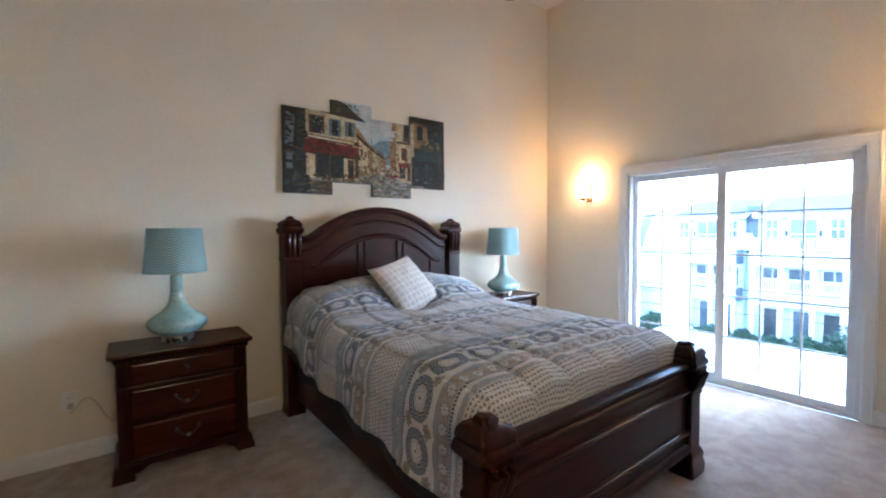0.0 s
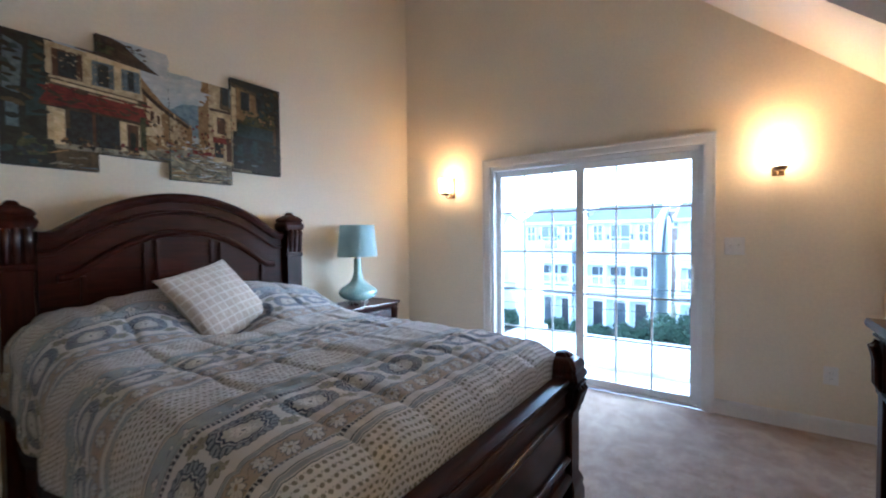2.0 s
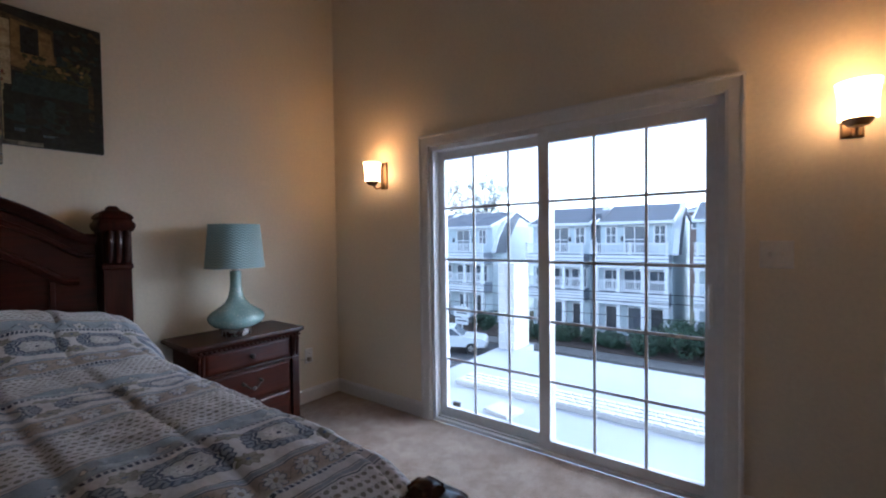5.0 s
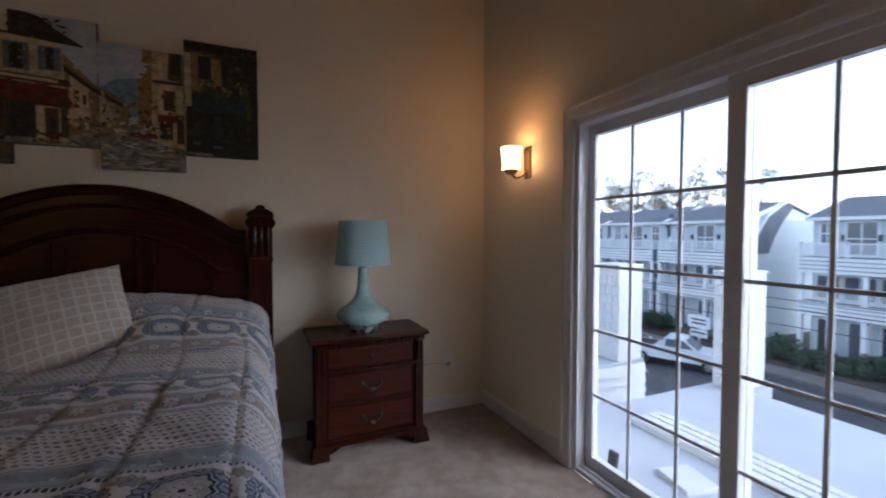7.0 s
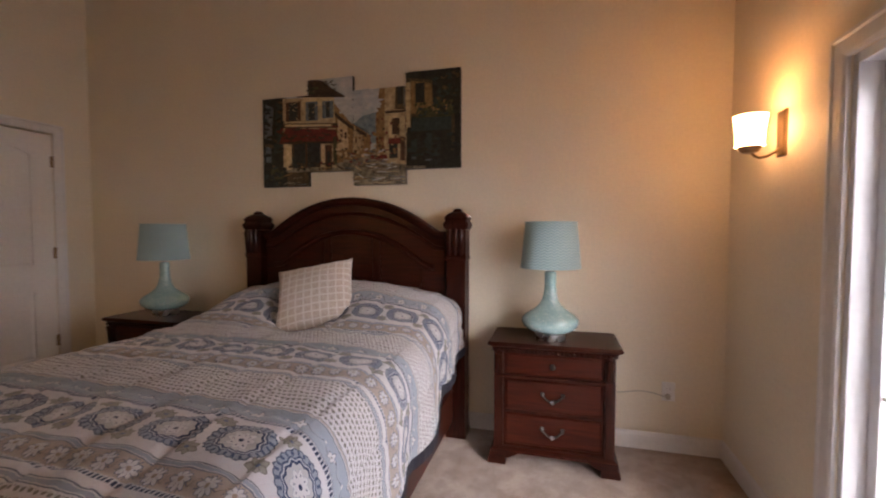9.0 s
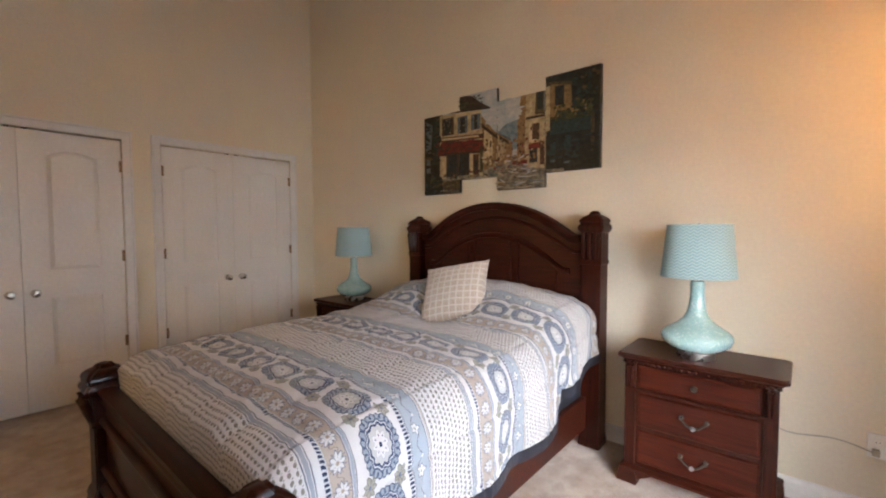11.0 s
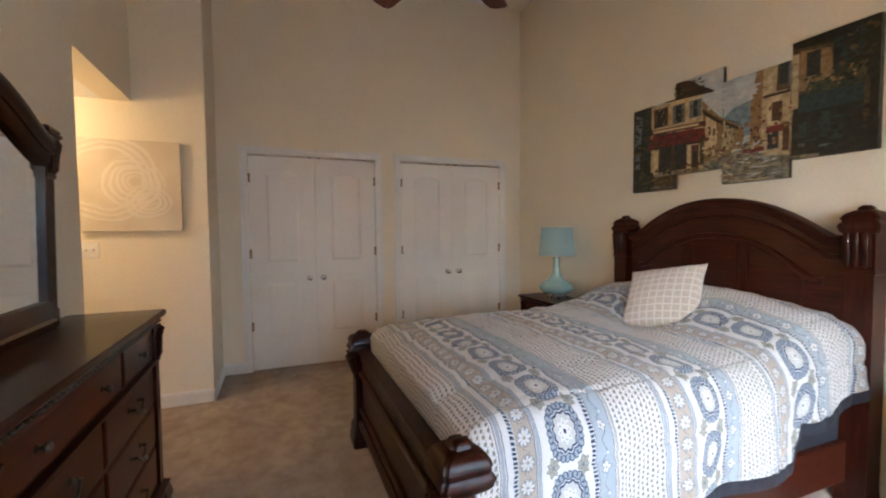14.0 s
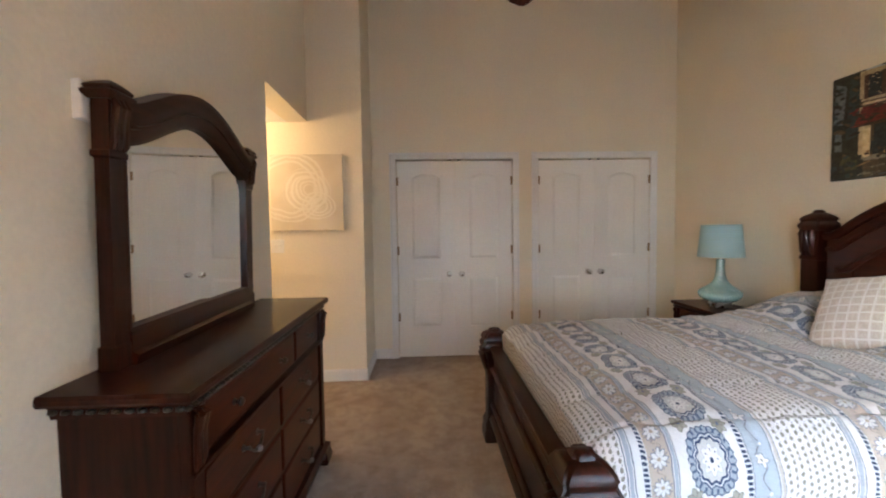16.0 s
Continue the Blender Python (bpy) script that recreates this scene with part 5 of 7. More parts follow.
# shapes in metres on the wall, back to front
STROKES = [
    (SKYP, quad(1.7, 1.9, 3.4, 2.5)),
    (HILL, [(2.44, 1.94), (2.80, 1.94), (2.80, 2.10), (2.70, 2.15), (2.60, 2.13), (2.50, 2.06)]), (SHADEP, [(2.50, 1.95), (2.66, 1.95), (2.64, 2.03), (2.55, 2.07)]),
    (STREET, quad(1.7, 1.55, 3.4, 1.88)), (UMBER, quad(1.96, 1.60, 2.20, 1.76)),
    # houses running down the street
    (OCHRE, [(2.34, 1.80), (2.66, 1.86), (2.66, 1.99), (2.50, 2.10), (2.36, 2.26)]), (GLOWP, [(2.40, 1.90), (2.49, 1.91), (2.48, 2.08), (2.41, 2.15)]), (CREAM, [(2.52, 1.90), (2.60, 1.90), (2.60, 2.00), (2.53, 2.04)]),
    (ROOF, [(2.35, 2.20), (2.50, 2.08), (2.64, 2.00), (2.63, 1.985), (2.49, 2.06), (2.35, 2.17)]), (SHUT, quad(2.425, 1.99, 2.445, 2.05)), (SHUT, quad(2.46, 1.98, 2.475, 2.03)), (SHUT, quad(2.54, 1.95, 2.555, 1.985)),
    # dark trees at the edge
    (DARK, quad(1.7, 1.6, 1.99, 2.5)), (SHADEP, [(1.80, 2.02), (1.86, 2.00), (1.88, 2.24), (1.81, 2.27)]), (TEAL, [(1.88, 1.90), (1.97, 1.92), (1.96, 2.24), (1.90, 2.28)]), (LEAFP, [(1.84, 1.70), (1.96, 1.72), (1.95, 1.80), (1.85, 1.79)]), (SHADEP, quad(1.81, 1.84, 1.855, 1.96)),
    # the cafe
    (CREAM, [(1.96, 1.80), (2.40, 1.78), (2.38, 2.28), (1.96, 2.30)]), (GLOWP, [(2.13, 2.24), (2.38, 2.22), (2.38, 2.30), (2.13, 2.31)]), (ROOF, [(2.08, 2.30), (2.48, 2.27), (2.36, 2.345), (2.29, 2.40), (2.16, 2.43), (2.08, 2.40)]), (LEAFP, [(2.15, 2.32), (2.24, 2.31), (2.26, 2.36), (2.17, 2.37)]),
    (UMBER, [(1.96, 2.085), (2.41, 2.06), (2.41, 2.095), (1.96, 2.12)]), (GLOWP, [(1.98, 2.095), (2.36, 2.075), (2.36, 2.09), (1.98, 2.11)]),
    (RED, [(1.93, 1.985), (2.42, 1.965), (2.39, 2.05), (1.98, 2.085)]), (ROOF, [(1.93, 1.97), (2.42, 1.95), (2.42, 1.967), (1.93, 1.988)]),
    (SHUT, quad(1.985, 2.13, 2.11, 2.27)), (PGLASS, quad(2.01, 2.135, 2.085, 2.262)), (SHADEP, quad(2.15, 2.125, 2.25, 2.26)), (PGLASS, quad(2.175, 2.13, 2.225, 2.25)), (SHADEP, quad(2.285, 2.135, 2.375, 2.255)), (PGLASS, quad(2.315, 2.14, 2.345, 2.25)),
    (PGLASS, quad(2.03, 1.79, 2.27, 1.965)), (UMBER, quad(2.03, 1.87, 2.05, 1.97)), (SHUT, quad(2.145, 1.79, 2.16, 1.965)), (GLOWP, quad(1.985, 1.78, 2.03, 1.95)), (GLOWP, quad(2.27, 1.79, 2.30, 1.95)), (SHUT, quad(2.305, 1.77, 2.36, 1.945)), (DARK, quad(2.32, 1.77, 2.345, 1.90)), (LEAFP, quad(2.37, 1.80, 2.40, 2.0)),
    # the house over the street
    (OCHRE, [(2.70, 1.84), (2.80, 1.81), (2.80, 2.36), (2.73, 2.32), (2.70, 2.12)]), (CREAM, [(2.76, 1.80), (2.96, 1.78), (2.96, 2.40), (2.77, 2.36)]), (GLOWP, [(2.80, 1.92), (2.86, 1.92), (2.86, 2.12), (2.79, 2.12)]), (UMBER, [(2.84, 2.16), (2.95, 2.15), (2.95, 2.37), (2.85, 2.36)]), (PGLASS, quad(2.86, 2.19, 2.90, 2.32)), (SHADEP, quad(2.905, 2.18, 2.925, 2.33)),
    (ROOF, quad(2.77, 2.135, 2.95, 2.152)), (SHUT, quad(2.82, 1.99, 2.875, 2.10)), (RED, quad(2.79, 1.925, 2.89, 1.965)), (PGLASS, quad(2.80, 1.83, 2.86, 1.925)), (SHUT, quad(2.88, 1.81, 2.915, 1.97)), (RED, quad(2.66, 1.83, 2.78, 1.855)),
    # the shaded terrace
    (DARK, quad(2.93, 1.6, 3.4, 2.5)), (UMBER, quad(2.92, 2.10, 3.12, 2.40)), (CREAM, quad(2.915, 2.03, 2.955, 2.33)), (OCHRE, [(2.955, 2.12), (3.12, 2.10), (3.10, 2.31), (2.96, 2.34)]), (DARK, [(3.13, 2.16), (3.4, 2.12), (3.4, 2.45), (2.9, 2.45), (2.9, 2.365), (3.12, 2.33)]), (PGLASS, quad(2.99, 2.19, 3.055, 2.32)), (PGLASS, quad(3.11, 2.21, 3.17, 2.33)),
    (LEAFP, [(2.98, 2.075), (3.26, 2.08), (3.25, 2.20), (3.14, 2.17), (3.04, 2.15)]), (TEAL, [(2.95, 1.98), (3.26, 2.0), (3.25, 2.085), (2.97, 2.09)]), (DARK, quad(2.925, 1.70, 3.4, 2.0)), (TEAL, quad(2.96, 1.83, 3.16, 1.95)), (PGLASS, quad(3.0, 1.85, 3.06, 1.97)), (SHADEP, quad(2.96, 1.815, 3.03, 1.83)), (SHADEP, quad(3.06, 1.80, 3.12, 1.812)), (UMBER, quad(3.24, 1.86, 3.262, 2.10)), (STREET, quad(2.92, 1.74, 3.06, 1.77)),
]
dab = random.Random(11)
ZONES = ((1.80, 1.67, 1.96, 2.29, (DARK, TEAL, PGLASS, DARK, UMBER), 0.045, 0.020), (1.97, 1.66, 2.9, 1.78, (STREET, STREET, SHADEP, UMBER, OCHRE), 0.085, 0.007), (2.45, 1.79, 2.78, 1.90, (STREET, CREAM, SKYP, SHADEP, RED), 0.035, 0.008),
         (2.95, 1.78, 3.28, 1.98, (DARK, PGLASS, TEAL, DARK), 0.045, 0.022), (3.12, 2.10, 3.28, 2.38, (DARK, UMBER, DARK, TEAL), 0.035, 0.022), (2.0, 1.77, 2.38, 1.82, (RED, ROOF, UMBER, OCHRE, DARK), 0.016, 0.016),
         (1.98, 2.10, 2.38, 2.29, (CREAM, CREAM, GLOWP), 0.010, 0.004), (2.64, 1.82, 2.93, 2.10, (OCHRE, UMBER, CREAM, RED), 0.016, 0.016), (2.12, 2.31, 2.40, 2.39, (ROOF, ROOF, UMBER), 0.022, 0.009), (2.45, 2.14, 2.72, 2.4, (SKYP,), 0.07, 0.016), (2.40, 1.84, 2.64, 2.05, (OCHRE, CREAM, GLOWP, UMBER), 0.016, 0.018), (2.55, 1.66, 2.9, 1.8, (CREAM, STREET, SKYP, UMBER), 0.075, 0.005), (3.0, 2.09, 3.22, 2.19, (LEAFP, OCHRE, LEAFP, TEAL), 0.018, 0.012), (1.94, 1.97, 2.42, 2.08, (RED, RED, ROOF), 0.05, 0.008))
for zx0, zz0, zx1, zz1, kinds, dw, dh in ZONES:
    for _ in range(56):
        px, pz = dab.uniform(zx0, zx1), dab.uniform(zz0, zz1)
        w, h, lean = dw * dab.uniform(0.3, 0.8), dh * dab.uniform(0.4, 0.9), dab.gauss(0, 0.25)
        ring = [(w * math.cos(a) * dab.uniform(0.8, 1.1), h * math.sin(a) * dab.uniform(0.75, 1.1)) for a in (0.0, 0.7, 1.5, 2.3, 3.1, 3.9, 4.7, 5.5)]
        STROKES.append((dab.choice(kinds), [(px + q * math.cos(lean) - r * math.sin(lean), pz + q * math.sin(lean) + r * math.cos(lean)) for q, r in ring]))
CANVAS_SIDE = surface("canvas_edge", (0.03, 0.03, 0.028), (0.06, 0.055, 0.045), 20, 0.6, 120, 0.1)
for x0, z0, x1, z1 in ((1.786, 1.655, 2.170, 2.308), (2.170, 1.757, 2.526, 2.414), (2.528, 1.652, 2.918, 2.311), (2.920, 1.750, 3.300, 2.398)):
    art = thing("canvas_print", "street cafe scene painted across a frameless canvas panel", "painting", group="canvas panels")
    part("stretched_canvas", box(bmesh.new(), x0, -0.033, z0, x1, -0.004, z1, 0.003), CANVAS_SIDE, art)
    for k, (mat, poly) in enumerate(STROKES):
        q = clip_poly(poly, x0 + 0.001, z0 + 0.001, x1 - 0.001, z1 - 0.001)
        if q:
            me = bpy.data.meshes.new("paint_patch")
            me.from_pydata([(x, -0.0335 - 0.00003 * k, z) for x, z in q], [], [tuple(range(len(q)))])
            me.materials.append(PAINTS[mat])
            new("paint_patch", me).parent = art


def swirl_material():
    """Cream abstract canvas with pale sweeping brush rings."""
    m, nt, p = nodes_of("abstract_swirl")
    n = Net(nt)
    tc = nt.nodes.new("ShaderNodeTexCoord")
    sep = nt.nodes.new("ShaderNodeSeparateXYZ")
    nt.links.new(tc.outputs["Object"], sep.inputs[0])
    dx, dy = sep.outputs[1], sep.outputs[2]
    warp = noise_fac(nt, 5.0, 3)
    out = None
    for cx, cy, r0, w, k in ((0.0, 0.02, 0.17, 0.045, 150), (0.02, 0.03, 0.09, 0.05, 170), (0.10, -0.12, 0.10, 0.05, 190), (-0.16, 0.05, 0.28, 0.06, 140)):
        r = n.length(n.m("SUBTRACT", dx, cx), n.m("MULTIPLY", n.m("SUBTRACT", dy, cy), 1.1))
        r = n.m("ADD", r, n.m("MULTIPLY", warp, 0.08))
        ring = n.m("MULTIPLY", n.near(r, r0 + 0.04, w), n.m("MULTIPLY_ADD", n.m("SINE", n.m("MULTIPLY", r, float(k))), 0.5, 0.5))
        out = ring if out is None else n.m("MAXIMUM", out, ring)
    base = ramp(nt, noise_fac(nt, 4.0, 4), [(0.3, (0.56, 0.485, 0.37)), (0.7, (0.66, 0.585, 0.47))])
    nt.links.new(mixc(nt, n.m("MULTIPLY", out, 0.55), base, (0.78, 0.74, 0.66)), p.inputs["Base Color"])
    p.inputs["Roughness"].default_value = 0.55
    bump(nt, p, out, 0.5, 0.004)
    return m


ob = thing("abstract_canvas", "cream abstract canvas with pale swirling brush strokes", "painting", (HALL_W + 0.003, -3.752, 1.717))
part("stretched_canvas", box(bmesh.new(), 0.012, -0.318, -0.336, 0.034, 0.318, 0.336, 0.003), swirl_material(), ob)
for y0, y1, z0, z1 in ((-0.312, 0.312, -0.33, -0.29), (-0.312, 0.312, 0.29, 0.33), (-0.312, -0.272, -0.288, 0.288), (0.272, 0.312, -0.288, 0.288)):
    part("stretcher_bar", box(bmesh.new(), 0.0, y0, z0, 0.0115, y1, z1), CORD, ob, "pale pine stretcher bar")


# ---- ceiling fan ----
def ceiling_fan(x, y, z):
    ob = thing("ceiling_fan", "five-blade ceiling fan with reddish-brown wooden blades, at rest", "ceiling fan", (x, y, 0))
    part("canopy", lathe(bmesh.new(), [(0.07, TOP), (0.07, TOP - 0.015), (0.045, TOP - 0.05), (0.016, TOP - 0.065)], 24), BRONZE, ob, "", True)
    part("downrod", lathe(bmesh.new(), [(0.0125, z + 0.12), (0.0125, TOP - 0.05)], 12), BRONZE, ob, "", True)
    part("motor", lathe(bmesh.new(), [(0.03, z + 0.15), (0.06, z + 0.13), (0.105, z + 0.10), (0.11, z + 0.05), (0.10, z + 0.03), (0.07, z + 0.015), (0.05, z + 0.0), (0.04, z - 0.02), (0.015, z - 0.026)], 28), BRONZE, ob, "", True)
    for k in range(5):
        a = radians(126.6 + 72 * k)
        m = pose(0, 0, z, 0, 0, math.degrees(a))
        b = bmesh.new()
        out = [(0.18, -0.055), (0.60, -0.07), (0.645, -0.06), (0.66, -0.03), (0.66, 0.03), (0.645, 0.06), (0.60, 0.07), (0.18, 0.055)]
        lo = [b.verts.new((q, w, -0.003 + 0.18 * w)) for q, w in out]
        hi = [b.verts.new((q, w, 0.004 + 0.18 * w)) for q, w in out]
        b.faces.new(lo[::-1])
        b.faces.new(hi)
        for i in range(len(out)):
            j = (i + 1) % len(out)
            b.faces.new((lo[i], lo[j], hi[j], hi[i]))
        bmesh.ops.transform(b, matrix=m, verts=b.verts)
        part("blade", b, FANWOOD, ob, "reddish-brown wooden blade")
        b = box(bmesh.new(), 0.08, -0.018, -0.004, 0.25, 0.018, 0.008, 0.003)
        bmesh.ops.transform(b, matrix=pose(0, 0, 0.012, 0, 0, 0), verts=b.verts)
        bmesh.ops.transform(b, matrix=m, verts=b.verts)
        part("blade_iron", b, BRONZE, ob)
    return ob


ceiling_fan(2.38, -1.91, 2.80)

# hall ceiling lamp
hl = thing("hall_ceiling_lamp", "small round lit ceiling lamp in the hall", "ceiling lamp", (1.15, -4.55, 0))
part("base", lathe(bmesh.new(), [(0.10, HALL_TOP), (0.10, HALL_TOP - 0.02), (0.085, HALL_TOP - 0.025)], 28), NICKEL, hl, "", True)


# ---- outside: roof deck ----
MEMBRANE = surface("deck_membrane", (0.42, 0.45, 0.50), (0.50, 0.53, 0.58), 1.6, 0.45, 30, 0.1)
WHITEWOOD = surface("white_exterior_paint", (0.80, 0.82, 0.84), (0.86, 0.87, 0.89), 2.0, 0.5, 25, 0.1)
DECKWHITE = surface("weathered_white_paint", (0.62, 0.63, 0.65), (0.70, 0.71, 0.73), 2.0, 0.55, 25, 0.15)
GROUND_Z = -6.0


def shingle_mesh(w, h, t):
    b = bmesh.new()
    rect_stack(b, 0, 0, [(w / 2, h / 2, 0), (w / 2, h / 2, t * 0.5), (w / 2 - 0.004, h / 2 - 0.004, t)])
    me = bpy.data.meshes.new("shingle")
    bmesh.ops.recalc_face_normals(b, faces=b.faces)
    b.to_mesh(me)
    b.free()
    me.materials.append(DECKWHITE)
    return me


structure("roof_deck", box(bmesh.new(), E + 0.16, -7.0, -0.32, 7.34, -0.2, -0.12), MEMBRANE, "pale grey roof deck outside the glass door")
structure("wall_lower_house", box(bmesh.new(), E + 0.16, -7.0, GROUND_Z, 7.2, -0.26, -0.325), DECKWHITE, "white siding of the storeys below")
structure("neighbour_deck", box(bmesh.new(), E + 0.3, 0.62, -0.7, 7.3, 6.0, -0.12), MEMBRANE, "pale grey neighbouring roof deck")
structure("wall_neighbour_house", box(bmesh.new(), E + 0.3, 0.66, GROUND_Z, 7.2, 6.0, -0.705), DECKWHITE, "white siding of the neighbouring house")

panel = thing("shingle_board", "long white textured shingle panel lying on the roof deck", "panel", (6.0, 0, -0.12))
part("panel_base", box(bmesh.new(), -0.155, -5.2, 0.0, 0.155, -0.52, 0.038, 0.004), DECKWHITE, panel)
SH = shingle_mesh(0.068, 0.082, 0.010)
for i in range(50):
    for k in range(4):
        q = new("shingle", SH)
        q.parent = panel
        q.matrix_basis = pose(-0.114 + 0.076 * k, -0.58 - 0.09 * i - (0.045 if k % 2 else 0), 0.038, random.uniform(-3, 3), 4, 0)
tile = part("deck_tile", box(bmesh.new(), -0.105, -0.12, 0, 0.105, 0.12, 0.03, 0.004), DECKWHITE)
tile.matrix_basis = pose(5.53, -1.22, -0.12, 0, 0, -12)
tagged(tile, "small square white tile on the roof deck", "tile")
wedge = part("door_bracket", box(bmesh.new(), -0.012, -0.03, 0, 0.012, 0.03, 0.13, 0.003), SLOT)
wedge.matrix_basis = pose(5.2, -0.98, -0.12, 0, 8, 0)
tagged(wedge, "small dark upright bracket on the roof deck", "bracket")

SH2 = shingle_mesh(0.078, 0.095, 0.012)


def deck_pillar(x0, y0, x1, y1, base):
    ob = thing("deck_pillar", "white shingle-clad parapet pillar at the roof edge", "pillar", (x0, y0, base), "deck pillars")
    w, d, h = x1 - x0, y1 - y0, 0.94 - base
    part("pillar_core", box(bmesh.new(), 0, 0, 0, w, d, h, 0.004), DECKWHITE, ob)
    part("pillar_cap", box(bmesh.new(), -0.012, -0.012, h, w + 0.012, d + 0.012, h + 0.02, 0.004), DECKWHITE, ob)
    rows, cols = int(h / 0.1), max(1, int(d / 0.085))
    for r in range(rows):
        for c in range(cols):
            q = new("shingle", SH2)
            q.parent = ob
            yy = (c + 0.5) * d / cols + (0.012 if r % 2 else -0.012)
            q.matrix_basis = Matrix.Translation((0, yy, (r + 0.5) * h / rows)) @ Matrix.Rotation(radians(-90), 4, "Z") @ Matrix.Rotation(radians(90), 4, "X") @ pose(0, 0, 0, 4)


deck_pillar(7.22, -0.45, 7.62, -0.226, -0.12)
deck_pillar(6.93, 0.64, 7.28, 1.0, -0.12)
structure("deck_corner", box(bmesh.new(), 7.345, -0.5, -0.32, 7.66, -0.2, -0.125), MEMBRANE, "roof deck corner under the pillar")
b = bmesh.new()
for k in range(5):
    z = -0.16 - 0.11 * k
    vs = [b.verts.new(q) for q in ((E + 0.3, 0.618, z), (7.31, 0.618, z), (7.31, 0.592, z - 0.108), (E + 0.3, 0.592, z - 0.108), (7.31, 0.618, z - 0.108), (E + 0.3, 0.618, z - 0.108))]
    b.faces.new(vs[:4])
    b.faces.new((vs[3], vs[2], vs[4], vs[5]))
structure("neighbour_fascia", b, DECKWHITE, "white lapped siding below the neighbouring deck")

# ---- street ----
EARTH = surface("earth_grass", (0.05, 0.055, 0.03), (0.11, 0.10, 0.06), 0.5, 0.95, 12, 0.4)
ASPHALT = surface("asphalt", (0.062, 0.064, 0.069), (0.09, 0.092, 0.097), 0.8, 0.85, 60, 0.3)
CONCRETE = surface("concrete", (0.15, 0.145, 0.135), (0.22, 0.21, 0.195), 1.5, 0.85, 40, 0.2)
MULCH = surface("mulch", (0.045, 0.032, 0.024), (0.10, 0.075, 0.06), 3.0, 0.95, 25, 0.5)
LINE = surface("road_paint", (0.55, 0.56, 0.57), (0.68, 0.69, 0.7), 4.0, 0.7, 30, 0.1)
structure("ground", box(bmesh.new(), -600, -900, GROUND_Z - 0.5, 1500, 1200, GROUND_Z - 0.03), EARTH, "earth and grass reaching the horizon")
structure("road", box(bmesh.new(), 7.6, -200, GROUND_Z - 0.03, 27.6, 260, GROUND_Z), ASPHALT, "dark asphalt street and parking strip")
structure("pavement", box(bmesh.new(), 27.6, -200, GROUND_Z - 0.03, 29.1, 260, GROUND_Z + 0.12, 0.01), CONCRETE, "grey concrete pavement with kerb")
structure("planting_bed", box(bmesh.new(), 29.1, -200, GROUND_Z - 0.03, 32.0, 260, GROUND_Z + 0.2, 0.05), MULCH, "dark mulch bed before the houses")
for k in range(-3, 9):
    b = box(bmesh.new(), 17.4, -0.05, 0, 22.2, 0.05, 0.004)
    o = structure("parking_line", b, LINE, "white painted parking line")
    o.location = (0, 2.4 + 2.7 * k, GROUND_Z)
structure("lane_line", box(bmesh.new(), 15.2, -60, GROUND_Z, 15.32, 90, GROUND_Z + 0.004), LINE, "white painted lane line")

# ---- row houses across the street ----
BLUESIDE = surface("pale_blue_siding", (0.54, 0.61, 0.645), (0.60, 0.67, 0.70), 0.7, 0.6, 9, 0.25, stretch=(0.1, 0.1, 1.6))
WHITESIDE = surface("white_siding", (0.74, 0.78, 0.82), (0.80, 0.83, 0.86), 0.7, 0.6, 9, 0.25, stretch=(0.1, 0.1, 1.6))
ROOFING = surface("grey_roof_shingle", (0.12, 0.135, 0.165), (0.18, 0.195, 0.225), 1.2, 0.9, 14, 0.5)
# balcony siding with the shade of the board gaps put into its colour
SHADEDSIDE = surface("shaded_balcony_boarding", (0.20, 0.23, 0.28), (0.27, 0.30, 0.35), 1.0, 0.7, 9, 0.2)
DARKGLASS = surface("dark_window_glass", (0.08, 0.095, 0.12), (0.19, 0.21, 0.24), 0.8, 0.12, 4, 0.0)
DOORDARK = surface("dark_front_door", (0.03, 0.035, 0.045), (0.06, 0.06, 0.07), 2.0, 0.4, 10, 0.05)


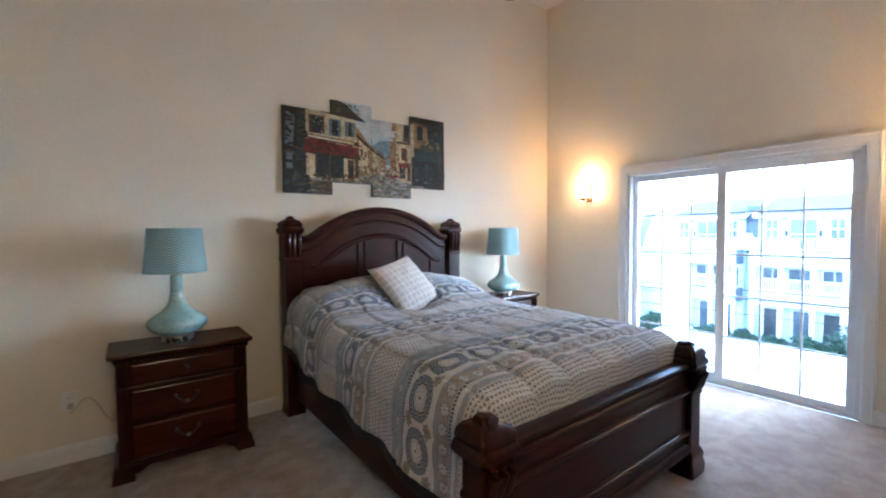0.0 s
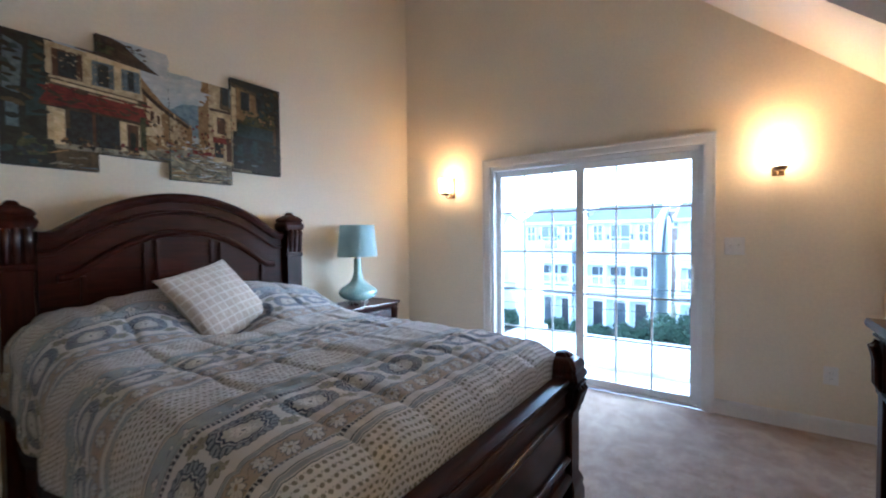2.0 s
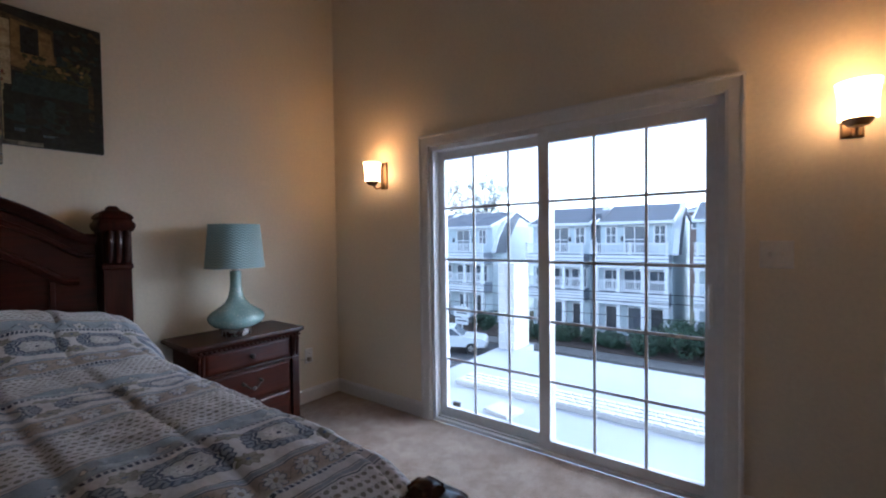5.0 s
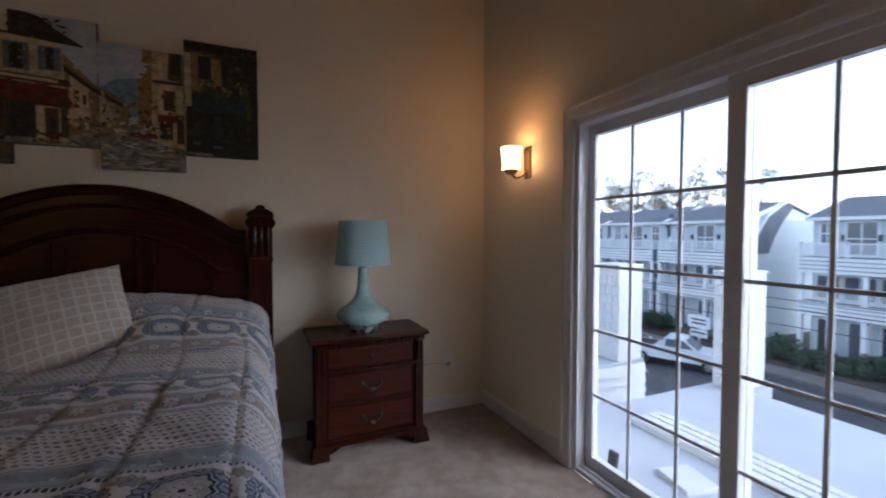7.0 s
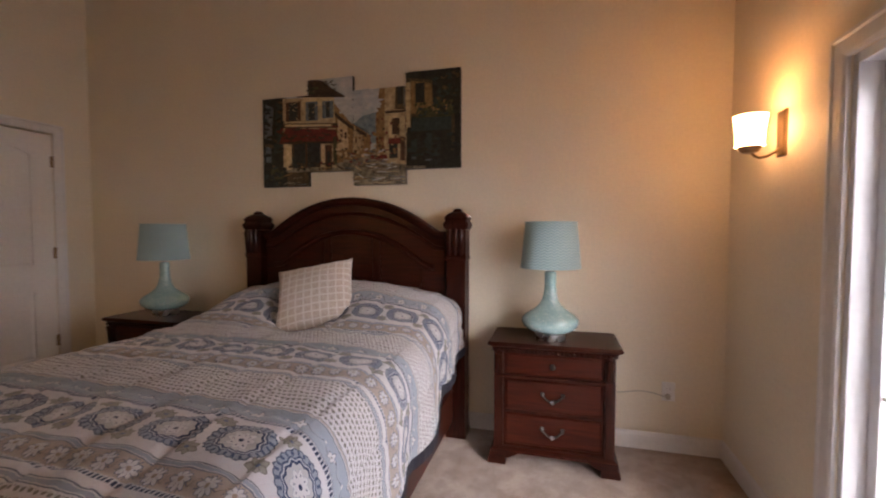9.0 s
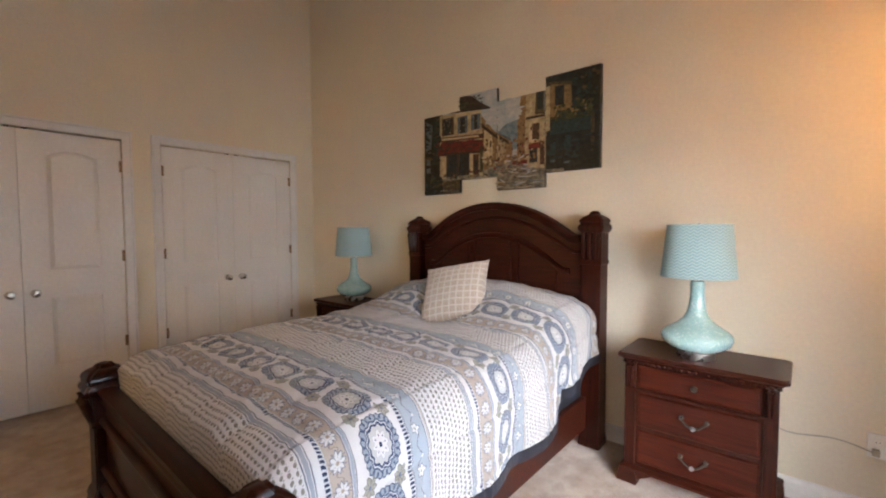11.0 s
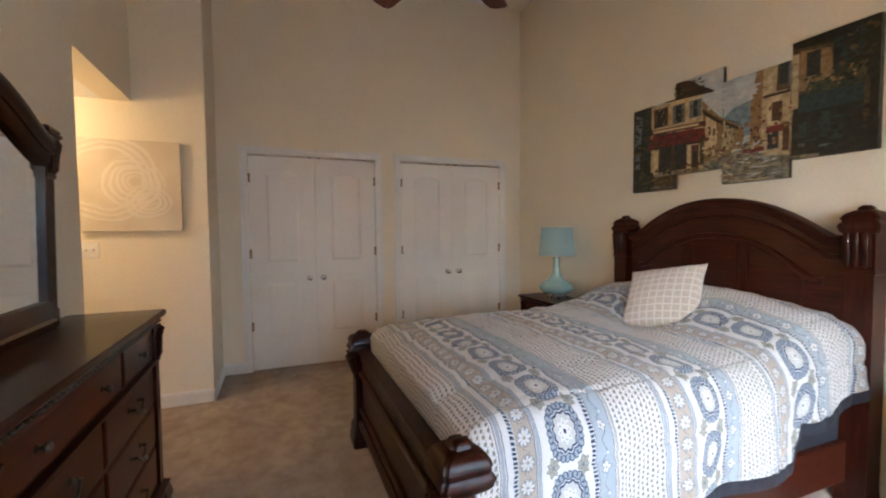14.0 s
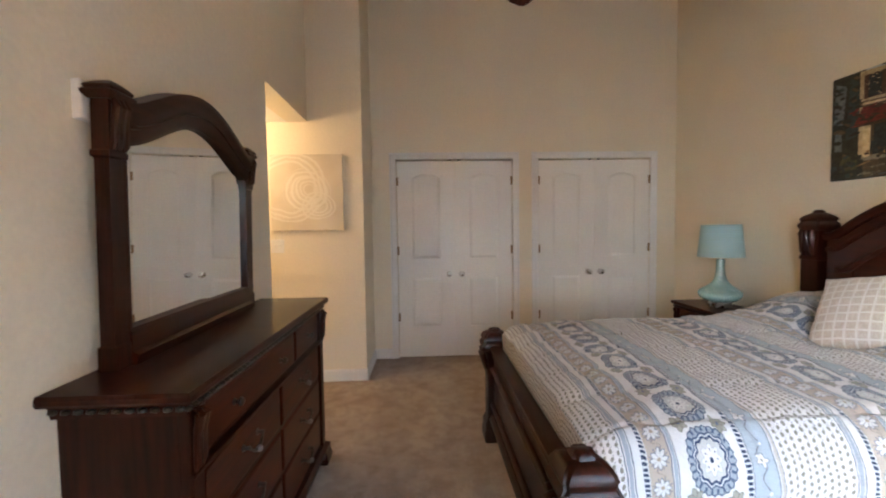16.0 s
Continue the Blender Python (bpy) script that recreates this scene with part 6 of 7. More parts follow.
def house(y0, y1, side_mat):
    ob = thing("row_house", "three-storey pale blue row house with white balconies and grey roof", "house", (32.0, y0, 0), "row houses across the street")
    W = y1 - y0
    base = GROUND_Z + 0.35
    b = bmesh.new()
    box(b, 1.5, 0, GROUND_Z - 0.02, 10.0, W, 2.28)
    part("wall", b, side_mat, ob)
    b = bmesh.new()
    # gable ends
    for y in (0.0, W - 0.2):
        tri = [(1.5, 2.28), (10.0, 2.28), (5.6, 3.44)]
        lo = [b.verts.new((x, y, z)) for x, z in tri]
        hi = [b.verts.new((x, y + 0.2, z)) for x, z in tri]
        b.faces.new(lo)
        b.faces.new(hi[::-1])
        for i in range(3):
            j = (i + 1) % 3
            b.faces.new((lo[i], lo[j], hi[j], hi[i]))
    part("gable", b, WHITESIDE, ob)
    b = bmesh.new()
    prof = [(1.1, 2.15), (5.6, 3.48), (10.4, 2.15), (10.4, 2.27), (5.6, 3.62), (1.1, 2.27)]
    lo = [b.verts.new((x, -0.15, z)) for x, z in prof]
    hi = [b.verts.new((x, W + 0.15, z)) for x, z in prof]
    b.faces.new(lo)
    b.faces.new(hi[::-1])
    for i in range(6):
        j = (i + 1) % 6
        b.faces.new((lo[i], lo[j], hi[j], hi[i]))
    part("roof", b, ROOFING, ob, "dark grey shingle roof")
    for y in (-0.2, W + 0.12):
        b = bmesh.new()
        pr = [(1.0, 2.10), (5.6, 3.46), (5.6, 3.68), (1.0, 2.33)]
        lo = [b.verts.new((x, y, z)) for x, z in pr]
        hi = [b.verts.new((x, y + 0.08, z)) for x, z in pr]
        b.faces.new(lo)
        b.faces.new(hi[::-1])
        for i in range(4):
            j = (i + 1) % 4
            b.faces.new((lo[i], lo[j], hi[j], hi[i]))
        part("rake_board", b, WHITEWOOD, ob, "white rake board")
    # dark gambrel slope along the south end with its white edge
    b = bmesh.new()
    plate(b, [(1.45, -0.05), (2.1, 1.2), (3.2, 2.4), (5.2, 3.42), (6.3, 3.28), (4.9, 2.1), (4.0, 1.0), (3.4, -0.05)], -0.28, -0.02)
    part("gambrel_slope", b, ROOFING, ob, "dark grey shingled gambrel slope")
    b = bmesh.new()
    moulding(b, [(1.4, -0.05), (2.05, 1.22), (3.15, 2.45), (5.2, 3.50)], [(0.0, -0.36), (0.16, -0.36), (0.16, 0.0), (0.0, 0.0)])
    part("gambrel_trim", b, WHITEWOOD, ob, "white curved trim")
    part("eave_board", box(bmesh.new(), 1.0, -0.1, 2.06, 1.12, W + 0.1, 2.26), WHITEWOOD, ob, "white eave board")
    part("porch_floor", box(bmesh.new(), 0, 0, GROUND_Z + 0.0, 1.5, W, base), CONCRETE, ob)
    # balconies
    for z_lo, z_hi, back in ((-3.32, -2.5, 1.5), (-0.92, 0.0, 1.5)):
        # recessed core coloured dark, as shade between the white boards
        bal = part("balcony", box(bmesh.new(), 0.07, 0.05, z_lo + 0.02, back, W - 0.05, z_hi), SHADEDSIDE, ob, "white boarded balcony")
        step = (z_hi - z_lo) / 4
        for k in range(4):
            part("fascia_board", box(bmesh.new(), -0.012 * k, 0.0, z_lo + step * k + 0.028, 0.066, W, z_lo + step * (k + 1) - 0.028, 0.008), WHITEWOOD, bal)
        part("top_rail", box(bmesh.new(), 0.02, 0.0, z_hi + 0.72, 0.12, W, z_hi + 0.8), WHITEWOOD, bal)
        part("foot_rail", box(bmesh.new(), 0.03, 0.0, z_hi + 0.08, 0.11, W, z_hi + 0.14), WHITEWOOD, bal)
        b = bmesh.new()
        k = int(W / 0.13)
        for i in range(k):
            y = (i + 0.5) * W / k
            box(b, 0.05, y - 0.022, z_hi + 0.14, 0.09, y + 0.022, z_hi + 0.72)
        tagged(part("balusters", b, WHITEWOOD, bal), kind="stuff")
    for zz0, zz1 in ((base, -3.32), (-2.5, -0.92)):
        for f in (0.03, 0.33, 0.66, 0.97):
            part("column", rect_stack(bmesh.new(), 0.14, f * W, [(0.14, 0.14, zz0), (0.14, 0.14, zz0 + 0.15), (0.11, 0.11, zz0 + 0.17), (0.11, 0.11, zz1 - 0.12), (0.14, 0.14, zz1 - 0.1), (0.14, 0.14, zz1)]), WHITEWOOD, ob, "white square column")
    for f in (0.03, 0.5, 0.97):
        part("rail_post", box(bmesh.new(), 0.02, f * W - 0.07, 0.0, 0.16, f * W + 0.07, 0.86), WHITEWOOD, ob)

    def opening(yc, z0, z1, w, glass, bars):
        win = part("window", box(bmesh.new(), 1.44, yc - w / 2 - 0.1, z0 - 0.1, 1.498, yc + w / 2 + 0.1, z1 + 0.12), WHITEWOOD, ob, "white framed window")
        part("window_glass", box(bmesh.new(), 1.425, yc - w / 2, z0, 1.438, yc + w / 2, z1), glass, win, "dark glass")
        if bars:
            part("glazing_bar", box(bmesh.new(), 1.41, yc - w / 2, (z0 + z1) / 2 - 0.03, 1.424, yc + w / 2, (z0 + z1) / 2 + 0.03), WHITEWOOD, win)
            part("glazing_bar", box(bmesh.new(), 1.409, yc - 0.03, z0, 1.423, yc + 0.03, z1), WHITEWOOD, win)

    for f, w in ((0.16, 0.6), (0.5, 1.25), (0.84, 0.6)):
        opening(f * W, 0.15 if w > 1 else 0.75, 1.9, w, DARKGLASS, True)
    for f, w in ((0.18, 1.0), (0.5, 1.3), (0.82, 1.0)):
        opening(f * W, -2.4, -1.15, w, DARKGLASS, True)
    for f, w in ((0.2, 0.7), (0.5, 0.8), (0.83, 0.75)):
        opening(f * W, base + 0.02, -3.7, w, DOORDARK if f != 0.5 else DARKGLASS, False)
    for f in (0.33, 0.68):
        lb = part("porch_lamp", box(bmesh.new(), 1.36, f * W - 0.07, 0.9, 1.5, f * W + 0.07, 1.25, 0.02), DOORDARK, ob, "dark wall lantern")
    return ob


for y0, y1, sm in ((1.63, 6.2, BLUESIDE), (6.95, 11.4, BLUESIDE), (15.1, 20.9, BLUESIDE), (21.3, 27.2, BLUESIDE), (27.6, 33.0, BLUESIDE), (-6.0, 0.3, BLUESIDE)):
    house(y0, y1, sm)
for y in (6.2, 20.9, 27.2):
    b = bmesh.new()
    pr = [(1.5, -0.2), (1.5, 2.9), (5.5, 3.5), (9.5, 2.9), (9.5, -0.2)]
    w = 0.75 if y == 6.2 else 0.4
    lo = [b.verts.new((32.3 + x, y, z)) for x, z in pr]
    hi = [b.verts.new((32.3 + x, y + w, z)) for x, z in pr]
    b.faces.new(lo)
    b.faces.new(hi[::-1])
    for i in range(5):
        j = (i + 1) % 5
        b.faces.new((lo[i], lo[j], hi[j], hi[i]))
    structure("link_roof", b, ROOFING, "dark grey shingled wall between the houses")
    structure("wall_link", box(bmesh.new(), 33.8, y + 0.003, GROUND_Z - 0.02, 41.0, y + w - 0.003, -0.205), BLUESIDE, "pale blue wall between the houses")

WOODSTEP = surface("weathered_wood", (0.14, 0.11, 0.08), (0.22, 0.18, 0.13), 2.0, 0.85, 20, 0.3, stretch=(1, 0.15, 1))
for y in (3.9, 9.3, 17.8, 24.2):
    st = thing("porch_steps", "weathered wooden steps up to the porch", "steps", (31.95, y, GROUND_Z + 0.2), "porch steps")
    for k in range(3):
        part("tread", box(bmesh.new(), -0.9 + 0.3 * k, -0.75, 0.0, -0.6 + 0.3 * k, 0.75, 0.05 + 0.05 * (k + 1), 0.01), WOODSTEP, st)

CARWHITE = surface("truck_paint", (0.66, 0.69, 0.73), (0.72, 0.75, 0.78), 2.0, 0.22, 30, 0.0)
RUBBER = surface("rubber", (0.018, 0.018, 0.018), (0.03, 0.03, 0.03), 10, 0.8, 60, 0.1)


def truck():
    """Pickup: forward is +x in local metres."""
    ob = thing("pickup_truck", "white single-cab pickup truck parked at the street", "truck", (24.6, 13.3, GROUND_Z), "", -64)

    def side(outline, half, mat, name, label="", inset=0.0):
        b = bmesh.new()
        plate(b, outline, -half, half)
        bmesh.ops.bevel(b, geom=b.edges[:], offset=0.03, segments=2, affect="EDGES")
        return part(name, b, mat, ob, label, True)

    side([(-2.6, 0.45), (2.35, 0.42), (2.5, 0.55), (2.48, 0.85), (2.3, 0.97), (1.05, 1.06), (-0.62, 1.08), (-2.6, 1.06)], 0.88, CARWHITE, "body", "white painted body")
    side([(-0.62, 1.06), (1.08, 1.04), (0.42, 1.58), (0.2, 1.64), (-0.45, 1.64), (-0.58, 1.56)], 0.74, CARWHITE, "cab")
    for s in (-1, 1):
        b = bmesh.new()
        plate(b, [(-0.5, 1.12), (0.9, 1.12), (0.38, 1.53), (-0.46, 1.55)], s * 0.742, s * 0.752)
        part("side_window", b, DARKGLASS, ob, "dark side window")
    b = bmesh.new()
    vs = [b.verts.new(q) for q in ((1.06, -0.66, 1.09), (1.06, 0.66, 1.09), (0.47, 0.62, 1.575), (0.47, -0.62, 1.575))]
    b.faces.new(vs)
    bmesh.ops.translate(b, verts=b.verts, vec=(0.035, 0, 0.012))
    part("windscreen", b, DARKGLASS, ob, "dark windscreen")
    part("bed_floor", box(bmesh.new(), -2.5, -0.74, 1.062, -0.7, 0.74, 1.075), RUBBER, ob, "dark load bed")
    for x in (-1.65, 1.6):
        for s in (-1, 1):
            w = bmesh.new()
            lathe(w, [(0.2, -0.11), (0.33, -0.11), (0.35, -0.08), (0.35, 0.08), (0.33, 0.11), (0.2, 0.11)], 24)
            bmesh.ops.transform(w, matrix=pose(x, s * 0.8, 0.35, 90, 0, 0), verts=w.verts)
            wh = part("wheel", w, RUBBER, ob, "black tyre", True)
            r = lathe(bmesh.new(), [(0.05, -0.02), (0.2, -0.02), (0.2, 0.02), (0.05, 0.03)], 18)
            bmesh.ops.transform(r, matrix=pose(x, s * 0.895, 0.35, 90, 0, 0), verts=r.verts)
            part("rim", r, NICKEL, wh, "grey steel rim")
    part("bumper", box(bmesh.new(), 2.42, -0.86, 0.42, 2.58, 0.86, 0.6, 0.03), NICKEL, ob)
    for s in (-1, 1):
        part("headlight", box(bmesh.new(), 2.44, s * 0.66 - 0.15, 0.66, 2.515, s * 0.66 + 0.15, 0.82, 0.01), PLASTIC, ob, "clear headlight")
    return ob


truck()


def sedan(x, y, turn, paint, label):
    """A parked saloon: forward is +x in local metres."""
    ob = thing("car", label, "car", (x, y, GROUND_Z), "parked cars", turn)
    b = plate(bmesh.new(), [(-2.25, 0.38), (2.15, 0.36), (2.3, 0.5), (2.26, 0.72), (1.95, 0.84), (0.95, 0.93), (-1.45, 0.96), (-2.2, 0.92), (-2.32, 0.62)], -0.86, 0.86)
    bmesh.ops.bevel(b, geom=b.edges[:], offset=0.05, segments=2, affect="EDGES")
    part("body", b, paint, ob, "", True)
    b = plate(bmesh.new(), [(-1.55, 0.95), (1.0, 0.92), (0.30, 1.36), (0.0, 1.41), (-0.75, 1.41), (-1.1, 1.34)], -0.68, 0.68)
    bmesh.ops.bevel(b, geom=b.edges[:], offset=0.04, segments=2, affect="EDGES")
    part("cabin", b, paint, ob, "", True)
    for s in (-1, 1):
        part("side_window", plate(bmesh.new(), [(-1.3, 0.98), (0.78, 0.97), (0.26, 1.32), (-0.95, 1.33)], s * 0.682, s * 0.692), DARKGLASS, ob, "dark side window")
        part("headlight", box(bmesh.new(), 2.2, s * 0.62 - 0.16, 0.6, 2.29, s * 0.62 + 0.16, 0.73, 0.02), PLASTIC, ob, "clear headlight")
    b = bmesh.new()
    for f in (((0.99, 0.95), (0.33, 1.37)), ((-1.55, 0.98), (-1.12, 1.36))):
        out = 0.03 if f[0][0] > 0 else -0.03
        b.faces.new([b.verts.new(q) for q in ((f[0][0] + out, -0.6, f[0][1]), (f[0][0] + out, 0.6, f[0][1]), (f[1][0] + out, 0.56, f[1][1]), (f[1][0] + out, -0.56, f[1][1]))])
    part("windscreens", b, DARKGLASS, ob, "dark sloping glass")
    for wx in (-1.35, 1.4):
        for s in (-1, 1):
            w = lathe(bmesh.new(), [(0.18, -0.1), (0.30, -0.1), (0.315, -0.07), (0.315, 0.07), (0.30, 0.1), (0.18, 0.1)], 20)
            bmesh.ops.transform(w, matrix=pose(wx, s * 0.79, 0.315, 90, 0, 0), verts=w.verts)
            wh = part("wheel", w, RUBBER, ob, "black tyre", True)
            r = lathe(bmesh.new(), [(0.04, -0.02), (0.19, -0.02), (0.19, 0.02), (0.04, 0.03)], 16)
            bmesh.ops.transform(r, matrix=pose(wx, s * 0.885, 0.315, 90, 0, 0), verts=r.verts)
            part("rim", r, NICKEL, wh, "grey steel rim")
    return ob


CARDARK = surface("dark_car_paint", (0.03, 0.033, 0.04), (0.045, 0.05, 0.058), 2.0, 0.2, 30, 0.0)
CARGREY = surface("grey_car_paint", (0.12, 0.125, 0.135), (0.16, 0.165, 0.175), 2.0, 0.2, 30, 0.0)
CARRED = surface("red_car_paint", (0.20, 0.02, 0.02), (0.28, 0.03, 0.028), 2.0, 0.2, 30, 0.0)
sedan(24.6, 24.3, -64, CARDARK, "dark saloon car parked at the street")
sedan(24.6, 18.2, -64, CARGREY, "dark grey saloon car parked at the street")
sedan(26.2, -3.1, -86, CARRED, "red saloon car parked by the kerb")

board = thing("yard_sign", "white two-panel sign board on a post", "sign", (29.6, 15.6, GROUND_Z + 0.2))
part("post", box(bmesh.new(), -0.05, -0.05, 0, 0.05, 0.05, 1.9), WHITEWOOD, board)
part("panel", box(bmesh.new(), -0.09, -0.75, 0.95, -0.052, 0.75, 1.75, 0.01), WHITEWOOD, board)
part("panel", box(bmesh.new(), -0.09, -0.6, 0.35, -0.052, 0.6, 0.85, 0.01), WHITEWOOD, board)
for z in (1.5, 1.25, 0.65):
    part("lettering_bar", box(bmesh.new(), -0.096, -0.5, z - 0.05, -0.091, 0.5, z + 0.05), DOORDARK, board)


# ---- plants ----
def leaf_material(name, a, b):
    m, nt, p = nodes_of(name)
    g = nt.nodes.new("ShaderNodeNewGeometry")
    c = ramp(nt, g.outputs["Random Per Island"], [(0.0, a), (1.0, b)])
    nt.links.new(c, p.inputs["Base Color"])
    p.inputs["Roughness"].default_value = 0.6
    return m


LEAF_DARK = leaf_material("shrub_leaf", (0.02, 0.045, 0.025), (0.06, 0.10, 0.055))
LEAF_FALL = leaf_material("autumn_leaf", (0.10, 0.085, 0.035), (0.22, 0.14, 0.07))
LEAF_PINE = leaf_material("evergreen_leaf", (0.03, 0.05, 0.03), (0.07, 0.09, 0.05))
BARK = surface("bark", (0.06, 0.05, 0.042), (0.12, 0.10, 0.085), 4.0, 0.9, 30, 0.4)


def leaves(rng, places, size, count, spread):
    """A crown of small folded leaf quads strewn round places."""
    verts, faces = [], []
    for c, r in places:
        for _ in range(count):
            d = Vector((rng.gauss(0, 1), rng.gauss(0, 1), rng.gauss(0, 1))).normalized()
            p = Vector(c) + d * r * (0.55 + 0.45 * rng.random()) * spread
            a = Vector((rng.uniform(-1, 1), rng.uniform(-1, 1), rng.uniform(-1, 1))).normalized()
            e = a.orthogonal().normalized()
            s = size * rng.uniform(0.6, 1.3)
            k = len(verts)
            verts += [p - a * s, p + e * s * 0.5, p + a * s, p - e * s * 0.5]
            faces.append((k, k + 1, k + 2, k + 3))
    return verts, faces


def crown_part(name, verts, faces, mat, parent):
    me = bpy.data.meshes.new(name)
    me.from_pydata(verts, [], faces)
    me.materials.append(mat)
    ob = new(name, me)
    ob.parent = parent
    return tagged(ob, kind="stuff")


def bush(x, y, r, h, seed):
    rng = random.Random(seed)
    ob = thing("shrub", "dense dark green shrub in the mulch bed", "shrub", (x, y, GROUND_Z + 0.2), "shrubs before the houses")
    b = bmesh.new()
    for k in range(6):
        a = rng.uniform(0, 6.28)
        tube(b, [(0, 0, 0), (0.3 * r * math.cos(a), 0.3 * r * math.sin(a), 0.4 * h), (0.6 * r * math.cos(a), 0.6 * r * math.sin(a), 0.75 * h)], [0.05, 0.035, 0.015], 6)
    part("stems", b, BARK, ob)
    places = []
    for k in range(14):
        a, q = rng.uniform(0, 6.28), rng.random() ** 0.5
        zz = h * rng.uniform(0.25, 0.85) * (1 - 0.35 * q)
        places.append(((r * 0.7 * q * math.cos(a), r * 0.7 * q * math.sin(a), zz), r * rng.uniform(0.3, 0.48)))
    crown_part("crown", *leaves(rng, places, 0.10, 150, 1.0), LEAF_DARK, ob)


for i, (x, y, r, h) in enumerate(((30.5, 0.9, 1.7, 2.4), (30.6, -1.6, 1.2, 1.6), (30.7, 6.0, 0.8, 1.1), (30.6, 7.6, 0.9, 1.3), (30.9, 3.0, 0.5, 0.7), (30.4, 11.3, 1.1, 1.5), (30.8, 14.2, 1.1, 1.5), (30.6, 19.6, 1.3, 1.6), (30.7, 22.5, 1.0, 1.4), (30.4, 26.3, 1.3, 1.8), (24.5, 31.5, 2.2, 4.2), (29.8, 34.0, 2.0, 3.6), (30.3, 4.7, 0.9, 1.0), (30.3, 8.8, 1.0, 1.2), (30.2, 10.0, 0.8, 1.0), (30.2, 2.6, 1.2, 1.7), (30.4, -0.6, 1.6, 2.3))):
    bush(x, y, r, h, 40 + i)


def tree(x, y, height, spread, seed, mat, leaf, count, bare, label):
    rng = random.Random(seed)
    ob = thing("tree", label, "tree", (x, y, GROUND_Z - 0.05), "trees behind the houses")
    b = bmesh.new()
    tube(b, [(0, 0, 0), (0.1, 0.05, height * 0.25), (0.0, 0.15, height * 0.5), (0.2, 0.1, height * 0.78)], [0.34, 0.27, 0.2, 0.07], 8)
    part("trunk", b, BARK, ob)
    b = bmesh.new()
    places = []
    for k in range(22):
        z0 = height * rng.uniform(0.32, 0.72)
        a = rng.uniform(0, 6.28)
        reach = spread * rng.uniform(0.5, 1.0) * (1.15 - 0.5 * z0 / height)
        e = Vector((reach * math.cos(a), reach * math.sin(a), z0 + rng.uniform(0.12, 0.3) * height))
        mid = Vector((0.5 * e.x, 0.5 * e.y, z0 + 0.35 * (e.z - z0)))
        tube(b, [(0.05, 0.1, z0), mid, e], [0.11, 0.06, 0.02], 5)
        for _ in range(4):
            t = mid.lerp(e, rng.random()) + Vector((rng.gauss(0, 0.6), rng.gauss(0, 0.6), rng.uniform(0.1, 1.2)))
            tube(b, [mid.lerp(e, rng.random()), t], [0.03, 0.01], 4)
            if rng.random() > bare:
                places.append((tuple(t), rng.uniform(0.5, 1.1)))
        places.append((tuple(e), rng.uniform(0.5, 1.0)))
    part("limbs", b, BARK, ob)
    crown_part("crown", *leaves(rng, places, leaf, count, 1.0), mat, ob)


tree(48.5, 37.5, 16.5, 6.5, 1, LEAF_FALL, 0.15, 80, 0.2, "tall thinly leaved autumn tree behind the houses")
tree(39.0, 41.0, 14.0, 5.5, 2, LEAF_FALL, 0.16, 170, 0.05, "broad brown autumn tree beside the houses")
tree(50.0, 33.0, 16.0, 5.0, 3, LEAF_FALL, 0.14, 46, 0.35, "tall thinly leaved autumn tree behind the houses")
tree(58.5, 30.5, 16.0, 3.6, 4, LEAF_PINE, 0.16, 60, 0.1, "dark evergreen tree behind the houses")
tree(44.0, 47.0, 13.5, 6.0, 5, LEAF_PINE, 0.16, 90, 0.1, "dark evergreen tree behind the houses")
TAN = surface("tan_masonry", (0.42, 0.34, 0.25), (0.50, 0.42, 0.32), 0.3, 0.85, 4, 0.2)
tower = thing("distant_building", "distant plain tan masonry building above the trees", "building", (78, 95, GROUND_Z - 0.05))
part("wall", box(bmesh.new(), -5, -5, 0, 5, 5, 20.5), TAN, tower)
part("parapet", box(bmesh.new(), -5.2, -5.2, 20.5, 5.2, 5.2, 21.2), TAN, tower)

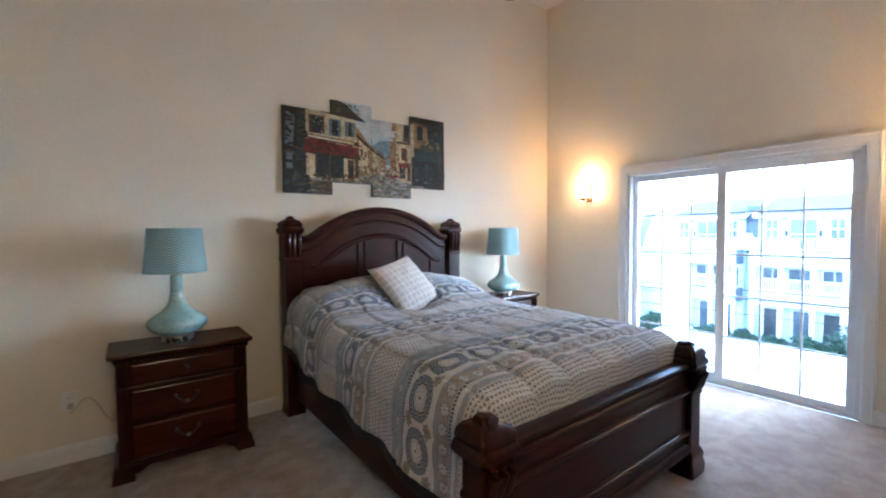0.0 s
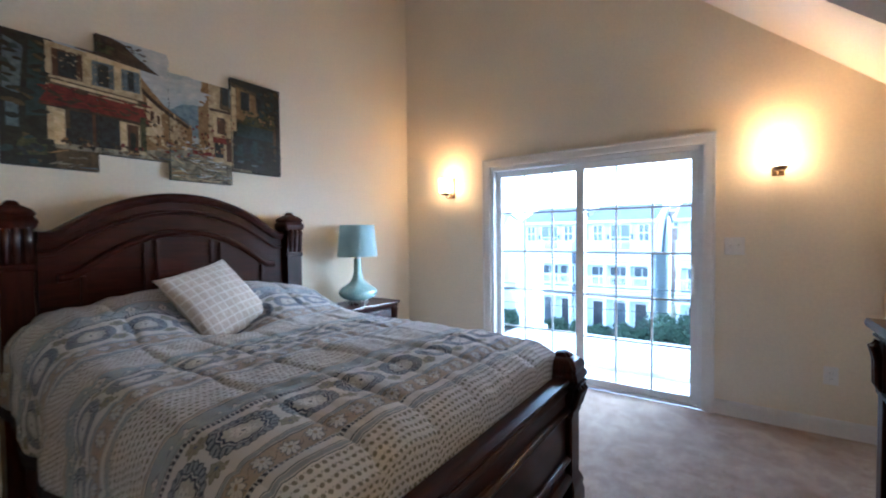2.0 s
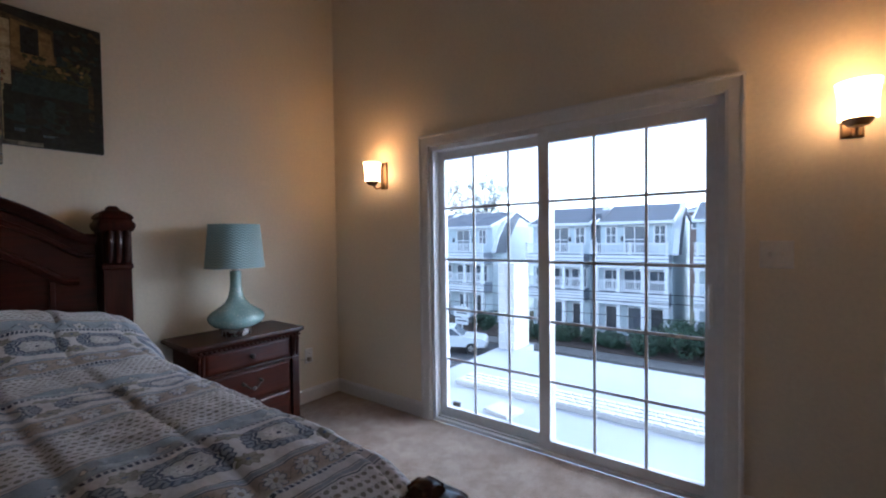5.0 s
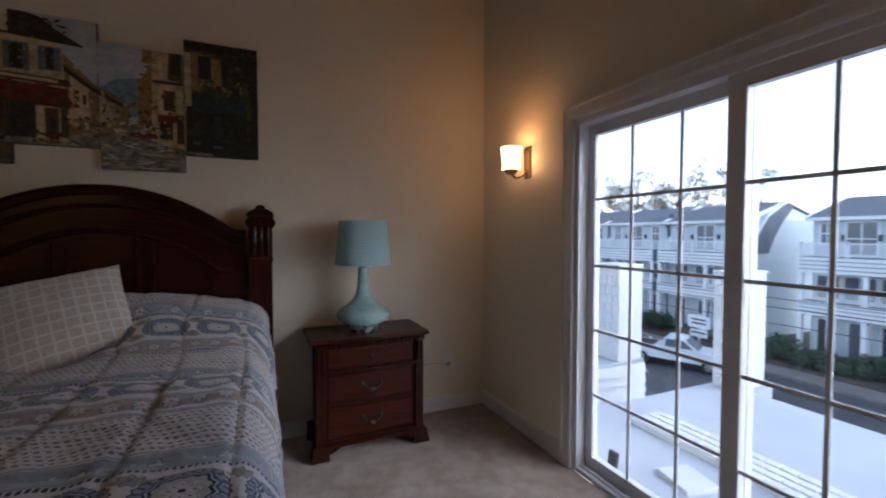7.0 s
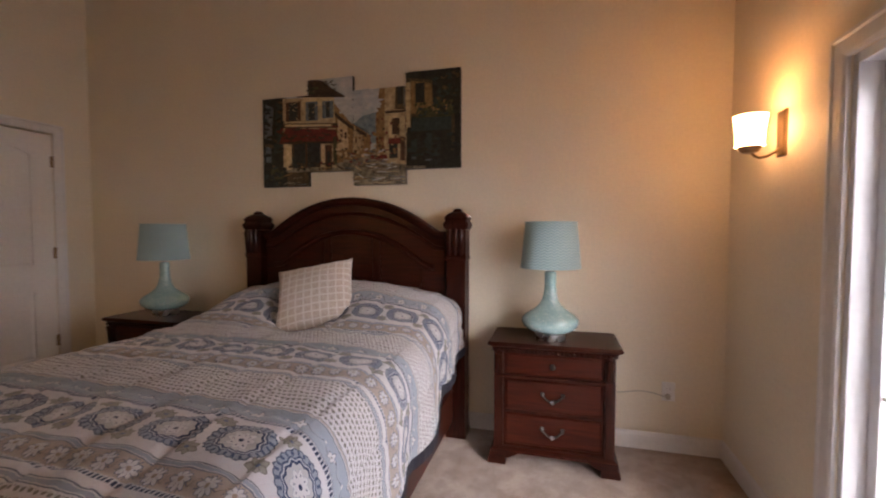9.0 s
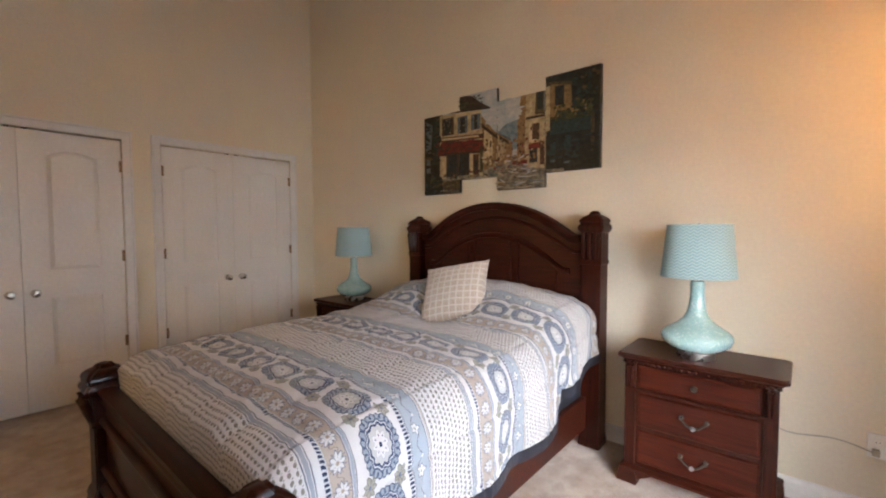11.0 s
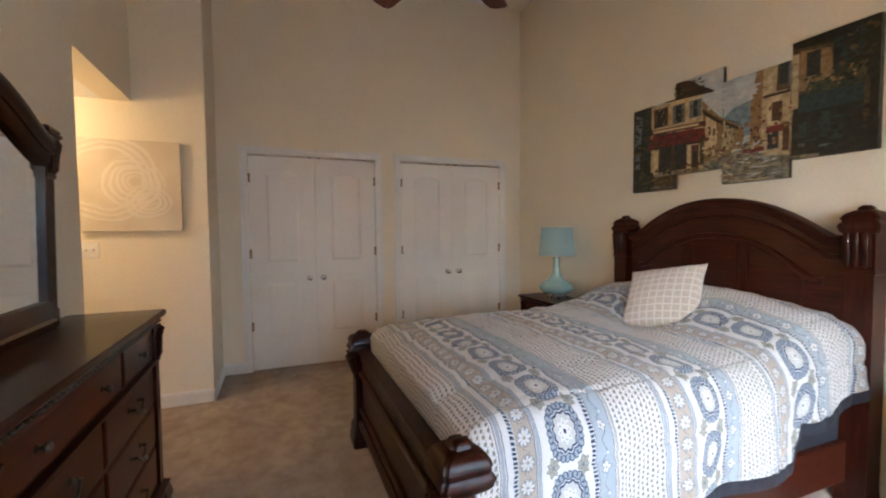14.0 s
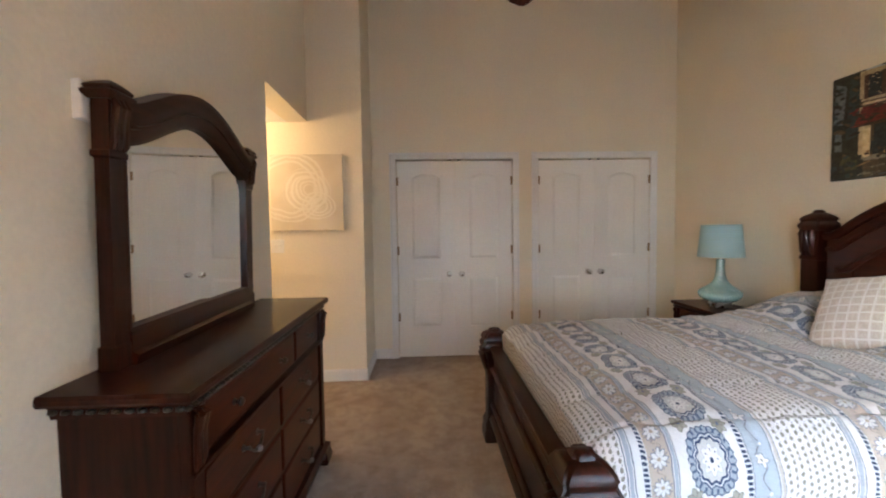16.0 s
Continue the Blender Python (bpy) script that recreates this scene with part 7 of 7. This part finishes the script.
BRICKRED = surface("red_brown_siding", (0.18, 0.125, 0.105), (0.25, 0.185, 0.155), 0.5, 0.8, 6, 0.2)
inn = thing("far_building", "red-brown far building with white eaves behind the houses", "building", (60, 0, GROUND_Z - 0.05))
part("wall", box(bmesh.new(), 0, -6, 0, 10, 3.9, 10.0), BRICKRED, inn)
part("eave", box(bmesh.new(), -0.5, -6.4, 10.0, 10.4, 4.3, 10.25), WHITEWOOD, inn, "white eave board")
part("roof", rect_stack(bmesh.new(), 5.0, -1.05, [(5.3, 5.3, 10.26), (1.5, 2.0, 11.6)]), ROOFING, inn, "dark grey hipped roof")
for wy in (2.9, 0.6, -1.7):
    win = part("window", box(bmesh.new(), -0.06, wy - 0.6, 8.0, -0.002, wy + 0.6, 9.6), WHITEWOOD, inn, "white framed window")
    part("window_glass", box(bmesh.new(), -0.075, wy - 0.48, 8.12, -0.062, wy + 0.48, 9.48), DARKGLASS, win, "dark glass")
cottage = thing("far_cottage", "small white gabled house beyond the trees", "house", (48, 51.5, GROUND_Z - 0.05))
part("wall", box(bmesh.new(), 0, -2.8, 0, 7, 2.8, 3.4), WHITESIDE, cottage)
part("gable", plate(bmesh.new(), [(-2.8, 3.4), (2.8, 3.4), (0, 5.3)], 0, 0.2), WHITESIDE, cottage)
cottage.children[1].matrix_basis = pose(0.2, 0, 0, 0, 0, 90)
b = bmesh.new()
for sgn in (-1, 1):
    vs = [b.verts.new((x, sgn * y, z)) for x in (-0.3, 7.3) for y, z in ((3.2, 3.15), (0.0, 5.32), (0.0, 5.5), (3.2, 3.33))]
    for f in ((0, 1, 2, 3), (7, 6, 5, 4), (0, 4, 5, 1), (2, 6, 7, 3), (0, 3, 7, 4), (1, 5, 6, 2)):
        b.faces.new([vs[q] for q in f])
part("roof", b, ROOFING, cottage, "dark grey shingle roof")
part("window", box(bmesh.new(), -0.05, -0.5, 1.4, -0.002, 0.5, 2.7), DARKGLASS, cottage, "dark window")

POLE = surface("weathered_pole", (0.10, 0.085, 0.07), (0.17, 0.145, 0.12), 2, 0.9, 20, 0.3, stretch=(1, 1, 0.1))
for y in (-30.0, 62.0):
    o = part("utility_pole", lathe(bmesh.new(), [(0.16, 0), (0.11, 5.6)], 10), POLE)
    o.location = (26.9, y, GROUND_Z + 0.0)
    tagged(o, "weathered wooden utility pole by the street", "pole", "utility poles")
for z, dx in ((4.7, 0.0), (5.15, 0.1), (3.9, -0.1)):
    b = bmesh.new()
    tube(b, [(26.9 + dx, -30 + 92 * i / 16, GROUND_Z + z - 1.1 * (1 - (2 * i / 16 - 1) ** 2)) for i in range(17)], 0.018, 5)
    tagged(part("utility_cable", b, RUBBER), "thin black utility cable along the street", "cable", "utility cables")
